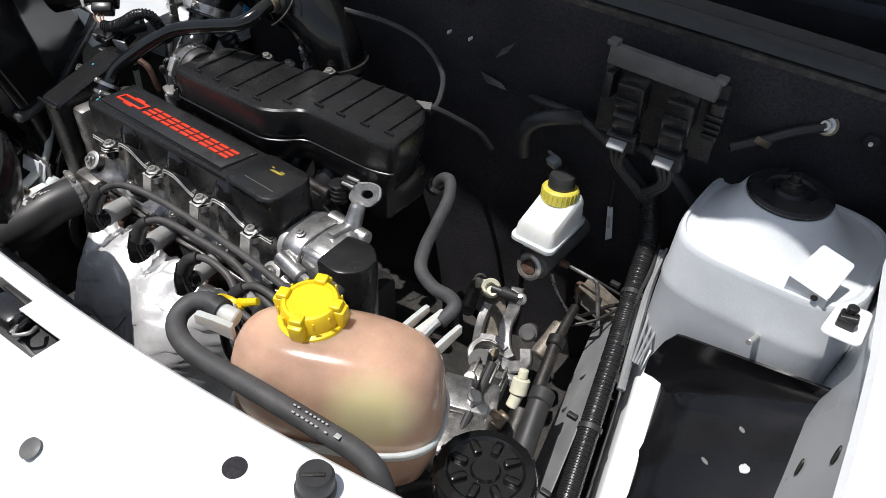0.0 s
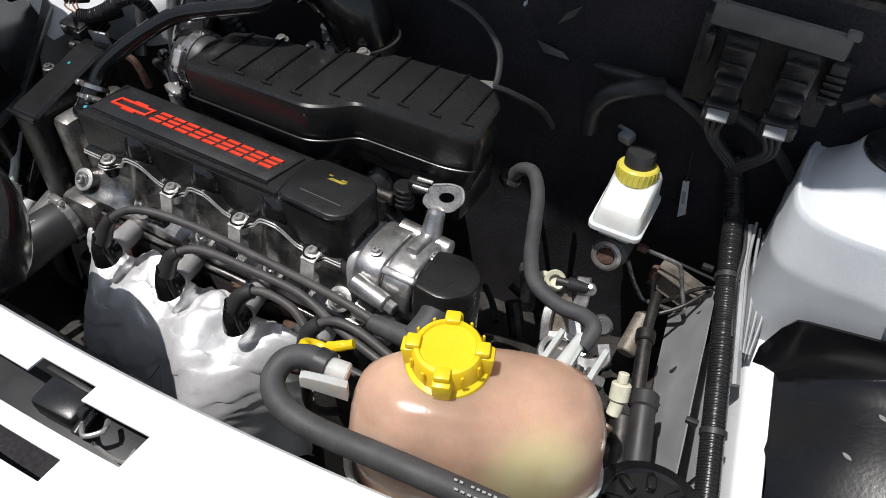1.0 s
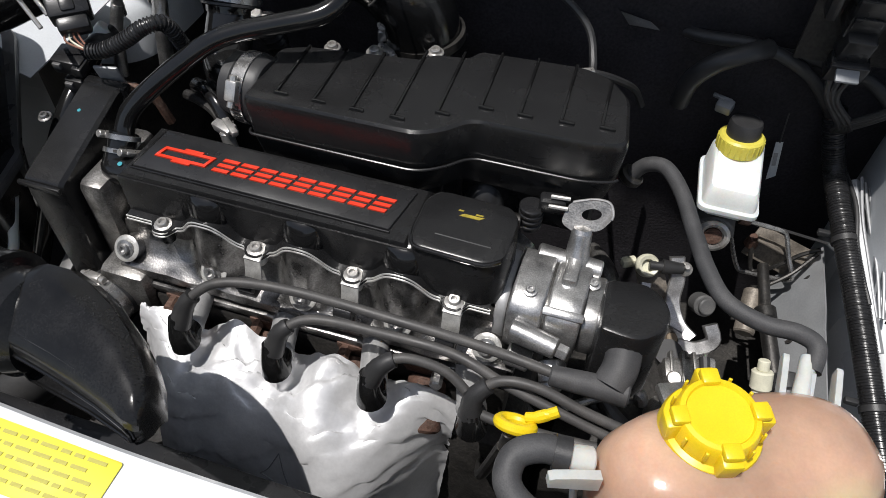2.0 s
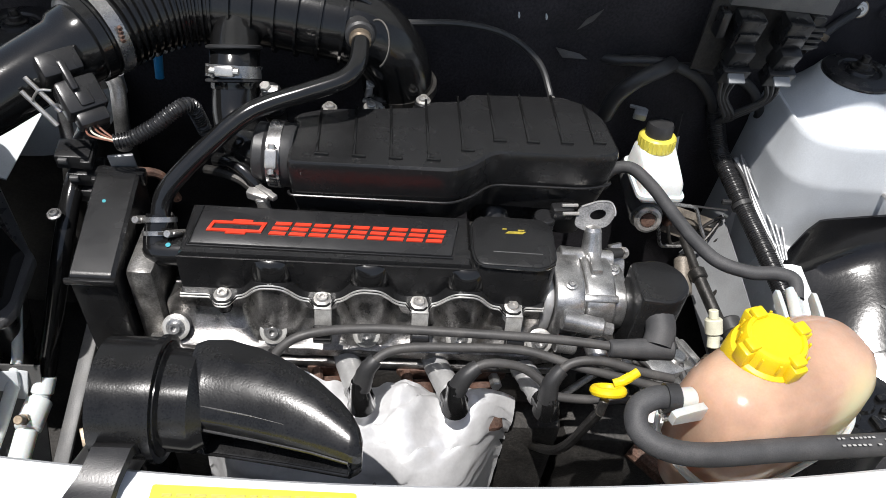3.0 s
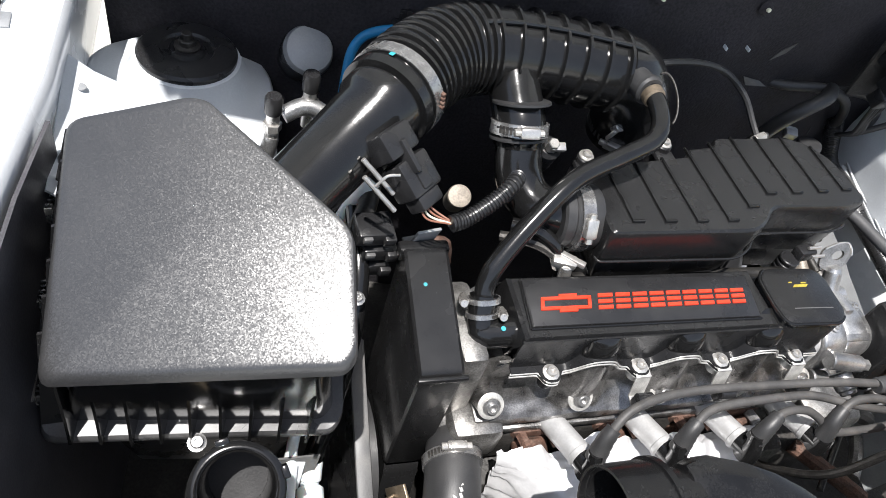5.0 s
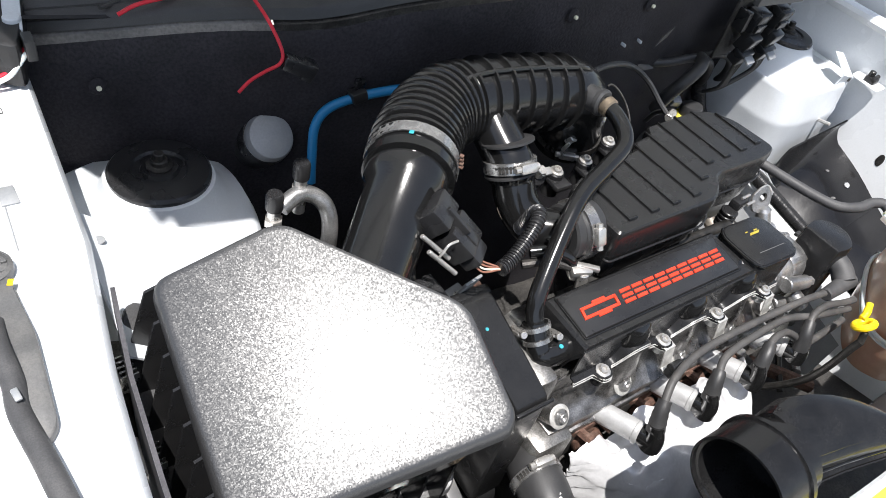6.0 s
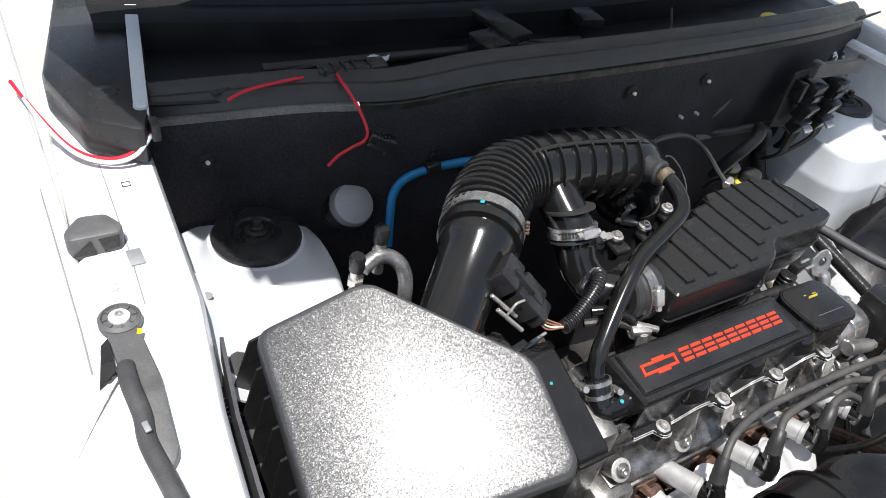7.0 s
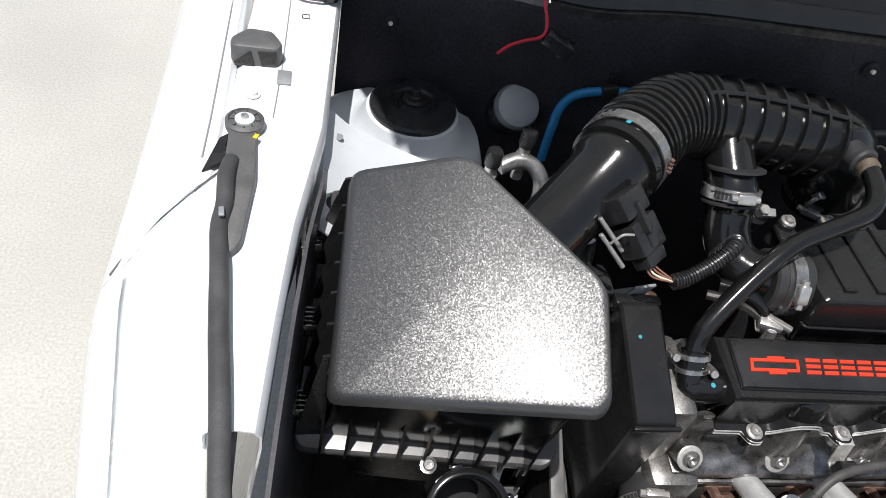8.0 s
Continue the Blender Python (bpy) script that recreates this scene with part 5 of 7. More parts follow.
for z, grow in ((0.7700, 0.0985), (0.7650, 0.0975)):
    line = [Vector((p.x, p.y, z)) for p in turned(stadium(56, grow * 0.965, (grow - 0.034) * 0.81, 3.0), TC, 27)]
    part("seam", sweep(line + line[:1], 0.0026, 8), TANK_FIN, shell, "milky welded seam")
# cap: ribbed skirt with four grip lugs
CAPC = Vector((0.314, -0.086, 0.852))
cap_m = Matrix.Translation(CAPC) @ pose(0, 0, 0, 3, -2, 20)
cap = part("cap", lathe([(0.0300, -0.012), (0.0310, -0.011), (0.0305, 0.004), (0.0290, 0.0085), (0.0255, 0.0100), (0.0245, 0.0235), (0.0228, 0.0262), (0.0200, 0.0268), (0.0190, 0.0250), (0.008, 0.0245), (0, 0.0245)], cap_m, 40), YELLOW, tank, "bright yellow screw cap")
for a in (0, 90, 180, 270):
    part("grip_lug", merged(block((0.010, 0.0130, 0.0190), cap_m @ pose(0, 0, 0, 0, 0, a) @ pose(0.0262, 0, 0.0150, 0, 6), 0.0022), block((0.010, 0.0110, 0.006), cap_m @ pose(0, 0, 0, 0, 0, a) @ pose(0.0235, 0, 0.0262), 0.0015)), YELLOW, cap)
for a in range(12):
    if a % 3:
        part("grip_rib", block((0.0016, 0.0022, 0.010), cap_m @ pose(0, 0, 0, 0, 0, a * 30) @ pose(0.0262, 0, 0.0195), 0.0005), YELLOW, cap)
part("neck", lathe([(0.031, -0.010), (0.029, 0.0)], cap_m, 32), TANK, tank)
# spigots and mounting tongues
part("left_spigot", merged(rod((0.252, -0.118, 0.838), (0.228, -0.124, 0.842), 0.0085), rod((0.236, -0.122, 0.841), (0.231, -0.123, 0.8415), 0.0098)), TANK_FIN, tank)
part("rear_spigot", rod((0.376, -0.030, 0.826), (0.382, 0.008, 0.830), 0.0058), TANK_FIN, tank)


def tongue(a, b, w, h, name="mounting_tongue"):
    a, b = Vector(a), Vector(b)
    side = (b - a).cross(Vector((0, 0, 1))).normalized() * w
    rings = []
    for t, k in ((0, 1.0), (0.5, 0.8), (0.9, 0.5), (1.0, 0.25)):
        p = a.lerp(b, t)
        rings.append([p + side - Vector((0, 0, h)), p + side + Vector((0, 0, h * k)), p - side + Vector((0, 0, h * k)), p - side - Vector((0, 0, h))])
    part(name, loft(rings), TANK_FIN, tank, "milky plastic tongue")


tongue((0.258, -0.128, 0.835), (0.228, -0.141, 0.847), 0.003, 0.008)
tongue((0.363, -0.036, 0.826), (0.366, 0.004, 0.832), 0.002, 0.006)
tongue((0.399, -0.030, 0.822), (0.402, 0.005, 0.829), 0.002, 0.007)
tongue((0.382, -0.030, 0.824), (0.384, -0.006, 0.832), 0.0015, 0.004)


those = thing("coolant_hose", (0.25, -0.15, 0.80), "thick dusty black coolant hose with pale print", "coolant hose")
part("hose", tube([(0.236, -0.121, 0.841), (0.220, -0.122, 0.842), (0.206, -0.130, 0.838), (0.206, -0.146, 0.833), (0.222, -0.158, 0.831), (0.252, -0.162, 0.830), (0.31, -0.156, 0.829), (0.37, -0.149, 0.826), (0.418, -0.143, 0.820), (0.440, -0.146, 0.808), (0.446, -0.150, 0.775), (0.440, -0.150, 0.70)], 0.0090, 18, 8), HOSE_GREY, those, "black coolant hose")
for k, (a, b, o) in enumerate(((0.352, 0.392, 0.0048), (0.354, 0.388, -0.0005))):
    p, q = Vector((a, -0.1508 - o, 0.8385 - 0.3 * abs(o))), Vector((b, -0.1465 - o, 0.8355 - 0.3 * abs(o)))
    way = (q - p) / 9
    for j in range(9):
        if (j * 3 + k) % 7:
            part("print_bar", block(((way * 0.6).length, 0.0017, 0.0005), Matrix.Translation(p + way * (j + 0.5)) @ pose(0, 0, 0, -12, 3, 6), 0.0002), PRINT, those)
part("print_mark", block((0.0050, 0.0050, 0.0005), pose(0.399, -0.1480, 0.8335, -12, 4, 6), 0.0003), PRINT, those)
clamp((0.233, -0.1213, 0.8412), (-1, -0.06, 0.02), 0.0098, those, 0.010, 250, "black band clamp with bright screw", RUBBER)

hose2 = thing("heater_hose", (0.30, 0.10, 0.80), "dusty black heater hose bending down to the tank", "coolant hose")
part("hose", tube([(0.238, 0.178, 0.808), (0.250, 0.178, 0.826), (0.266, 0.170, 0.834), (0.282, 0.146, 0.832), (0.296, 0.108, 0.829), (0.310, 0.070, 0.827), (0.326, 0.044, 0.826), (0.352, 0.030, 0.828), (0.374, 0.026, 0.832), (0.386, 0.016, 0.834), (0.384, -0.002, 0.828)], 0.0066, 18, 8), HOSE_GREY, hose2)
part("end_collar", rod((0.238, 0.178, 0.806), (0.242, 0.178, 0.814), 0.0115), CARBON, hose2)

# brake fluid reservoir on the master cylinder
res = thing("brake_reservoir", (0.34, 0.28, 0.70), "white brake fluid reservoir with yellow-ringed cap", "brake reservoir")
low = rounded([(0.315, 0.236), (0.370, 0.236), (0.369, 0.322), (0.312, 0.313)], 0.009)


def res_ring(z, grow, slope=0.0):
    c = Vector((0.341, 0.275))
    return [Vector((p.x + (p - c).normalized().x * grow, p.y + (p - c).normalized().y * grow, z + slope * (p.y - 0.24))) for p in low]


part("tub", loft([res_ring(0.722, -0.014), res_ring(0.734, -0.008), res_ring(0.738, 0.0), res_ring(0.738, 0.003), res_ring(0.743, 0.003), res_ring(0.744, -0.0015), res_ring(0.758, -0.004, 0.18), res_ring(0.764, -0.008, 0.20), res_ring(0.766, -0.014, 0.20)]), MILK, res, "milky white tub")
rc = axis((0.340, 0.298, 0.772), (0.339, 0.301, 0.80))
rcap = part("ring_cap", lathe([(0.021, 0), (0.0225, 0.001), (0.0225, 0.016), (0.0205, 0.018), (0.014, 0.0185), (0.014, 0.004)], rc, 36), YELLOW_PALE, res, "yellow cap ring")
for k in range(24):
    part("knurl", block((0.0012, 0.0018, 0.012), rc @ pose(0, 0, 0, 0, 0, 15 * k) @ pose(0.0226, 0, 0.009), 0.0004), YELLOW_PALE, rcap)
part("level_switch", lathe([(0.0155, 0.004), (0.0165, 0.012), (0.0165, 0.030), (0.0150, 0.034), (0.006, 0.036), (0, 0.036)], rc, 28), RUBBER, res, "black level switch")
part("switch_plug", merged(block((0.016, 0.013, 0.012), pose(0.316, 0.318, 0.806, 20, 0, -20), 0.002), block((0.020, 0.004, 0.004), pose(0.312, 0.322, 0.812, 20, 0, -20), 0.001)), SILVER_GREY, res)

master = thing("master_cylinder", (0.34, 0.30, 0.66), "dark brake master cylinder with a plated end plug", "master cylinder")
part("barrel", merged(rod((0.341, 0.252, 0.694), (0.345, 0.40, 0.700), 0.021), block((0.034, 0.06, 0.03), pose(0.343, 0.30, 0.712), 0.005)), GREY, master)
part("end_plug", lathe([(0.0165, 0), (0.0175, 0.002), (0.0175, 0.010), (0.014, 0.0125), (0.011, 0.0125), (0.010, 0.009), (0, 0.009)], axis((0.341, 0.254, 0.694), (0.340, 0.236, 0.700)), 28), STEEL, master)
part("plug_centre", lathe([(0.0095, 0), (0.009, 0.002), (0, 0.003)], axis((0.3405, 0.245, 0.697), (0.340, 0.236, 0.700)), 20), RUST, master, "rusty plug centre")
single("brake_booster", lathe([(0.02, 0), (0.06, 0.004), (0.088, 0.016), (0.094, 0.030), (0.097, 0.033), (0.097, 0.040)], axis((0.35, 0.368, 0.695), (0.352, 0.42, 0.70)), 48), GLOSS, "black brake servo drum behind the reservoir", "brake servo")
lines = thing("brake_lines", (0.40, 0.26, 0.62), "thin dark steel brake pipes bent in loops", "brake pipes")
part("pipe", tube([(0.366, 0.278, 0.698), (0.378, 0.280, 0.696), (0.398, 0.282, 0.693), (0.414, 0.283, 0.690), (0.420, 0.281, 0.684), (0.428, 0.273, 0.666), (0.438, 0.262, 0.648), (0.436, 0.262, 0.641), (0.424, 0.267, 0.634), (0.398, 0.278, 0.622), (0.390, 0.281, 0.620), (0.382, 0.277, 0.634), (0.373, 0.270, 0.656), (0.362, 0.266, 0.684)], 0.0026, 8, 5), BAND, lines)
part("pipe", tube([(0.393, 0.295, 0.660), (0.396, 0.286, 0.640), (0.404, 0.278, 0.626), (0.424, 0.276, 0.646), (0.440, 0.280, 0.664), (0.458, 0.284, 0.676)], 0.0024, 8, 6), CARBON, lines)
part("pipe", tube([(0.398, 0.240, 0.640), (0.412, 0.246, 0.640), (0.436, 0.262, 0.652), (0.456, 0.280, 0.672)], 0.0022, 8, 6), CARBON, lines)
part("union", rod((0.366, 0.278, 0.698), (0.378, 0.280, 0.696), 0.005, seg=6), RUST, lines, "rusty union")
part("union", rod((0.393, 0.297, 0.648), (0.393, 0.292, 0.664), 0.008, 0.006, seg=8), RUST, lines, "rusty union")
part("tie", rod((0.408, 0.286, 0.690), (0.458, 0.279, 0.691), 0.0016, seg=6), RUBBER, lines)
part("bracket", merged(block((0.066, 0.003, 0.040), pose(0.424, 0.297, 0.645, -24, 14, -8), 0.001), block((0.060, 0.014, 0.003), pose(0.424, 0.286, 0.660, -14, 14, -8), 0.001)), ZINC_DUSTY, lines, "dusty tan zinc bracket")

# inner side panel beside the gearbox: dull painted sheet with slots
side = part("gusset_panel", sheet(lambda u, v: Vector((0.462 + 0.055 * u - 0.036 * v, 0.29 - 0.33 * u, 0.675 - 0.145 * u - 0.075 * v + 0.003 * noise.noise(Vector((u * 9, v * 9, 4))))), steps(0, 1, 16), steps(0, 1, 8), 0.002), SILVER_GREY, car, "dusty grey inner side panel")
for p in ((0.4555, 0.272, 0.646), (0.4530, 0.215, 0.600), (0.4525, 0.18, 0.571)):
    part("rivet_hole", lathe([(0.006, 0), (0.006, 0.0012)], axis(p, Vector(p) + Vector((-1, 0.1, 0.5))), 14), DARK, side)

# corrugated wiring loom along the chassis rail
loom = thing("wiring_loom", (0.49, 0.15, 0.60), "thick black corrugated wiring loom along the rail", "wiring loom")
LOOM = [(0.425, 0.36, 0.80), (0.438, 0.352, 0.765), (0.449, 0.34, 0.738), (0.459, 0.30, 0.722), (0.485, 0.20, 0.688), (0.510, 0.10, 0.652), (0.535, 0.0, 0.616), (0.557, -0.09, 0.58)]
part("sleeve", ribbed(LOOM, 0.0110, 0.0030, 0.0008, 18), PLASTIC, loom)
for x, y, z in ((0.467, 0.268, 0.710), (0.508, 0.110, 0.655), (0.527, 0.030, 0.626)):
    part("cable_tie", merged(lathe([(0.0120, -0.003), (0.0132, -0.003), (0.0132, 0.003), (0.0120, 0.003)], axis((x, y, z), (x + 0.25, y - 1, z - 0.36)), 24), block((0.012, 0.006, 0.006), pose(x - 0.022, y, z + 0.004), 0.001)), RUBBER, loom)
part("thin_cable", tube([(0.462, 0.345, 0.735), (0.472, 0.30, 0.730), (0.478, 0.25, 0.712), (0.492, 0.20, 0.697)], 0.0022, 8), RUBBER, loom)
single("sealing_strip", tube([(0.470, 0.335, 0.734), (0.480, 0.285, 0.716), (0.496, 0.225, 0.690), (0.512, 0.170, 0.665)], 0.005, 8), SILVER_GREY, "pale grubby sealing strip beside the loom", "sealing strip")

for k in range(4):
    o = 0.006 * k
    single("pale_cable", tube([(0.474 + o, 0.334, 0.742 - o), (0.480 + 1.2 * o, 0.290, 0.724 - 0.4 * o), (0.492 + 1.1 * o, 0.245, 0.704 + 0.001 * (k % 2)), (0.505 + 0.5 * o, 0.200, 0.682)], 0.0017, 8), SILVER_GREY, "thin pale cable beside the wiring loom", "cable", "pale cables")

# relay carrier on the fire wall
relay = thing("relay_carrier", (0.42, 0.31, 0.88), "grey metal relay carrier with black relays and wiring", "relay carrier")
rm = axis((0.368, 0.303, 0.972), (0.480, 0.306, 0.967))
part("top_rail", merged(block((0.010, 0.022, 0.118), rm @ pose(0, 0, 0.057), 0.002), block((0.014, 0.006, 0.012), rm @ pose(0.0, 0.012, 0.0), 0.002), block((0.014, 0.006, 0.012), rm @ pose(0.0, 0.012, 0.114), 0.002)), GREY, relay)
part("back_plate", block((0.13, 0.004, 0.09), pose(0.422, 0.330, 0.915, 0, 0, 7), 0.001), DARK, relay)
for x in (0.398, 0.452):
    r = part("relay_body", merged(block((0.030, 0.026, 0.040), pose(x, 0.310, 0.930, 12, 0, 6), 0.003), block((0.026, 0.022, 0.030), pose(x + 0.001, 0.304, 0.902, 20, 0, 6), 0.003)), PLASTIC, relay)
    part("relay_lid", block((0.024, 0.004, 0.012), pose(x, 0.296, 0.926, 12, 0, 6), 0.001), PLASTIC, r)
    part("contact_tab", block((0.020, 0.012, 0.004), pose(x + 0.002, 0.288, 0.880, 35, 0, 6), 0.001), SILVER_GREY, r)
    part("socket", block((0.034, 0.020, 0.022), pose(x + 0.002, 0.304, 0.880, 20, 0, 6), 0.003), PLASTIC, r)
    for k in range(3):
        part("wire", tube([(x - 0.008 + 0.008 * k, 0.300, 0.872), (x + 0.004 * k, 0.305, 0.845), (0.425 + 0.006 * k, 0.325, 0.805), (0.43, 0.35, 0.78)], 0.003, 8), RUBBER, r)
part("side_clip", block((0.010, 0.02, 0.03), pose(0.370, 0.312, 0.935), 0.002), PLASTIC, relay)
part("side_clip", merged(block((0.016, 0.02, 0.04), pose(0.484, 0.328, 0.925), 0.002), *[block((0.018, 0.004, 0.004), pose(0.484, 0.316, 0.912 + 0.007 * k), 0.001) for k in range(4)]), PLASTIC, relay)
earth = thing("earth_cable", (0.57, 0.40, 0.90), "black earth cable bolted to the fire wall", "cable")
part("cable", tube([(0.574, 0.398, 0.921), (0.550, 0.384, 0.912), (0.525, 0.370, 0.898), (0.500, 0.352, 0.888)], 0.0058, 10), RUBBER, earth)
part("eyelet", lathe([(0.011, 0), (0.011, 0.003)], axis((0.577, 0.403, 0.922), (0.572, 0.38, 0.93)), 18), BRASS, earth)
part("cable_tag", block((0.02, 0.003, 0.008), pose(0.528, 0.364, 0.900, 0, 25, 35), 0.001), BRASS, earth)
hex_bolt("earth_bolt", (0.576, 0.400, 0.923), (-0.2, -0.9, 0.3), 0.006, earth)
for c in ((0.33, 0.342, 0.86, 0.0), (0.40, 0.352, 0.85, 0.3)):
    single("harness", tube([(c[0] - 0.09, c[1] + 0.03, c[2] - 0.005), (c[0] - 0.06, c[1] - 0.004, c[2] + 0.006), (c[0], c[1] - 0.016, c[2] + 0.012), (c[0] + 0.05, c[1] - 0.012, c[2] - 0.01), (c[0] + 0.09, c[1] + 0.01, c[2] - 0.06), (c[0] + 0.10, c[1] + 0.04, c[2] - 0.09)], 0.0062, 12), RUBBER, "black taped wiring harness on the fire wall", "wiring", "fire wall harnesses")
single("vacuum_hose", tube([(0.272, 0.318, 0.80), (0.276, 0.306, 0.836), (0.292, 0.300, 0.862), (0.316, 0.306, 0.874), (0.336, 0.325, 0.872)], 0.0095, 14), RUBBER, "black vacuum hose curving to the servo", "vacuum hose")
fuel = thing("fuel_line", (0.19, 0.27, 0.82), "thin dark fuel pipe looping over the resonator", "fuel pipe")
part("pipe", tube([(0.02, 0.268, 0.930), (0.08, 0.282, 0.926), (0.13, 0.288, 0.914), (0.168, 0.280, 0.890), (0.182, 0.258, 0.868), (0.184, 0.235, 0.858)], 0.0036, 8, 8), RUBBER, fuel)
part("pipe", tube([(0.174, 0.232, 0.866), (0.190, 0.240, 0.866), (0.212, 0.262, 0.848), (0.226, 0.285, 0.826), (0.236, 0.30, 0.80)], 0.0036, 8, 8), RUBBER, fuel)
part("union", rod((0.168, 0.230, 0.867), (0.186, 0.238, 0.867), 0.0055, seg=6), STEEL, fuel)
for (x, z, w, t) in ((0.146, 0.921, 0.0020, 0), (0.177, 0.921, 0.0020, 0)):
    part("wall_stud", block((w * 0.8, 0.008, 0.004), pose(x, wall_y(x) - 0.004, z, 0, t), 0.0004), WHITE_DULL, fire)
for (x, z) in ((-0.452, 0.902), (0.037, 0.972), (0.168, 0.972), (0.62, 0.915)):
    y = wall_y(x) - 0.004
    grom = part("mat_fastener", lathe([(0.0085, 0), (0.007, 0.002), (0.004, 0.003), (0, 0.003)], axis((x, y, z), (x, y - 1, z + 0.1)), 20), PAD, fire)
    part("fastener_pin", rod((x, y - 0.002, z), (x, y - 0.006, z + 0.001), 0.0024, seg=8), CREAM, grom)
part("torn_patch", sheet(lambda u, v: Vector((0.205 + 0.03 * u - 0.01 * v, wall_y(0.21) - 0.006 + 0.004 * u * v, 0.872 + 0.012 * v * (1 - 0.6 * u))), steps(0, 1, 6), steps(0, 1, 3), 0.0012), LEAD, fire, "pale torn edge of the mat")
part("torn_patch", sheet(lambda u, v: Vector((0.215 + 0.016 * u + 0.008 * v, wall_y(0.22) - 0.006, 0.908 + 0.014 * v + 0.012 * u)), steps(0, 1, 6), steps(0, 1, 3), 0.0012), LEAD, fire)

# strut tops: rubber covers with a nut
for sign in (-1, 1):
    c = Vector((-0.422, 0.353, 0.8425) if sign < 0 else (0.575, 0.340, 0.8665))
    r = 0.0475 if sign < 0 else 0.0435
    top = thing("strut_mount", c, "black rubber strut mount cover with centre nut", "strut mount", "strut mounts")
    part("rubber_cover", lathe([(r - 0.0005, -0.002), (r, 0.004), (r - 0.0025, 0.007), (0.026, 0.0085), (0.024, 0.006), (0.018, 0.006), (0.016, 0.010), (0, 0.010)], Matrix.Translation(c), 44), PLASTIC, top)
    hex_bolt("strut_nut", c + Vector((0, 0, 0.010)), (0, 0, 1), 0.008, top, CARBON)
    part("thread_end", rod(c + Vector((0, 0, 0.015)), c + Vector((0, 0, 0.026)), 0.005), CARBON, top)

# gearbox, linkage, steering parts far down on the left
gear = thing("gearbox", (0.33, 0.12, 0.42), "oily aluminium gearbox below the tank", "gearbox")
part("casing", block((0.16, 0.20, 0.16), pose(0.30, 0.10, 0.49), 0.03), DARK, gear)
part("side_cover", block((0.09, 0.10, 0.05), pose(0.36, 0.06, 0.572), 0.015), CAST_DIRTY, gear)
def strap_between(points, w, thick):
    """A cast arm of flat section along a line: half width w, half thickness thick."""
    line = spline(points, 5)
    rings = []
    for k, p in enumerate(line):
        way = (line[min(k + 1, len(line) - 1)] - line[max(k - 1, 0)]).normalized()
        side = way.cross(Vector((0, -0.6, 0.8))).normalized()
        up = side.cross(way)
        rings.append([p + side * w * a + up * thick * b for a, b in ((1, 0.6), (0.8, 1), (-0.8, 1), (-1, 0.6), (-1, -0.6), (-0.8, -1), (0.8, -1), (1, -0.6))])
    return loft(rings)


selector_form = merged(
    lathe([(0.0125, 0), (0.0190, 0.0), (0.0205, 0.002), (0.0205, 0.013), (0.0190, 0.0145), (0.0140, 0.0145), (0.0130, 0.010), (0.0125, 0)], pose(0.335, 0.200, 0.562, 14, 4), 30),
    strap_between([(0.331, 0.258, 0.622), (0.336, 0.246, 0.606), (0.337, 0.232, 0.590), (0.347, 0.216, 0.578), (0.360, 0.206, 0.574)], 0.0070, 0.0045),
    strap_between([(0.350, 0.200, 0.570), (0.366, 0.200, 0.572), (0.378, 0.206, 0.580), (0.372, 0.216, 0.590)], 0.0065, 0.0055),
    strap_between([(0.318, 0.206, 0.572), (0.312, 0.220, 0.588), (0.310, 0.236, 0.602)], 0.0050, 0.0040),
    strap_between([(0.320, 0.212, 0.576), (0.336, 0.216, 0.580), (0.352, 0.212, 0.578)], 0.0035, 0.0060),
    block((0.040, 0.012, 0.014), pose(0.366, 0.192, 0.562, 10, 10, 8), 0.003),
    *[rod((0.356 + 0.007 * k, 0.186, 0.556), (0.356 + 0.007 * k, 0.183, 0.568), 0.003, seg=8) for k in range(4)])
bmesh.ops.transform(selector_form, matrix=pose(0.330, 0.222, 0.585) @ Matrix.Scale(1.25, 4) @ pose(-0.340, -0.222, -0.585), verts=selector_form.verts)
selector = part("selector_bracket", selector_form, CAST, gear, "grey cast selector bracket")
part("lower_casting", merged(block((0.052, 0.034, 0.030), pose(0.352, 0.150, 0.572, 12, 4, 14), 0.006), *[block((0.004, 0.036, 0.034), pose(0.334 + 0.012 * k, 0.150 + 0.003 * k, 0.574, 12, 4, 14), 0.0012) for k in range(4)], rod((0.340, 0.136, 0.580), (0.339, 0.131, 0.592), 0.008)), CAST_DIRTY, gear, "ribbed grey casting")
part("bellows", lathe([(0.012 + 0.0035 * (k % 2), 0.0045 * k) for k in range(8)], pose(0.331, 0.176, 0.556, 18, 0), 24), RUBBER, gear, "black rubber bellows")
part("tan_plate", strap_between([(0.291, 0.252, 0.622), (0.300, 0.242, 0.602), (0.312, 0.230, 0.582), (0.322, 0.222, 0.570)], 0.0160, 0.0020), ZINC_DUSTY, gear, "dusty tan plate")
part("lever_pin", merged(lathe([(0.0075, -0.005), (0.0082, -0.002), (0.0082, 0.003), (0.005, 0.006), (0, 0.007)], axis((0.330, 0.258, 0.624), (0.331, 0.245, 0.636)), 20), rod((0.330, 0.258, 0.624), (0.331, 0.252, 0.635), 0.0032)), STEEL, gear)
part("ring_plug", rod((0.335, 0.200, 0.560), (0.3345, 0.197, 0.574), 0.0085, 0.007), BRASS, gear)
part("switch_can", merged(rod((0.356, 0.248, 0.586), (0.361, 0.230, 0.602), 0.0125), rod((0.361, 0.230, 0.602), (0.363, 0.226, 0.606), 0.0095)), GREY, gear)
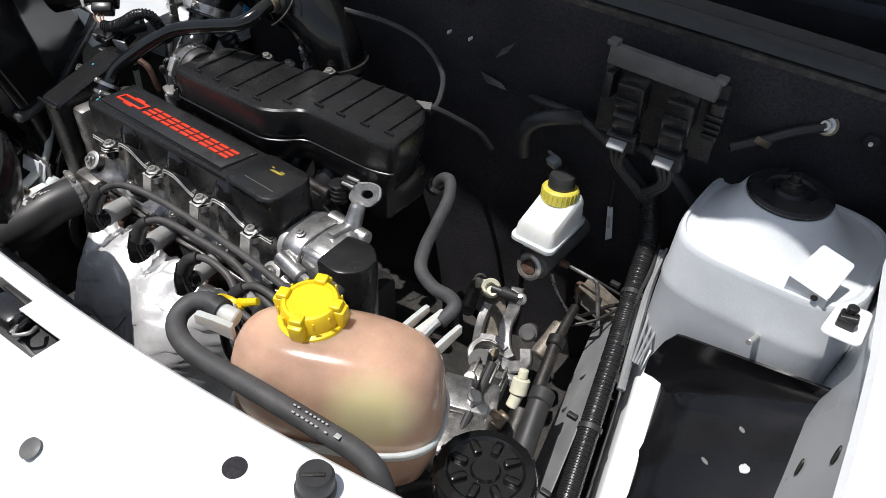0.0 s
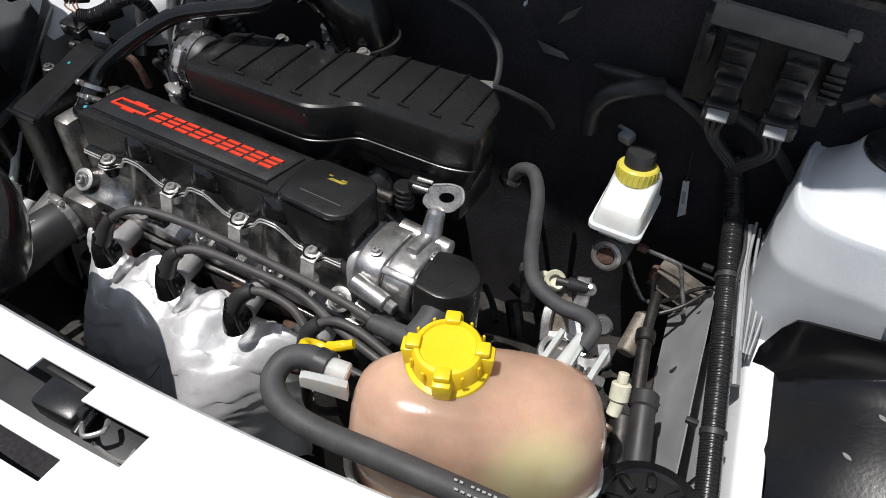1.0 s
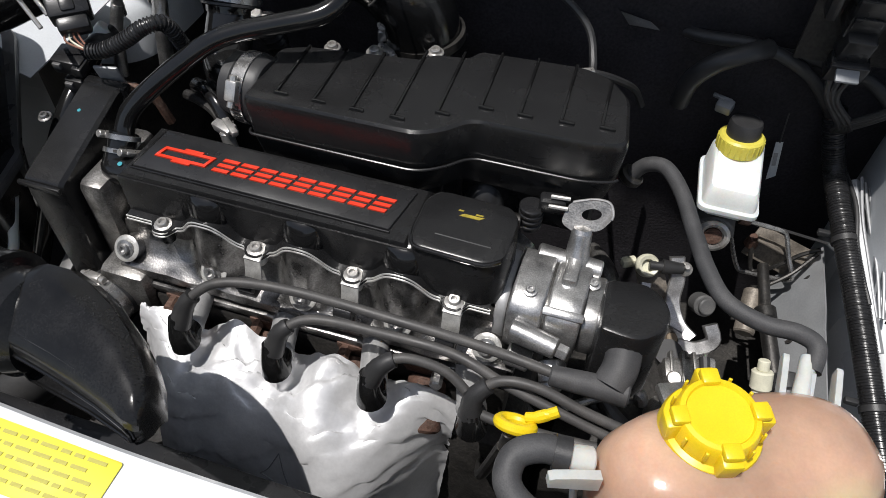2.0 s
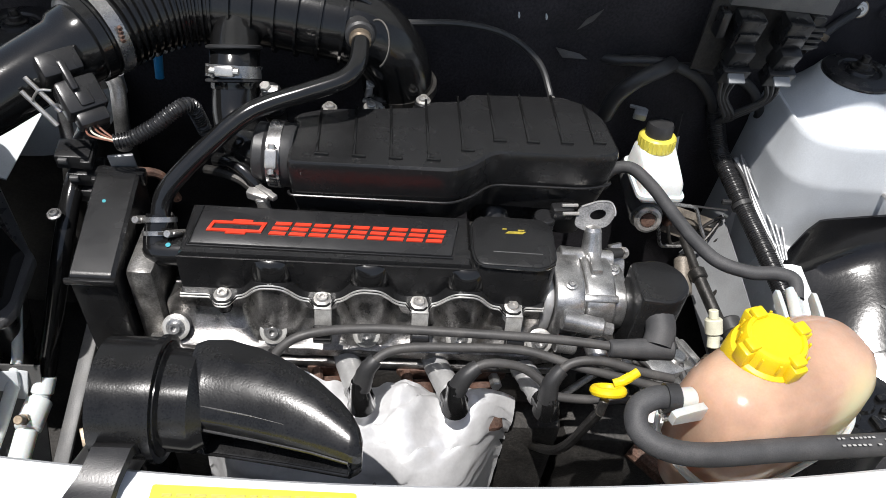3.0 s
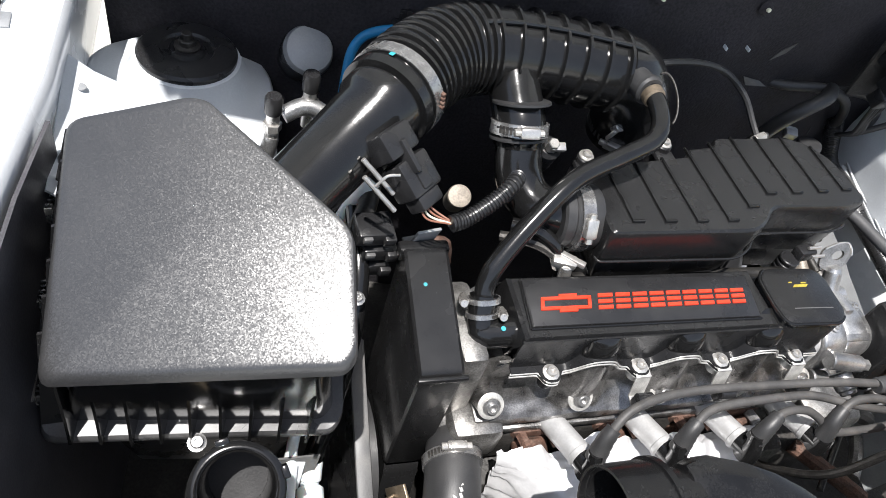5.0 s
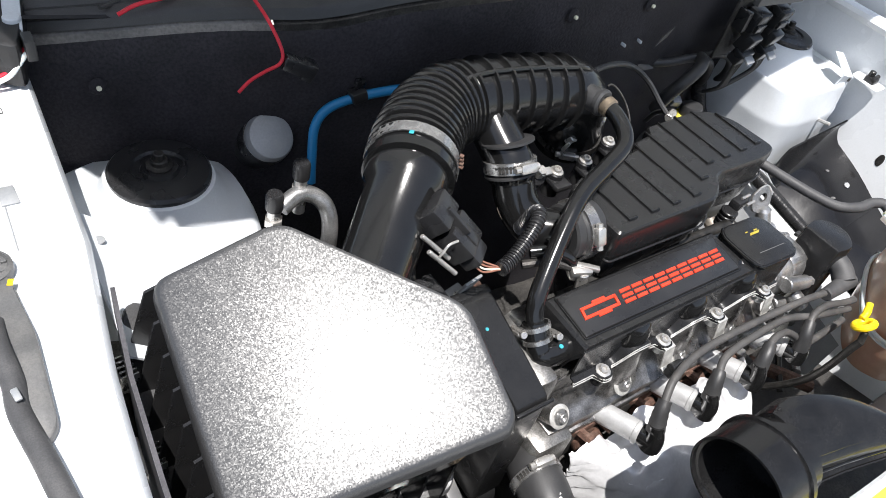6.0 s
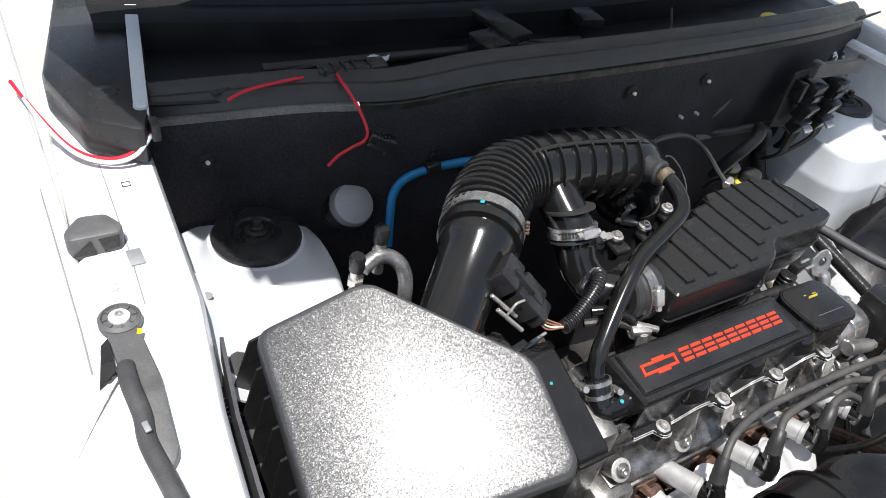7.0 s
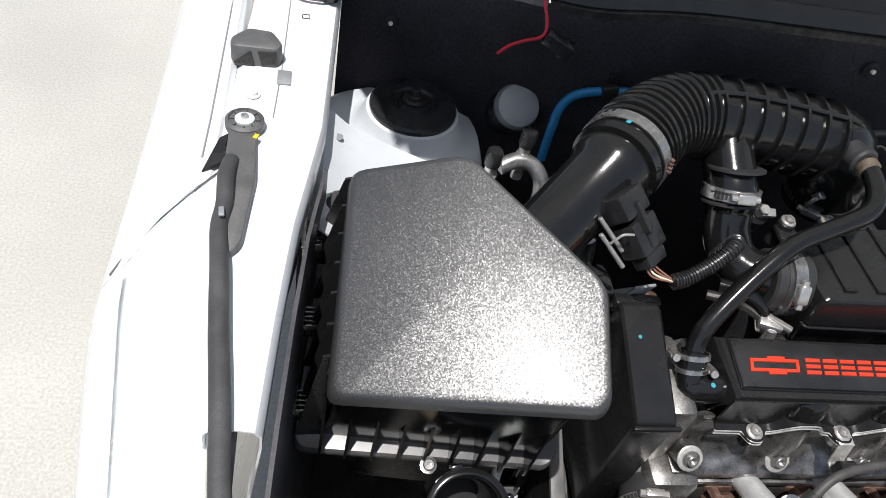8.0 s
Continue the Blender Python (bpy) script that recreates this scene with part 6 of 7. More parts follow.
part("rubber_bush", lathe([(0.018, 0), (0.022, 0.006), (0.018, 0.012), (0.022, 0.018), (0.017, 0.024)], pose(0.340, 0.178, 0.545, 5), 24), RUBBER, gear)
part("lower_bracket", merged(block((0.07, 0.05, 0.012), pose(0.360, 0.100, 0.600, 0, 6, 25), 0.004), block((0.012, 0.05, 0.03), pose(0.390, 0.105, 0.592, 0, 6, 25), 0.004), rod((0.370, 0.098, 0.60), (0.370, 0.096, 0.614), 0.009)), CAST, gear)
ball = thing("linkage_joint", (0.290, 0.250, 0.61), "cream plastic ball joint on a shift rod", "shift linkage")
part("joint_cup", merged(lathe([(0.0060, 0.004), (0.0075, 0.010), (0.0115, 0.012), (0.0135, 0.009), (0.0135, 0.002), (0.0110, -0.006), (0.0060, -0.006)], axis((0.287, 0.251, 0.622), (0.292, 0.238, 0.638)), 24), block((0.018, 0.010, 0.012), pose(0.268, 0.256, 0.616, 0, 0, 30), 0.003)), CREAM, ball)
part("joint_pin", merged(rod((0.290, 0.247, 0.628), (0.306, 0.250, 0.628), 0.0060), rod((0.304, 0.250, 0.628), (0.328, 0.256, 0.626), 0.0085, 0.0065)), RUBBER, ball)
steer = thing("steering_rods", (0.42, 0.15, 0.56), "rusty steering shaft and dark tie rod gaiter", "steering rods")
part("shaft", merged(rod((0.405, 0.262, 0.655), (0.412, 0.205, 0.645), 0.006), rod((0.412, 0.205, 0.645), (0.432, 0.125, 0.622), 0.008), rod((0.411, 0.21, 0.646), (0.414, 0.196, 0.643), 0.011)), CARBON, steer)
part("gaiter", merged(rod((0.438, 0.130, 0.630), (0.462, 0.040, 0.600), 0.013, 0.014), rod((0.436, 0.140, 0.632), (0.440, 0.122, 0.628), 0.015)), RUBBER, steer)
part("tie_rod", merged(rod((0.424, 0.115, 0.612), (0.440, 0.055, 0.592), 0.013), rod((0.441, 0.052, 0.591), (0.446, 0.034, 0.586), 0.010)), CARBON, steer)
part("sleeve", rod((0.402, 0.236, 0.640), (0.398, 0.19, 0.62), 0.011), ZINC_DUSTY, steer)
valve = thing("white_valve", (0.41, 0.12, 0.60), "cream plastic valve with two stubs", "valve")
part("valve_body", merged(rod((0.414, 0.118, 0.630), (0.411, 0.129, 0.646), 0.0105), rod((0.411, 0.129, 0.646), (0.4095, 0.135, 0.655), 0.0058), rod((0.414, 0.118, 0.630), (0.414, 0.107, 0.617), 0.0075)), CREAM, valve)
part("fitting", merged(rod((0.414, 0.100, 0.610), (0.410, 0.085, 0.600), 0.010), block((0.016, 0.012, 0.02), pose(0.405, 0.09, 0.605), 0.003)), BRASS, valve)
# odd hoses and brackets that fill the shade below
rnd = random.Random(11)
for k in range(16):
    a = Vector((rnd.uniform(0.20, 0.44), rnd.uniform(-0.10, 0.24), rnd.uniform(0.50, 0.60)))
    b = a + Vector((rnd.uniform(-0.10, 0.10), rnd.uniform(-0.12, 0.12), rnd.uniform(-0.05, 0.05)))
    single("lower_pipe", tube([a, a.lerp(b, 0.4) + Vector((0, 0, rnd.uniform(0.0, 0.03))), b], rnd.uniform(0.004, 0.011), 10), rnd.choice((RUBBER, CARBON, CARBON, RUST, CAST_DIRTY)), "grimy pipe low in the bay", "pipe", "lower pipes")

# power steering reservoir with its black lobed cap
ps = thing("steering_reservoir", (0.472, -0.050, 0.64), "black power steering reservoir with lobed cap", "fluid reservoir")
pm = Matrix.Translation((0.474, -0.047, 0.715)) @ pose(0, 0, 0, -4, -3)
part("pot", lathe([(0.030, -0.10), (0.040, -0.09), (0.042, -0.01), (0.044, 0.0)], pm, 36), PLASTIC, ps)
pcap = part("lobed_cap", lathe([(0.0455, 0), (0.047, 0.002), (0.047, 0.016), (0.0445, 0.020), (0.036, 0.0215), (0.033, 0.019), (0.014, 0.0185), (0.012, 0.0215), (0, 0.022)], pm, 44), GLOSS, ps)
for k in range(8):
    part("cap_lobe", block((0.016, 0.008, 0.006), pm @ pose(0, 0, 0, 0, 0, 45 * k + 10) @ pose(0.0255, 0, 0.0205), 0.0025), GLOSS, pcap)
for k in range(20):
    part("cap_knurl", block((0.0022, 0.005, 0.013), pm @ pose(0, 0, 0, 0, 0, 18 * k) @ pose(0.0472, 0, 0.009), 0.0008), GLOSS, pcap)

# tower front tab, clip bracket, stud and the flaws on the left wing
tabline = rounded([(0.613, 0.238), (0.651, 0.238), (0.658, 0.276), (0.626, 0.276)], 0.003)
tower_tab = part("tower_tab", loft([[Vector((p.x, p.y, 0.846 + 0.60 * (p.y - 0.238) - 0.25 * (p.x - 0.632) - d)) for p in tabline] for d in (0.0016, 0.0)]), WHITE_DULL, car, "white tab on the tower")
part("tab_foot", sheet(lambda u, v: Vector((0.613 + 0.038 * u, 0.2385 + 0.006 * v, 0.8505 - 0.0095 * u - 0.030 * v)), [0, 0.5, 1], [0, 0.5, 1], 0.0015), WHITE_DULL, tower_tab)
for x, z in ((0.640, 0.826), (0.628, 0.806)):
    part("hole", lathe([(0.0032, 0), (0.0032, 0.0015)], axis((x, 0.2375, z + 0.012), (x, 0.2, z + 0.012)), 12), DARK, tower_tab)
part("tower_stud", rod((0.611, 0.236, 0.768), (0.607, 0.210, 0.776), 0.0032, seg=8), STEEL, car)
clipb = thing("wing_clip", (0.672, 0.215, 0.83), "black plastic clip on a white bracket", "clip")
part("clip_plate", plate(rounded([(0.655, 0.195), (0.690, 0.196), (0.690, 0.250), (0.660, 0.246)], 0.008), 0.8385, 0.8405), WHITE, clipb)
part("clip_body", merged(block((0.016, 0.018, 0.010), pose(0.672, 0.218, 0.845), 0.002), rod((0.672, 0.222, 0.845), (0.672, 0.222, 0.858), 0.005), rod((0.666, 0.214, 0.848), (0.680, 0.214, 0.852), 0.0035)), PLASTIC, clipb)
# first spot paints a reflection on the liner, the two grey ones are smudges
for q, r, stretch, tone in ((Vector((0.656, 0.1426, 0.6845)), 0.0052, 0.9, SILVER_GREY), (Vector((0.6213, 0.1383, 0.6698)), 0.0050, 0.35, GREY), (Vector((0.638, 0.178, 0.6937)), 0.0042, 0.45, GREY)):
    m = axis(q, q + Vector((-0.25, -0.42, 0.9)))
    blot = [m @ Vector((r * k * math.cos(a), stretch * r * k * math.sin(a), -0.001)) for a, k in ((2 * math.pi * j / 18 + 0.6, 1 + 0.35 * noise.noise(Vector((j * 0.9, q.x * 300, 2)))) for j in range(18))]
    single("pale_spot", loft([blot, [p + m.to_3x3() @ Vector((0, 0, 0.0018)) for p in blot]]), tone, "pale spot on the arch liner, painted reflection and smudges", "spot", "splash spots")
for y, z in ((0.107, 0.801), (0.135, 0.735)):
    x = 2 * CX - inner_x(y) + 0.022 - 0.16 * max(0, 0.80 - z) - 0.0015
    part("drain_hole", lathe([(0.0075, 0), (0.0075, 0.0012), (0.006, 0.0016)], Matrix.Translation((x + 0.0002, y, z)) @ pose(0, 0, 0, 0, -90, 0) @ Matrix.Diagonal((1.5, 0.8, 1, 1)), 20), DARK, car)
# paper tag hanging beside the brake reservoir
tag = single("paper_tag", loft([[Vector((x, 0.350 + d, z)) for x, z in ((0.384, 0.752), (0.391, 0.754), (0.399, 0.708), (0.391, 0.700))] for d in (0.0, 0.0006)]), MILK, "small white paper tag hanging beside the brake reservoir", "tag")
part("print_bar", loft([[Vector((x, 0.3494 + d, z)) for x, z in ((0.387, 0.738), (0.391, 0.739), (0.394, 0.722), (0.390, 0.721))] for d in (0.0, 0.0004)]), PRINT, tag)
part("tie", rod((0.388, 0.3503, 0.752), (0.384, 0.352, 0.790), 0.0008, seg=6), RUBBER, tag)


# ---- right wing, headlamp and what hangs on the fire wall ----
# outer front of the fender beside the lamp, the lamp itself and its bracket
part("fender_front", sheet(lambda y, s: Vector((along(FENDER, s)[0] + 0.13 * max(0, 0.03 - y), y, along(FENDER, s)[1] - 0.20 * max(0, 0.05 - y))), steps(-0.30, 0.048, 12), [5 + i / 2 for i in range(13)], 0.0016), WHITE, car)
lamp_thing = thing("headlamp", (-0.62, -0.05, 0.75), "clear headlamp unit with pale reflector", "headlamp")


def lens_at(drop):
    def f(u, v):
        x = -0.590 - 0.064 * u + 0.03 * (1 - v)
        back_y = 0.145 - 1.45 * 0.064 * u
        y = -0.27 + v * (back_y + 0.27)
        return Vector((x, y, 0.9285 - 0.021 * u ** 3 - 0.20 * max(0, 0.05 - y) - drop))
    return f


part("reflector", sheet(lens_at(0.009), steps(0, 1, 10), steps(0, 1, 20), 0.002), REFLECTOR, lamp_thing)
lens = part("lens", sheet(lens_at(0.0), steps(0, 1, 12), steps(0, 1, 24), 0.003), GLASS, lamp_thing, "clear curved lens")
lens.visible_shadow = False
part("lens_edge", sweep([lens_at(-0.0003)(u, 0.992) for u in steps(0, 1, 12)], 0.0008, 8), GREY, lamp_thing, "thin gap line behind the lens")
part("rear_housing", sheet(lambda u, w: lens_at(0.002 + 0.010 * w)(u, 0.997), steps(0, 1, 12), [0, 1], 0.0015), REFLECTOR, lamp_thing)
part("outer_housing", sheet(lambda v, w: lens_at(0.002 + 0.010 * w)(0.995, v), steps(0, 1, 20), [0, 1], 0.0015), REFLECTOR, lamp_thing)
holder = thing("lamp_bracket", (-0.578, 0.13, 0.91), "dusty grey plastic headlamp bracket with round bolt boss", "lamp bracket")
hl = rounded([(-0.590, 0.186), (-0.569, 0.186), (-0.564, 0.130), (-0.568, 0.062), (-0.576, 0.052), (-0.585, 0.085), (-0.589, 0.140)], 0.006)
part("arm", plate(hl, 0.9285, 0.9345, ease=0.002), GREY, holder)
boss = part("bolt_boss", lathe([(0.0155, 0), (0.0155, 0.006), (0.0130, 0.0080), (0.0120, 0.006), (0.0, 0.006)], pose(-0.579, 0.194, 0.9295), 32), GREY, holder)
part("pale_washer", lathe([(0.0078, 0), (0.0078, 0.002), (0.004, 0.003)], pose(-0.579, 0.194, 0.9353), 24), MILK, boss)
hex_bolt("boss_bolt", (-0.579, 0.194, 0.9370), (0, 0, 1), 0.0032, boss, STEEL)
for a in range(0, 360, 45):
    part("boss_rib", block((0.0035, 0.0016, 0.002), pose(-0.579, 0.194, 0.9362) @ pose(0, 0, 0, 0, 0, a) @ pose(0.0105, 0, 0), 0.0004), GREY, boss)
part("yellow_tick", block((0.0035, 0.0055, 0.0006), pose(-0.5685, 0.176, 0.9348, 0, 0, -20), 0.0002), YELLOW, holder)
seal_line = [(-0.584, 0.148, 0.932), (-0.585, 0.128, 0.936), (-0.583, 0.100, 0.934), (-0.584, 0.078, 0.932), (-0.579, 0.04, 0.934), (-0.573, -0.01, 0.934), (-0.566, -0.06, 0.932), (-0.560, -0.11, 0.928), (-0.552, -0.17, 0.915)]
strip = single("lamp_seal", tube(seal_line, 0.0066, 14, 8), HOSE_GREY, "dusty dark rubber lamp seal strip", "seal strip")
part("worn_patch", block((0.004, 0.009, 0.002), pose(-0.583, 0.085, 0.9415, 0, 0, 8), 0.0008), SILVER_GREY, strip)
part("strip_foot", sheet(lambda u, v: Vector((-0.562 + 0.004 * u + 0.03 * max(0, -0.10 - (0.13 - 0.30 * v)), 0.13 - 0.30 * v, 0.924 - 0.016 * u - 0.12 * max(0, v - 0.68))), steps(0, 1, 3), steps(0, 1, 12), 0.002), GREY, strip)

stop = thing("bonnet_stop", (-0.578, 0.30, 0.925), "grey rubber bonnet stop with two triangular hollows", "bonnet stop")
line = rounded([(-0.600, 0.281), (-0.559, 0.281), (-0.556, 0.292), (-0.566, 0.310), (-0.588, 0.312), (-0.602, 0.294)], 0.005)
part("rubber_block", plate(line, 0.925, 0.946, ease=0.003), GREY, stop)
part("hollow", loft([[Vector((x, 0.2805 - d, z)) for x, z in ((-0.598, 0.929), (-0.580, 0.928), (-0.583, 0.942))] for d in (-0.002, 0.0008)]), DARK, stop)
part("hollow", loft([[Vector((x, 0.2805 - d, z)) for x, z in ((-0.577, 0.942), (-0.561, 0.943), (-0.562, 0.931), (-0.574, 0.929))] for d in (-0.002, 0.0008)]), DARK, stop)
sq = [(-0.5430, 0.3670), (-0.5360, 0.3670), (-0.5360, 0.3740), (-0.5430, 0.3740), (-0.5430, 0.3670)]
part("stamped_square", sweep([Vector((x, y, 0.9272)) for x, y in sq], 0.0005, 6), DARK, car)
# thin grey plate standing in for a small shadow beside the bonnet stop
part("wing_tab", block((0.012, 0.020, 0.0014), pose(-0.553, 0.266, 0.9282, 0, 0, 2), 0.0005), SILVER_GREY, car)
part("dark_gap", plate([Vector(p) for p in ((-0.604, 0.134), (-0.591, 0.146), (-0.590, 0.180), (-0.596, 0.174))], 0.926, 0.9322, ease=0.0004), PLASTIC, car)
part("panel_seam", sweep([Vector((x, y, 0.9274)) for x, y in ((-0.556, 0.42), (-0.556, 0.28), (-0.558, 0.21))], 0.0006, 6), SILVER_GREY, car)
hex_bolt("wing_bolt", (-0.577, 0.238, 0.9275), (0, 0, 1), 0.004, car, WHITE)
part("gutter_line", sweep([Vector((-0.606 - 0.02 * max(0, y - 0.2), y, 0.9312)) for y in steps(0.15, 0.70, 12)], 0.0008, 6), SILVER_GREY, car)
# shelf between the right rail and its tower
shelf = part("wing_shelf", sheet(lambda u, v: Vector((-0.514 + 0.155 * u, 0.128 + 0.145 * v, 0.896 - 0.075 * u ** 0.7 - 0.012 * (1 - v))), steps(0, 1, 8), steps(0, 1, 6), 0.002), WHITE_DULL, car, "pale shelf beside the tower")
part("hole", lathe([(0.0045, 0), (0.0045, 0.0012)], pose(-0.502, 0.245, 0.8830), 14), SILVER_GREY, shelf)
# corner cover, hinge arm and wires at the base of the windscreen
corner = single("corner_cover", plate(rounded([(-0.562, 0.428), (-0.512, 0.392), (-0.498, 0.440), (-0.455, 0.70), (-0.545, 0.72), (-0.585, 0.52)], 0.010), 0.930, 0.968, ease=0.006), PLASTIC, "black plastic corner cover below the windscreen", "corner cover")
part("cover_boss", merged(lathe([(0.014, 0), (0.012, 0.003), (0.005, 0.003), (0, 0.005)], pose(-0.535, 0.47, 0.9675), 20)), PLASTIC, corner)
part("bonnet_hinge", merged(block((0.014, 0.29, 0.004), pose(-0.486, 0.565, 0.975, 4, 0, -9.5), 0.001), rod((-0.508, 0.435, 0.962), (-0.508, 0.435, 0.972), 0.007)), WHITE_DULL, car, "white bonnet hinge arm")
for k, (m, o, lab) in enumerate(((RED_WIRE, 0.0, "red cable drooping over the wing edge"), (MILK, 0.006, "white cable drooping over the wing edge"))):
    single("wing_cable", tube([(-0.612, 0.535 + o, 0.955), (-0.594, 0.472 - o, 0.946), (-0.574, 0.424 - o, 0.938), (-0.548, 0.404 - o, 0.935), (-0.524, 0.402 - o, 0.940), (-0.506, 0.406 - o, 0.958)], 0.0021, 10, 8), m, lab, "cable", "wing cables")
part("cable_clip", block((0.008, 0.018, 0.018), pose(-0.503, 0.402, 0.962), 0.001), RUBBER, corner)

loose = thing("loose_connector", (-0.31, 0.345, 0.95), "red cable with loose black connector over the lip", "cable")
part("red_cable", tube([(-0.312, 0.418, 0.990), (-0.317, 0.388, 0.994), (-0.314, 0.362, 0.986), (-0.308, 0.344, 0.966), (-0.311, 0.339, 0.955), (-0.326, 0.337, 0.950), (-0.340, 0.338, 0.942), (-0.350, 0.340, 0.930)], 0.0017, 10, 8), RED_WIRE, loose)
part("plug", merged(block((0.030, 0.014, 0.014), pose(-0.294, 0.338, 0.950, 0, 25, -12), 0.002), block((0.012, 0.018, 0.018), pose(-0.283, 0.338, 0.944, 0, 25, -12), 0.002)), PLASTIC, loose)
shelf_plug = thing("cowl_connector", (-0.30, 0.42, 0.975), "grey connector block with red cable in the cowl", "connector")
part("block", merged(block((0.060, 0.016, 0.016), pose(-0.300, 0.424, 0.986, 0, 0, -3), 0.003), block((0.022, 0.022, 0.020), pose(-0.262, 0.424, 0.986, 0, 0, -3), 0.003), *[block((0.003, 0.018, 0.018), pose(-0.325 + 0.012 * k, 0.424, 0.987), 0.0008) for k in range(4)]), PLASTIC, shelf_plug)
part("red_cable", tube([(-0.330, 0.424, 0.986), (-0.37, 0.420, 0.986), (-0.41, 0.414, 0.984), (-0.43, 0.41, 0.978)], 0.0019, 8), RED_WIRE, shelf_plug)
part("black_cable", tube([(-0.25, 0.44, 0.975), (-0.30, 0.47, 0.972), (-0.38, 0.46, 0.97), (-0.44, 0.43, 0.975)], 0.0022, 8), RUBBER, shelf_plug)
single("wiper_cable", tube([(-0.02, 0.50, 0.965), (0.06, 0.47, 0.958), (0.15, 0.455, 0.955), (0.24, 0.47, 0.960), (0.29, 0.52, 0.975)], 0.0022, 8), CARBON, "thin cable sagging across the cowl", "cable")
wiper = thing("wiper_linkage", (0.0, 0.5, 0.95), "black wiper linkage and bracket in the cowl", "wiper linkage")
part("rod", rod((-0.36, 0.515, 0.950), (0.10, 0.502, 0.950), 0.006), RUBBER, wiper)
part("bracket", merged(block((0.05, 0.05, 0.02), pose(-0.06, 0.49, 0.965, 0, 0, 12), 0.004), block((0.035, 0.09, 0.012), pose(-0.03, 0.52, 0.975, 0, 0, 10), 0.003)), PLASTIC, wiper)
part("bracket", block((0.035, 0.045, 0.016), pose(0.12, 0.52, 0.972, 0, 0, -8), 0.003), PLASTIC, wiper)
single("yellow_cap", lathe([(0.028, 0), (0.028, 0.010), (0.024, 0.013), (0, 0.014)], pose(0.500, 0.478, 0.945, 12, 0, 0), 30), YELLOW_PALE, "yellow washer filler cap in the cowl", "filler cap")
single("white_scrap", sheet(lambda u, v: Vector((-0.25 + 0.034 * u + 0.008 * v, 0.478 + 0.012 * v + 0.004 * u, 0.9640 + 0.003 * math.sin(6 * u))), steps(0, 1, 6), steps(0, 1, 3), 0.0012), WHITE_DULL, "crumpled pale scrap lying in the cowl", "scrap")

# pipe runs on the fire wall behind the filter box
blue = thing("blue_pipe", (-0.25, 0.35, 0.85), "blue plastic vacuum pipe with black clip", "pipe")
part("pipe", tube([(-0.268, 0.338, 0.80), (-0.266, 0.345, 0.835), (-0.262, 0.352, 0.862), (-0.250, 0.354, 0.880), (-0.226, 0.352, 0.890), (-0.190, 0.346, 0.897), (-0.15, 0.340, 0.900)], 0.0052, 12, 8), BLUE, blue)
part("clip", merged(block((0.018, 0.016, 0.014), pose(-0.216, 0.350, 0.8955, 0, -15), 0.003), block((0.012, 0.006, 0.012), pose(-0.214, 0.352, 0.908), 0.002)), PLASTIC, blue)
wall_plug = thing("wall_cap", (-0.303, 0.372, 0.845), "pale domed cap on a dark collar on the fire wall", "cap")
cap_axis = axis((-0.3035, 0.378, 0.838), (-0.300, 0.335, 0.885))
part("dome", lathe([(0.0255, 0.004), (0.0262, 0.007), (0.0255, 0.012), (0.0235, 0.016), (0.015, 0.0185), (0, 0.0195)], cap_axis, 36), SILVER_GREY, wall_plug, "pale grey dome")
part("collar", lathe([(0.0270, -0.030), (0.0275, 0.000), (0.0265, 0.004), (0.0245, 0.005)], cap_axis, 36), PLASTIC, wall_plug, "dark collar")
ac = thing("aircon_pipes", (-0.33, 0.27, 0.75), "bright aluminium air conditioning pipes with capped valves", "air conditioning pipes")
part("pipe", tube([(-0.336, 0.270, 0.842), (-0.318, 0.276, 0.848), (-0.302, 0.274, 0.846), (-0.290, 0.266, 0.834), (-0.288, 0.256, 0.812), (-0.292, 0.250, 0.76)], 0.0085, 14, 8), CAST, ac)
for x, y, z in ((-0.346, 0.264, 0.836), (-0.311, 0.282, 0.850)):
    v = part("valve_stem", rod((x, y, z - 0.03), (x, y, z + 0.016), 0.0065), STEEL, ac)
    part("valve_cap", lathe([(0.0080, 0), (0.0085, 0.002), (0.0085, 0.016), (0.007, 0.019), (0, 0.019)], pose(x, y, z + 0.014), 20), PLASTIC, v, "black valve cap")
    part("flare_nut", lathe([(0.009, 0), (0.009, 0.008)], pose(x, y, z - 0.006), 6), STEEL, v)
part("lower_pipe", tube([(-0.346, 0.264, 0.82), (-0.352, 0.255, 0.79), (-0.352, 0.24, 0.74)], 0.0075, 12), CAST, ac)

# narrow side between filter box and engine
bare = thing("heater_pipe", (-0.29, 0.15, 0.70), "bare aluminium pipe behind the filter box", "pipe")
part("pipe", tube([(-0.270, 0.158, 0.868), (-0.279, 0.152, 0.858), (-0.290, 0.150, 0.838), (-0.297, 0.150, 0.810), (-0.303, 0.150, 0.770), (-0.306, 0.150, 0.700)], 0.0072, 14, 8), MILK, bare)
part("band", rod((-0.2995, 0.150, 0.796), (-0.3005, 0.150, 0.786), 0.0080), RUBBER, bare)
single("side_pipe", tube([(-0.268, 0.165, 0.858), (-0.276, 0.140, 0.856), (-0.286, 0.122, 0.842), (-0.291, 0.115, 0.800), (-0.294, 0.112, 0.74)], 0.0085, 14, 8), CARBON, "dark metal pipe beside the filter box", "pipe")
acl = thing("aircon_hose", (-0.29, 0.0, 0.70), "black hose ending in a pale crimped fitting", "hose")
part("hose", tube([(-0.284, 0.150, 0.845), (-0.2835, 0.120, 0.832), (-0.2850, 0.088, 0.8137), (-0.2915, 0.056, 0.777), (-0.3040, 0.026, 0.718), (-0.3190, 0.001, 0.662)], 0.0092, 14, 8), GLOSS, acl)
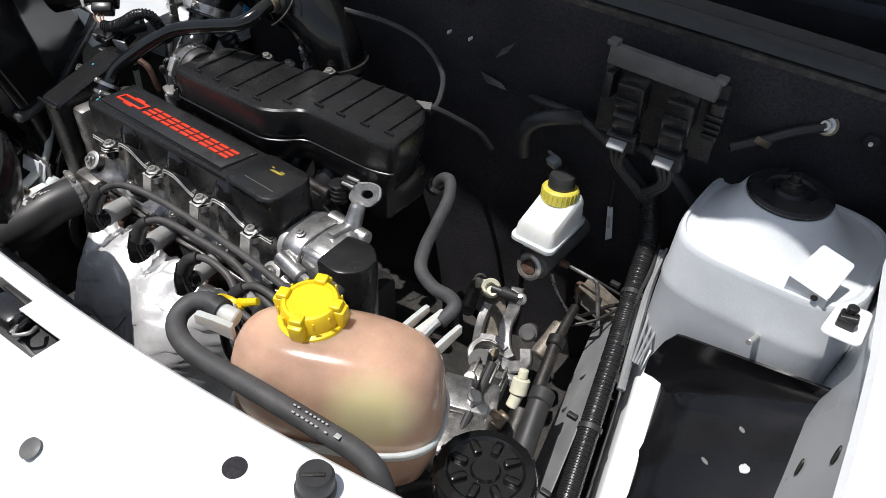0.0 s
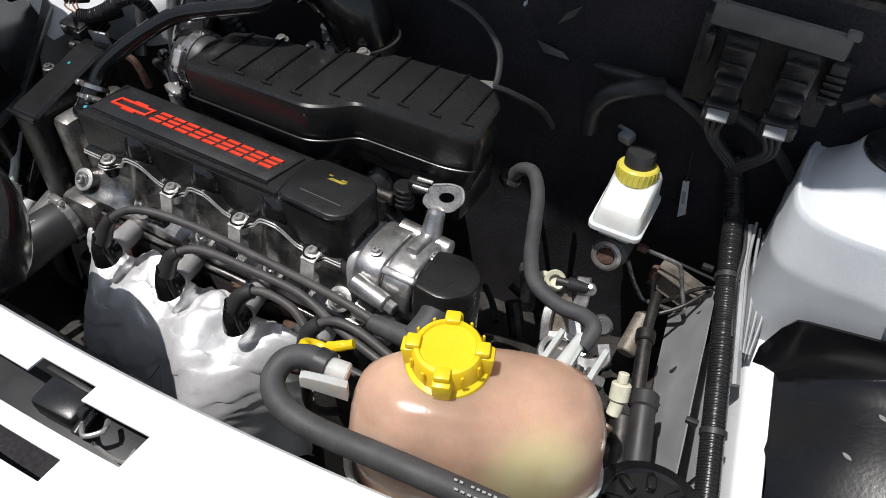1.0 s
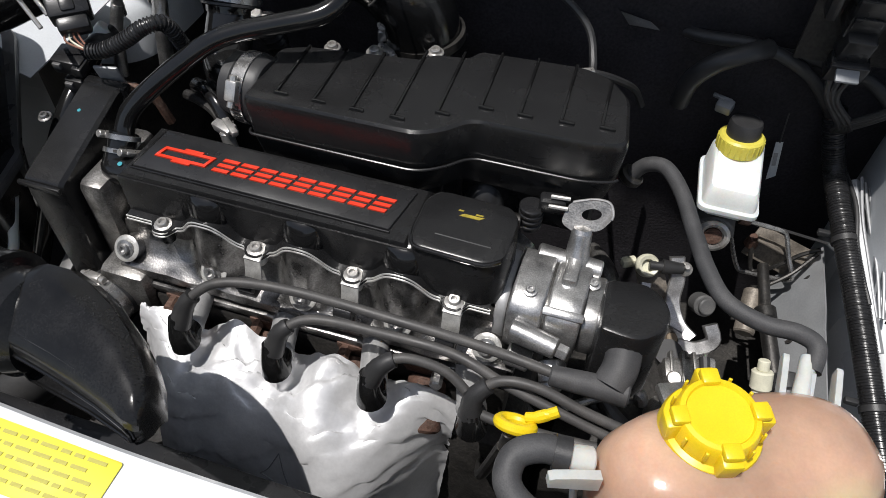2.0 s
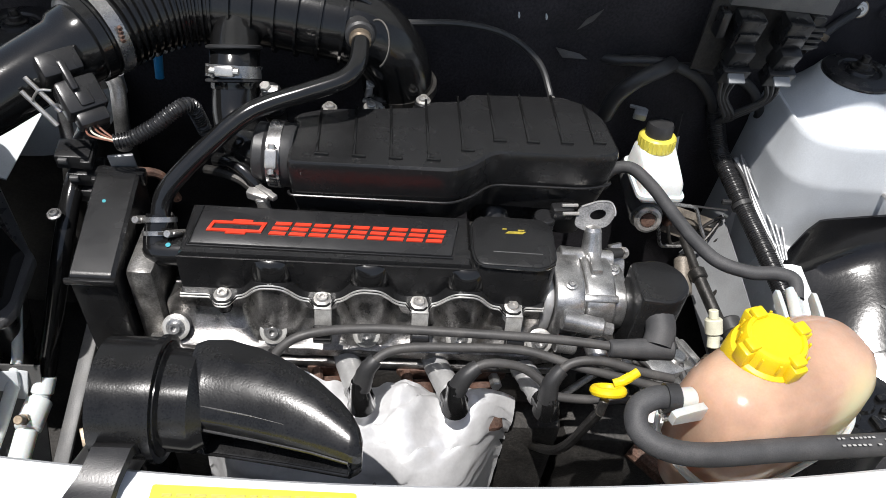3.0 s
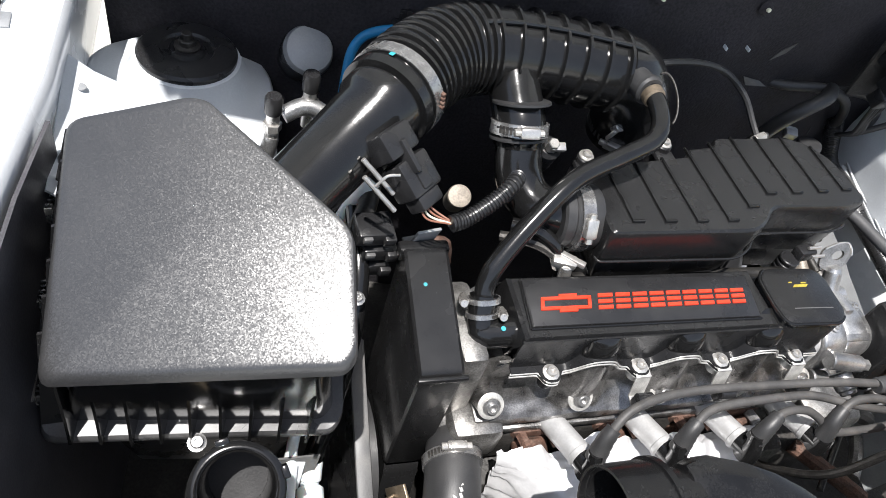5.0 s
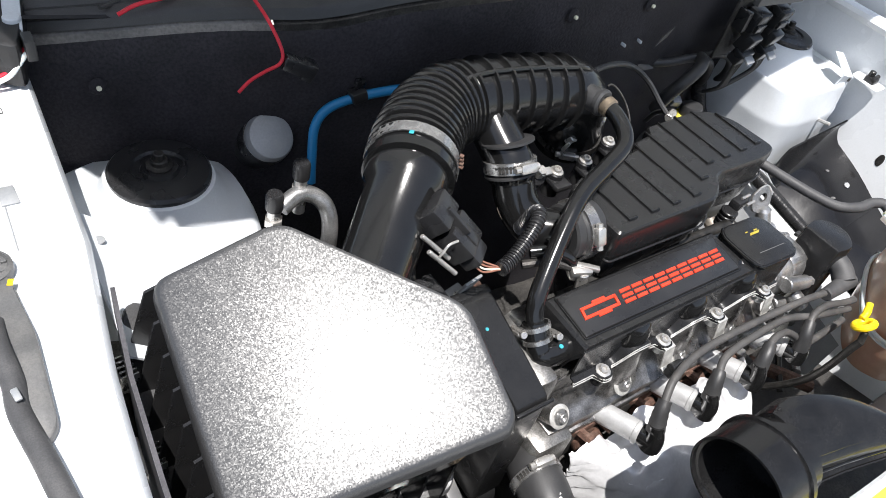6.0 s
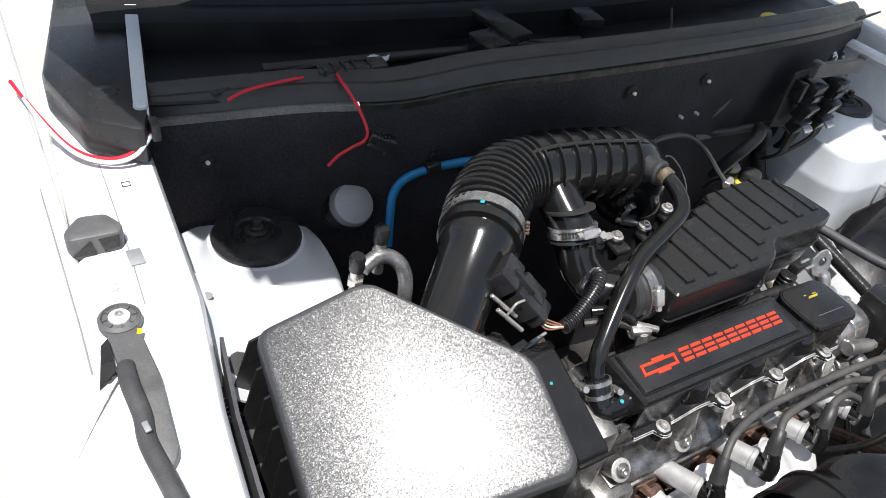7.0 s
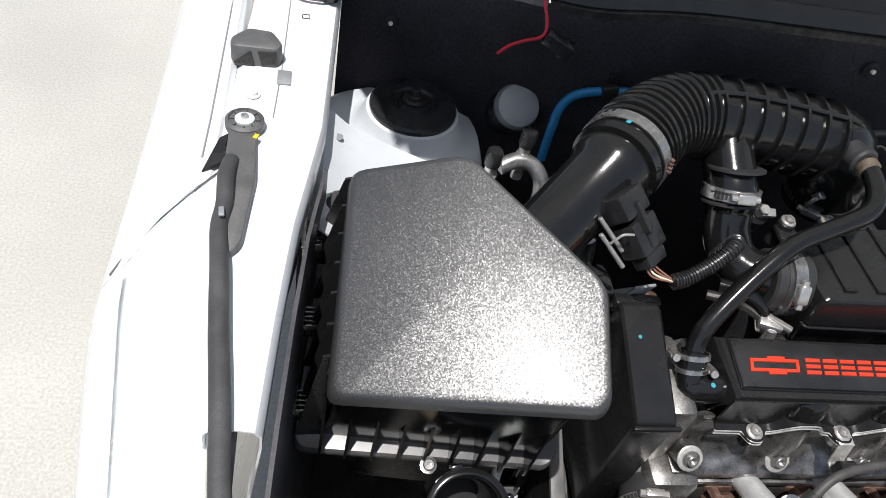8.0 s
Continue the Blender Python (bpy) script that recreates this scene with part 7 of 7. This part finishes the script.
part("crimp", merged(rod((-0.3185, 0.002, 0.664), (-0.3205, -0.012, 0.652), 0.0105), rod((-0.3205, -0.012, 0.652), (-0.3210, -0.018, 0.650), 0.0085), rod((-0.3210, -0.018, 0.650), (-0.3215, -0.050, 0.648), 0.0125), rod((-0.3215, -0.050, 0.648), (-0.322, -0.085, 0.636), 0.0100)), MILK, acl, "pale crimped fitting")
part("valve_stud", merged(rod((-0.3215, -0.046, 0.660), (-0.3215, -0.054, 0.672), 0.0045), lathe([(0.0056, 0), (0.0056, 0.004)], axis((-0.3215, -0.046, 0.660), (-0.3215, -0.054, 0.672)), 6)), BRASS, acl, "small brass valve stud")
single("pale_pipe", tube([(-0.331, 0.028, 0.745), (-0.334, 0.016, 0.720), (-0.339, -0.003, 0.682), (-0.344, -0.045, 0.655), (-0.350, -0.100, 0.635)], [0.0052] * 12 + [0.0064] * 40, 12), MILK, "short pale pipe beside the inlet collar", "pipe")
part("front_gusset", sheet(lambda u, v: Vector((-0.374 + 0.060 * u - 0.030 * v, -0.006 - 0.03 * v, 0.690 - 0.20 * v)), steps(0, 1, 4), steps(0, 1, 4), 0.002), GREY, car)
part("pipe_tab", merged(block((0.036, 0.003, 0.022), pose(-0.352, -0.016, 0.678, -20, 4, 6), 0.001), block((0.010, 0.003, 0.034), pose(-0.334, -0.012, 0.668, -20, 10), 0.001)), WHITE_DULL, car, "small white pipe tab")
single("tan_hose", tube([(-0.410, -0.052, 0.712), (-0.428, -0.072, 0.716), (-0.446, -0.090, 0.708), (-0.458, -0.112, 0.68)], 0.0105, 12), TAN, "tan rubber hose below the inlet collar", "hose")
shroud = thing("fan_shroud", (-0.27, -0.08, 0.45), "dark fan shroud with a pale grey edge strip", "fan shroud")
part("edge_strip", block((0.0145, 0.21, 0.006), pose(-0.2752, -0.005, 0.6830, 21.5, 0, -1), 0.002), GREY, shroud)
part("side_panel", loft([[Vector((x, y, z)) for y, z in ((0.095, 0.50), (0.095, 0.716), (-0.105, 0.638), (-0.105, 0.50))] for x in (-0.2815, -0.2715)]), PLASTIC, shroud)
part("cross_shroud", block((0.52, 0.03, 0.30), pose(0.0, -0.165, 0.58), 0.006), PLASTIC, shroud)
pulley = thing("belt_pulley", (-0.262, 0.04, 0.55), "dark crank pulley with ribbed belt", "pulley")
part("belt", lathe([(0.060, 0), (0.066, 0.002), (0.066, 0.018), (0.060, 0.020)], axis((-0.254, 0.03, 0.60), (-0.30, 0.03, 0.60)), 40), RUBBER, pulley)
part("hub", lathe([(0.0, 0), (0.055, 0.0), (0.057, 0.016), (0.03, 0.018), (0.015, 0.024), (0, 0.024)], axis((-0.254, 0.03, 0.60), (-0.30, 0.03, 0.60)), 36), RUST, pulley)
mount = thing("engine_mount", (-0.25, -0.05, 0.60), "yellow zinc engine bracket with bolt", "bracket")
part("bracket", merged(block((0.036, 0.018, 0.003), pose(-0.247, -0.058, 0.662, 25, 0, 24), 0.001), block((0.003, 0.024, 0.040), pose(-0.246, -0.045, 0.668, 20, 8, 14), 0.001), block((0.020, 0.003, 0.024), pose(-0.255, -0.040, 0.655, 15, 0, 30), 0.001)), BRASS, mount)
hex_bolt("bracket_bolt", (-0.238, -0.056, 0.672), (0.3, -0.4, 0.8), 0.0055, mount)

rad = thing("radiator_hose", (-0.20, -0.06, 0.66), "thick black radiator hose with pale print", "radiator hose")
part("hose", tube([(-0.192, -0.008, 0.700), (-0.199, -0.026, 0.704), (-0.206, -0.056, 0.702), (-0.216, -0.092, 0.690), (-0.240, -0.125, 0.672), (-0.275, -0.145, 0.655)], 0.0255, 26, 8), RUBBER, rad)
clamp((-0.2005, -0.030, 0.704), (-0.12, -1, 0.02), 0.026, rad, 0.009, 95, "rusty spring clamp")
for k in range(2):
    for j in range(7):
        if (3 * j + k) % 5:
            part("print_bar", block((0.0028, 0.0042, 0.0006), pose(-0.2020 - 0.0052 * k - 0.0012 * j, -0.049 - 0.0050 * j, 0.7280 - 0.0006 * j - 0.0012 * k, 4, 0, 10), 0.0002), PRINT, rad)
part("print_mark", block((0.008, 0.008, 0.0006), pose(-0.2145, -0.0885, 0.7185, 14, 0, 12), 0.0003), PRINT, rad)

# ---- cross panel fittings ----
latch = thing("bonnet_latch", (0.13, -0.24, 0.84), "black bonnet latch in its opening", "bonnet latch")
part("latch_plate", merged(block((0.150, 0.040, 0.004), pose(0.110, -0.246, 0.842, 6), 0.001), block((0.044, 0.004, 0.018), pose(0.108, -0.2262, 0.850), 0.001)), RUBBER, latch)
part("latch_body", merged(block((0.036, 0.022, 0.018), pose(0.118, -0.240, 0.856, 4, 0, 4), 0.004), rod((0.100, -0.244, 0.856), (0.140, -0.240, 0.860), 0.005), rod((0.138, -0.236, 0.858), (0.140, -0.252, 0.854), 0.004)), PLASTIC, latch)
part("latch_spring", tube([(0.140, -0.246, 0.858), (0.150, -0.252, 0.861), (0.158, -0.244, 0.862), (0.152, -0.236, 0.858)], 0.0018, 8), STEEL, latch)
part("plate_lip", tube([(0.150, -0.250, 0.850), (0.176, -0.250, 0.850), (0.178, -0.240, 0.852)], 0.0012, 6), STEEL, latch)
# unseen block added so the panel's openings look dark inside
part("core_top", block((0.62, 0.075, 0.02), pose(0.06, -0.262, 0.80), 0.004), PAD, car, "dark filler block added under the cross panel's openings")


def stopper(x, y, r, h, lab):
    t = thing("rubber_buffer", (x, y, 0.866), lab, "rubber buffer", "cross panel buffers")
    part("head", lathe([(r * 1.1, 0), (r * 1.12, h * 0.3), (r, h * 0.4), (r, h * 0.85), (r * 0.85, h), (0, h)], pose(x, y, 0.8655, -6), 28), RUBBER, t)
    part("slot", block((r * 1.2, r * 0.25, 0.001), pose(x, y, 0.866 + h, -6, 0, 40), 0.0003), DARK, t)


stopper(0.434, -0.203, 0.0125, 0.020, "black adjustable rubber buffer on the cross panel")
stopper(-0.234, -0.222, 0.0170, 0.020, "black adjustable rubber buffer on the cross panel")
single("panel_plug", lathe([(0.0078, 0), (0.0078, 0.0012), (0.005, 0.002), (0, 0.002)], pose(0.261, -0.300, 0.8650, 20), 22), GREY, "grey flat plug in the front slope", "plug")
single("panel_hole", lathe([(0.0085, 0), (0.0085, 0.0008)], pose(0.380, -0.2245, 0.8664), 26), PAD, "dark round hole in the cross panel", "hole")
sticker = thing("warning_sticker", (-0.06, -0.232, 0.867), "bright yellow sticker with unreadable faint print", "sticker")
part("sheet", plate(rounded([(-0.121, -0.252), (0.002, -0.252), (0.002, -0.2165), (-0.121, -0.2135)], 0.002), 0.8668, 0.8674, ease=0.0002), STICKER, sticker)
rnd = random.Random(3)
for row in range(5):
    x = -0.114
    while x < -0.012:
        w = rnd.uniform(0.004, 0.012)
        part("print_bar", block((w, 0.0022, 0.0004), pose(x + w / 2, -0.2205 - 0.0062 * row, 0.8677), 0), STICKER_INK, sticker)
        x += w + 0.0026

# connectors and brackets crowded between the filter box and the timing cover
stack = thing("connector_stack", (-0.272, 0.112, 0.80), "stack of black wiring connectors beside the filter box", "connector")
for k, (dx, dz, w) in enumerate(((0.0, 0.0, 0.030), (0.003, 0.020, 0.026), (-0.002, 0.040, 0.030))):
    body = part("connector", merged(block((w, 0.024, 0.016), pose(-0.274 + dx, 0.112, 0.818 + dz, 8, 4, 6), 0.002), block((0.010, 0.030, 0.010), pose(-0.262 + dx, 0.112, 0.818 + dz, 8, 4, 6), 0.0015)), PLASTIC, stack)
    part("lock_tab", block((0.008, 0.004, 0.006), pose(-0.280 + dx, 0.098, 0.820 + dz, 8, 4, 6), 0.001), GREY, body)
holder_plate = thing("harness_bracket", (-0.232, 0.108, 0.80), "dull grey steel harness bracket behind the timing cover", "bracket")
part("plate", merged(block((0.022, 0.003, 0.034), pose(-0.232, 0.106, 0.852, 18, 0, 12), 0.001), block((0.022, 0.018, 0.003), pose(-0.233, 0.114, 0.836, 0, 0, 12), 0.001)), SILVER_GREY, holder_plate)
hex_bolt("bracket_bolt", (-0.233, 0.110, 0.8375), (0, 0, 1), 0.0038, holder_plate)
part("rusty_arm", tube([(-0.225, 0.112, 0.842), (-0.205, 0.118, 0.832), (-0.196, 0.122, 0.80)], 0.0045, 8), RUST, holder_plate)
lower = thing("lower_hose", (-0.11, 0.09, 0.82), "small black vacuum hose with bright end fitting", "hose")
part("hose", tube([(-0.150, 0.116, 0.858), (-0.132, 0.106, 0.862), (-0.116, 0.096, 0.856), (-0.108, 0.090, 0.842)], 0.0068, 12, 8), GLOSS, lower)
part("fitting", rod((-0.110, 0.091, 0.846), (-0.105, 0.087, 0.832), 0.0075, 0.006, seg=8), STEEL, lower)

# cream cap and small ribbed valve in the gap round the neck pipe
cream_cap = single("cream_cap", lathe([(0.012, -0.030), (0.0125, -0.004), (0.0130, 0.0), (0.0120, 0.003), (0.010, 0.0035), (0, 0.0030)], axis((-0.157, 0.219, 0.786), (-0.160, 0.206, 0.806)), 28), ZINC_DUSTY, "dull cream plastic cap behind the wiring sleeve", "cap")
idle = thing("vacuum_valve", (-0.108, 0.176, 0.86), "small black ribbed valve with a bright nut beside the neck pipe", "valve")
part("body", lathe([(0.010, -0.045), (0.0115, -0.030)] + [(0.0105 + 0.0018 * (k % 2), -0.028 + 0.004 * k) for k in range(8)] + [(0.009, 0.004), (0, 0.005)], axis((-0.108, 0.178, 0.894), (-0.110, 0.166, 0.924)), 22), PLASTIC, idle)
part("nut", merged(rod((-0.109, 0.173, 0.897), (-0.1095, 0.169, 0.908), 0.0055, seg=6), block((0.014, 0.008, 0.006), pose(-0.104, 0.170, 0.902, 30), 0.001)), STEEL, idle)
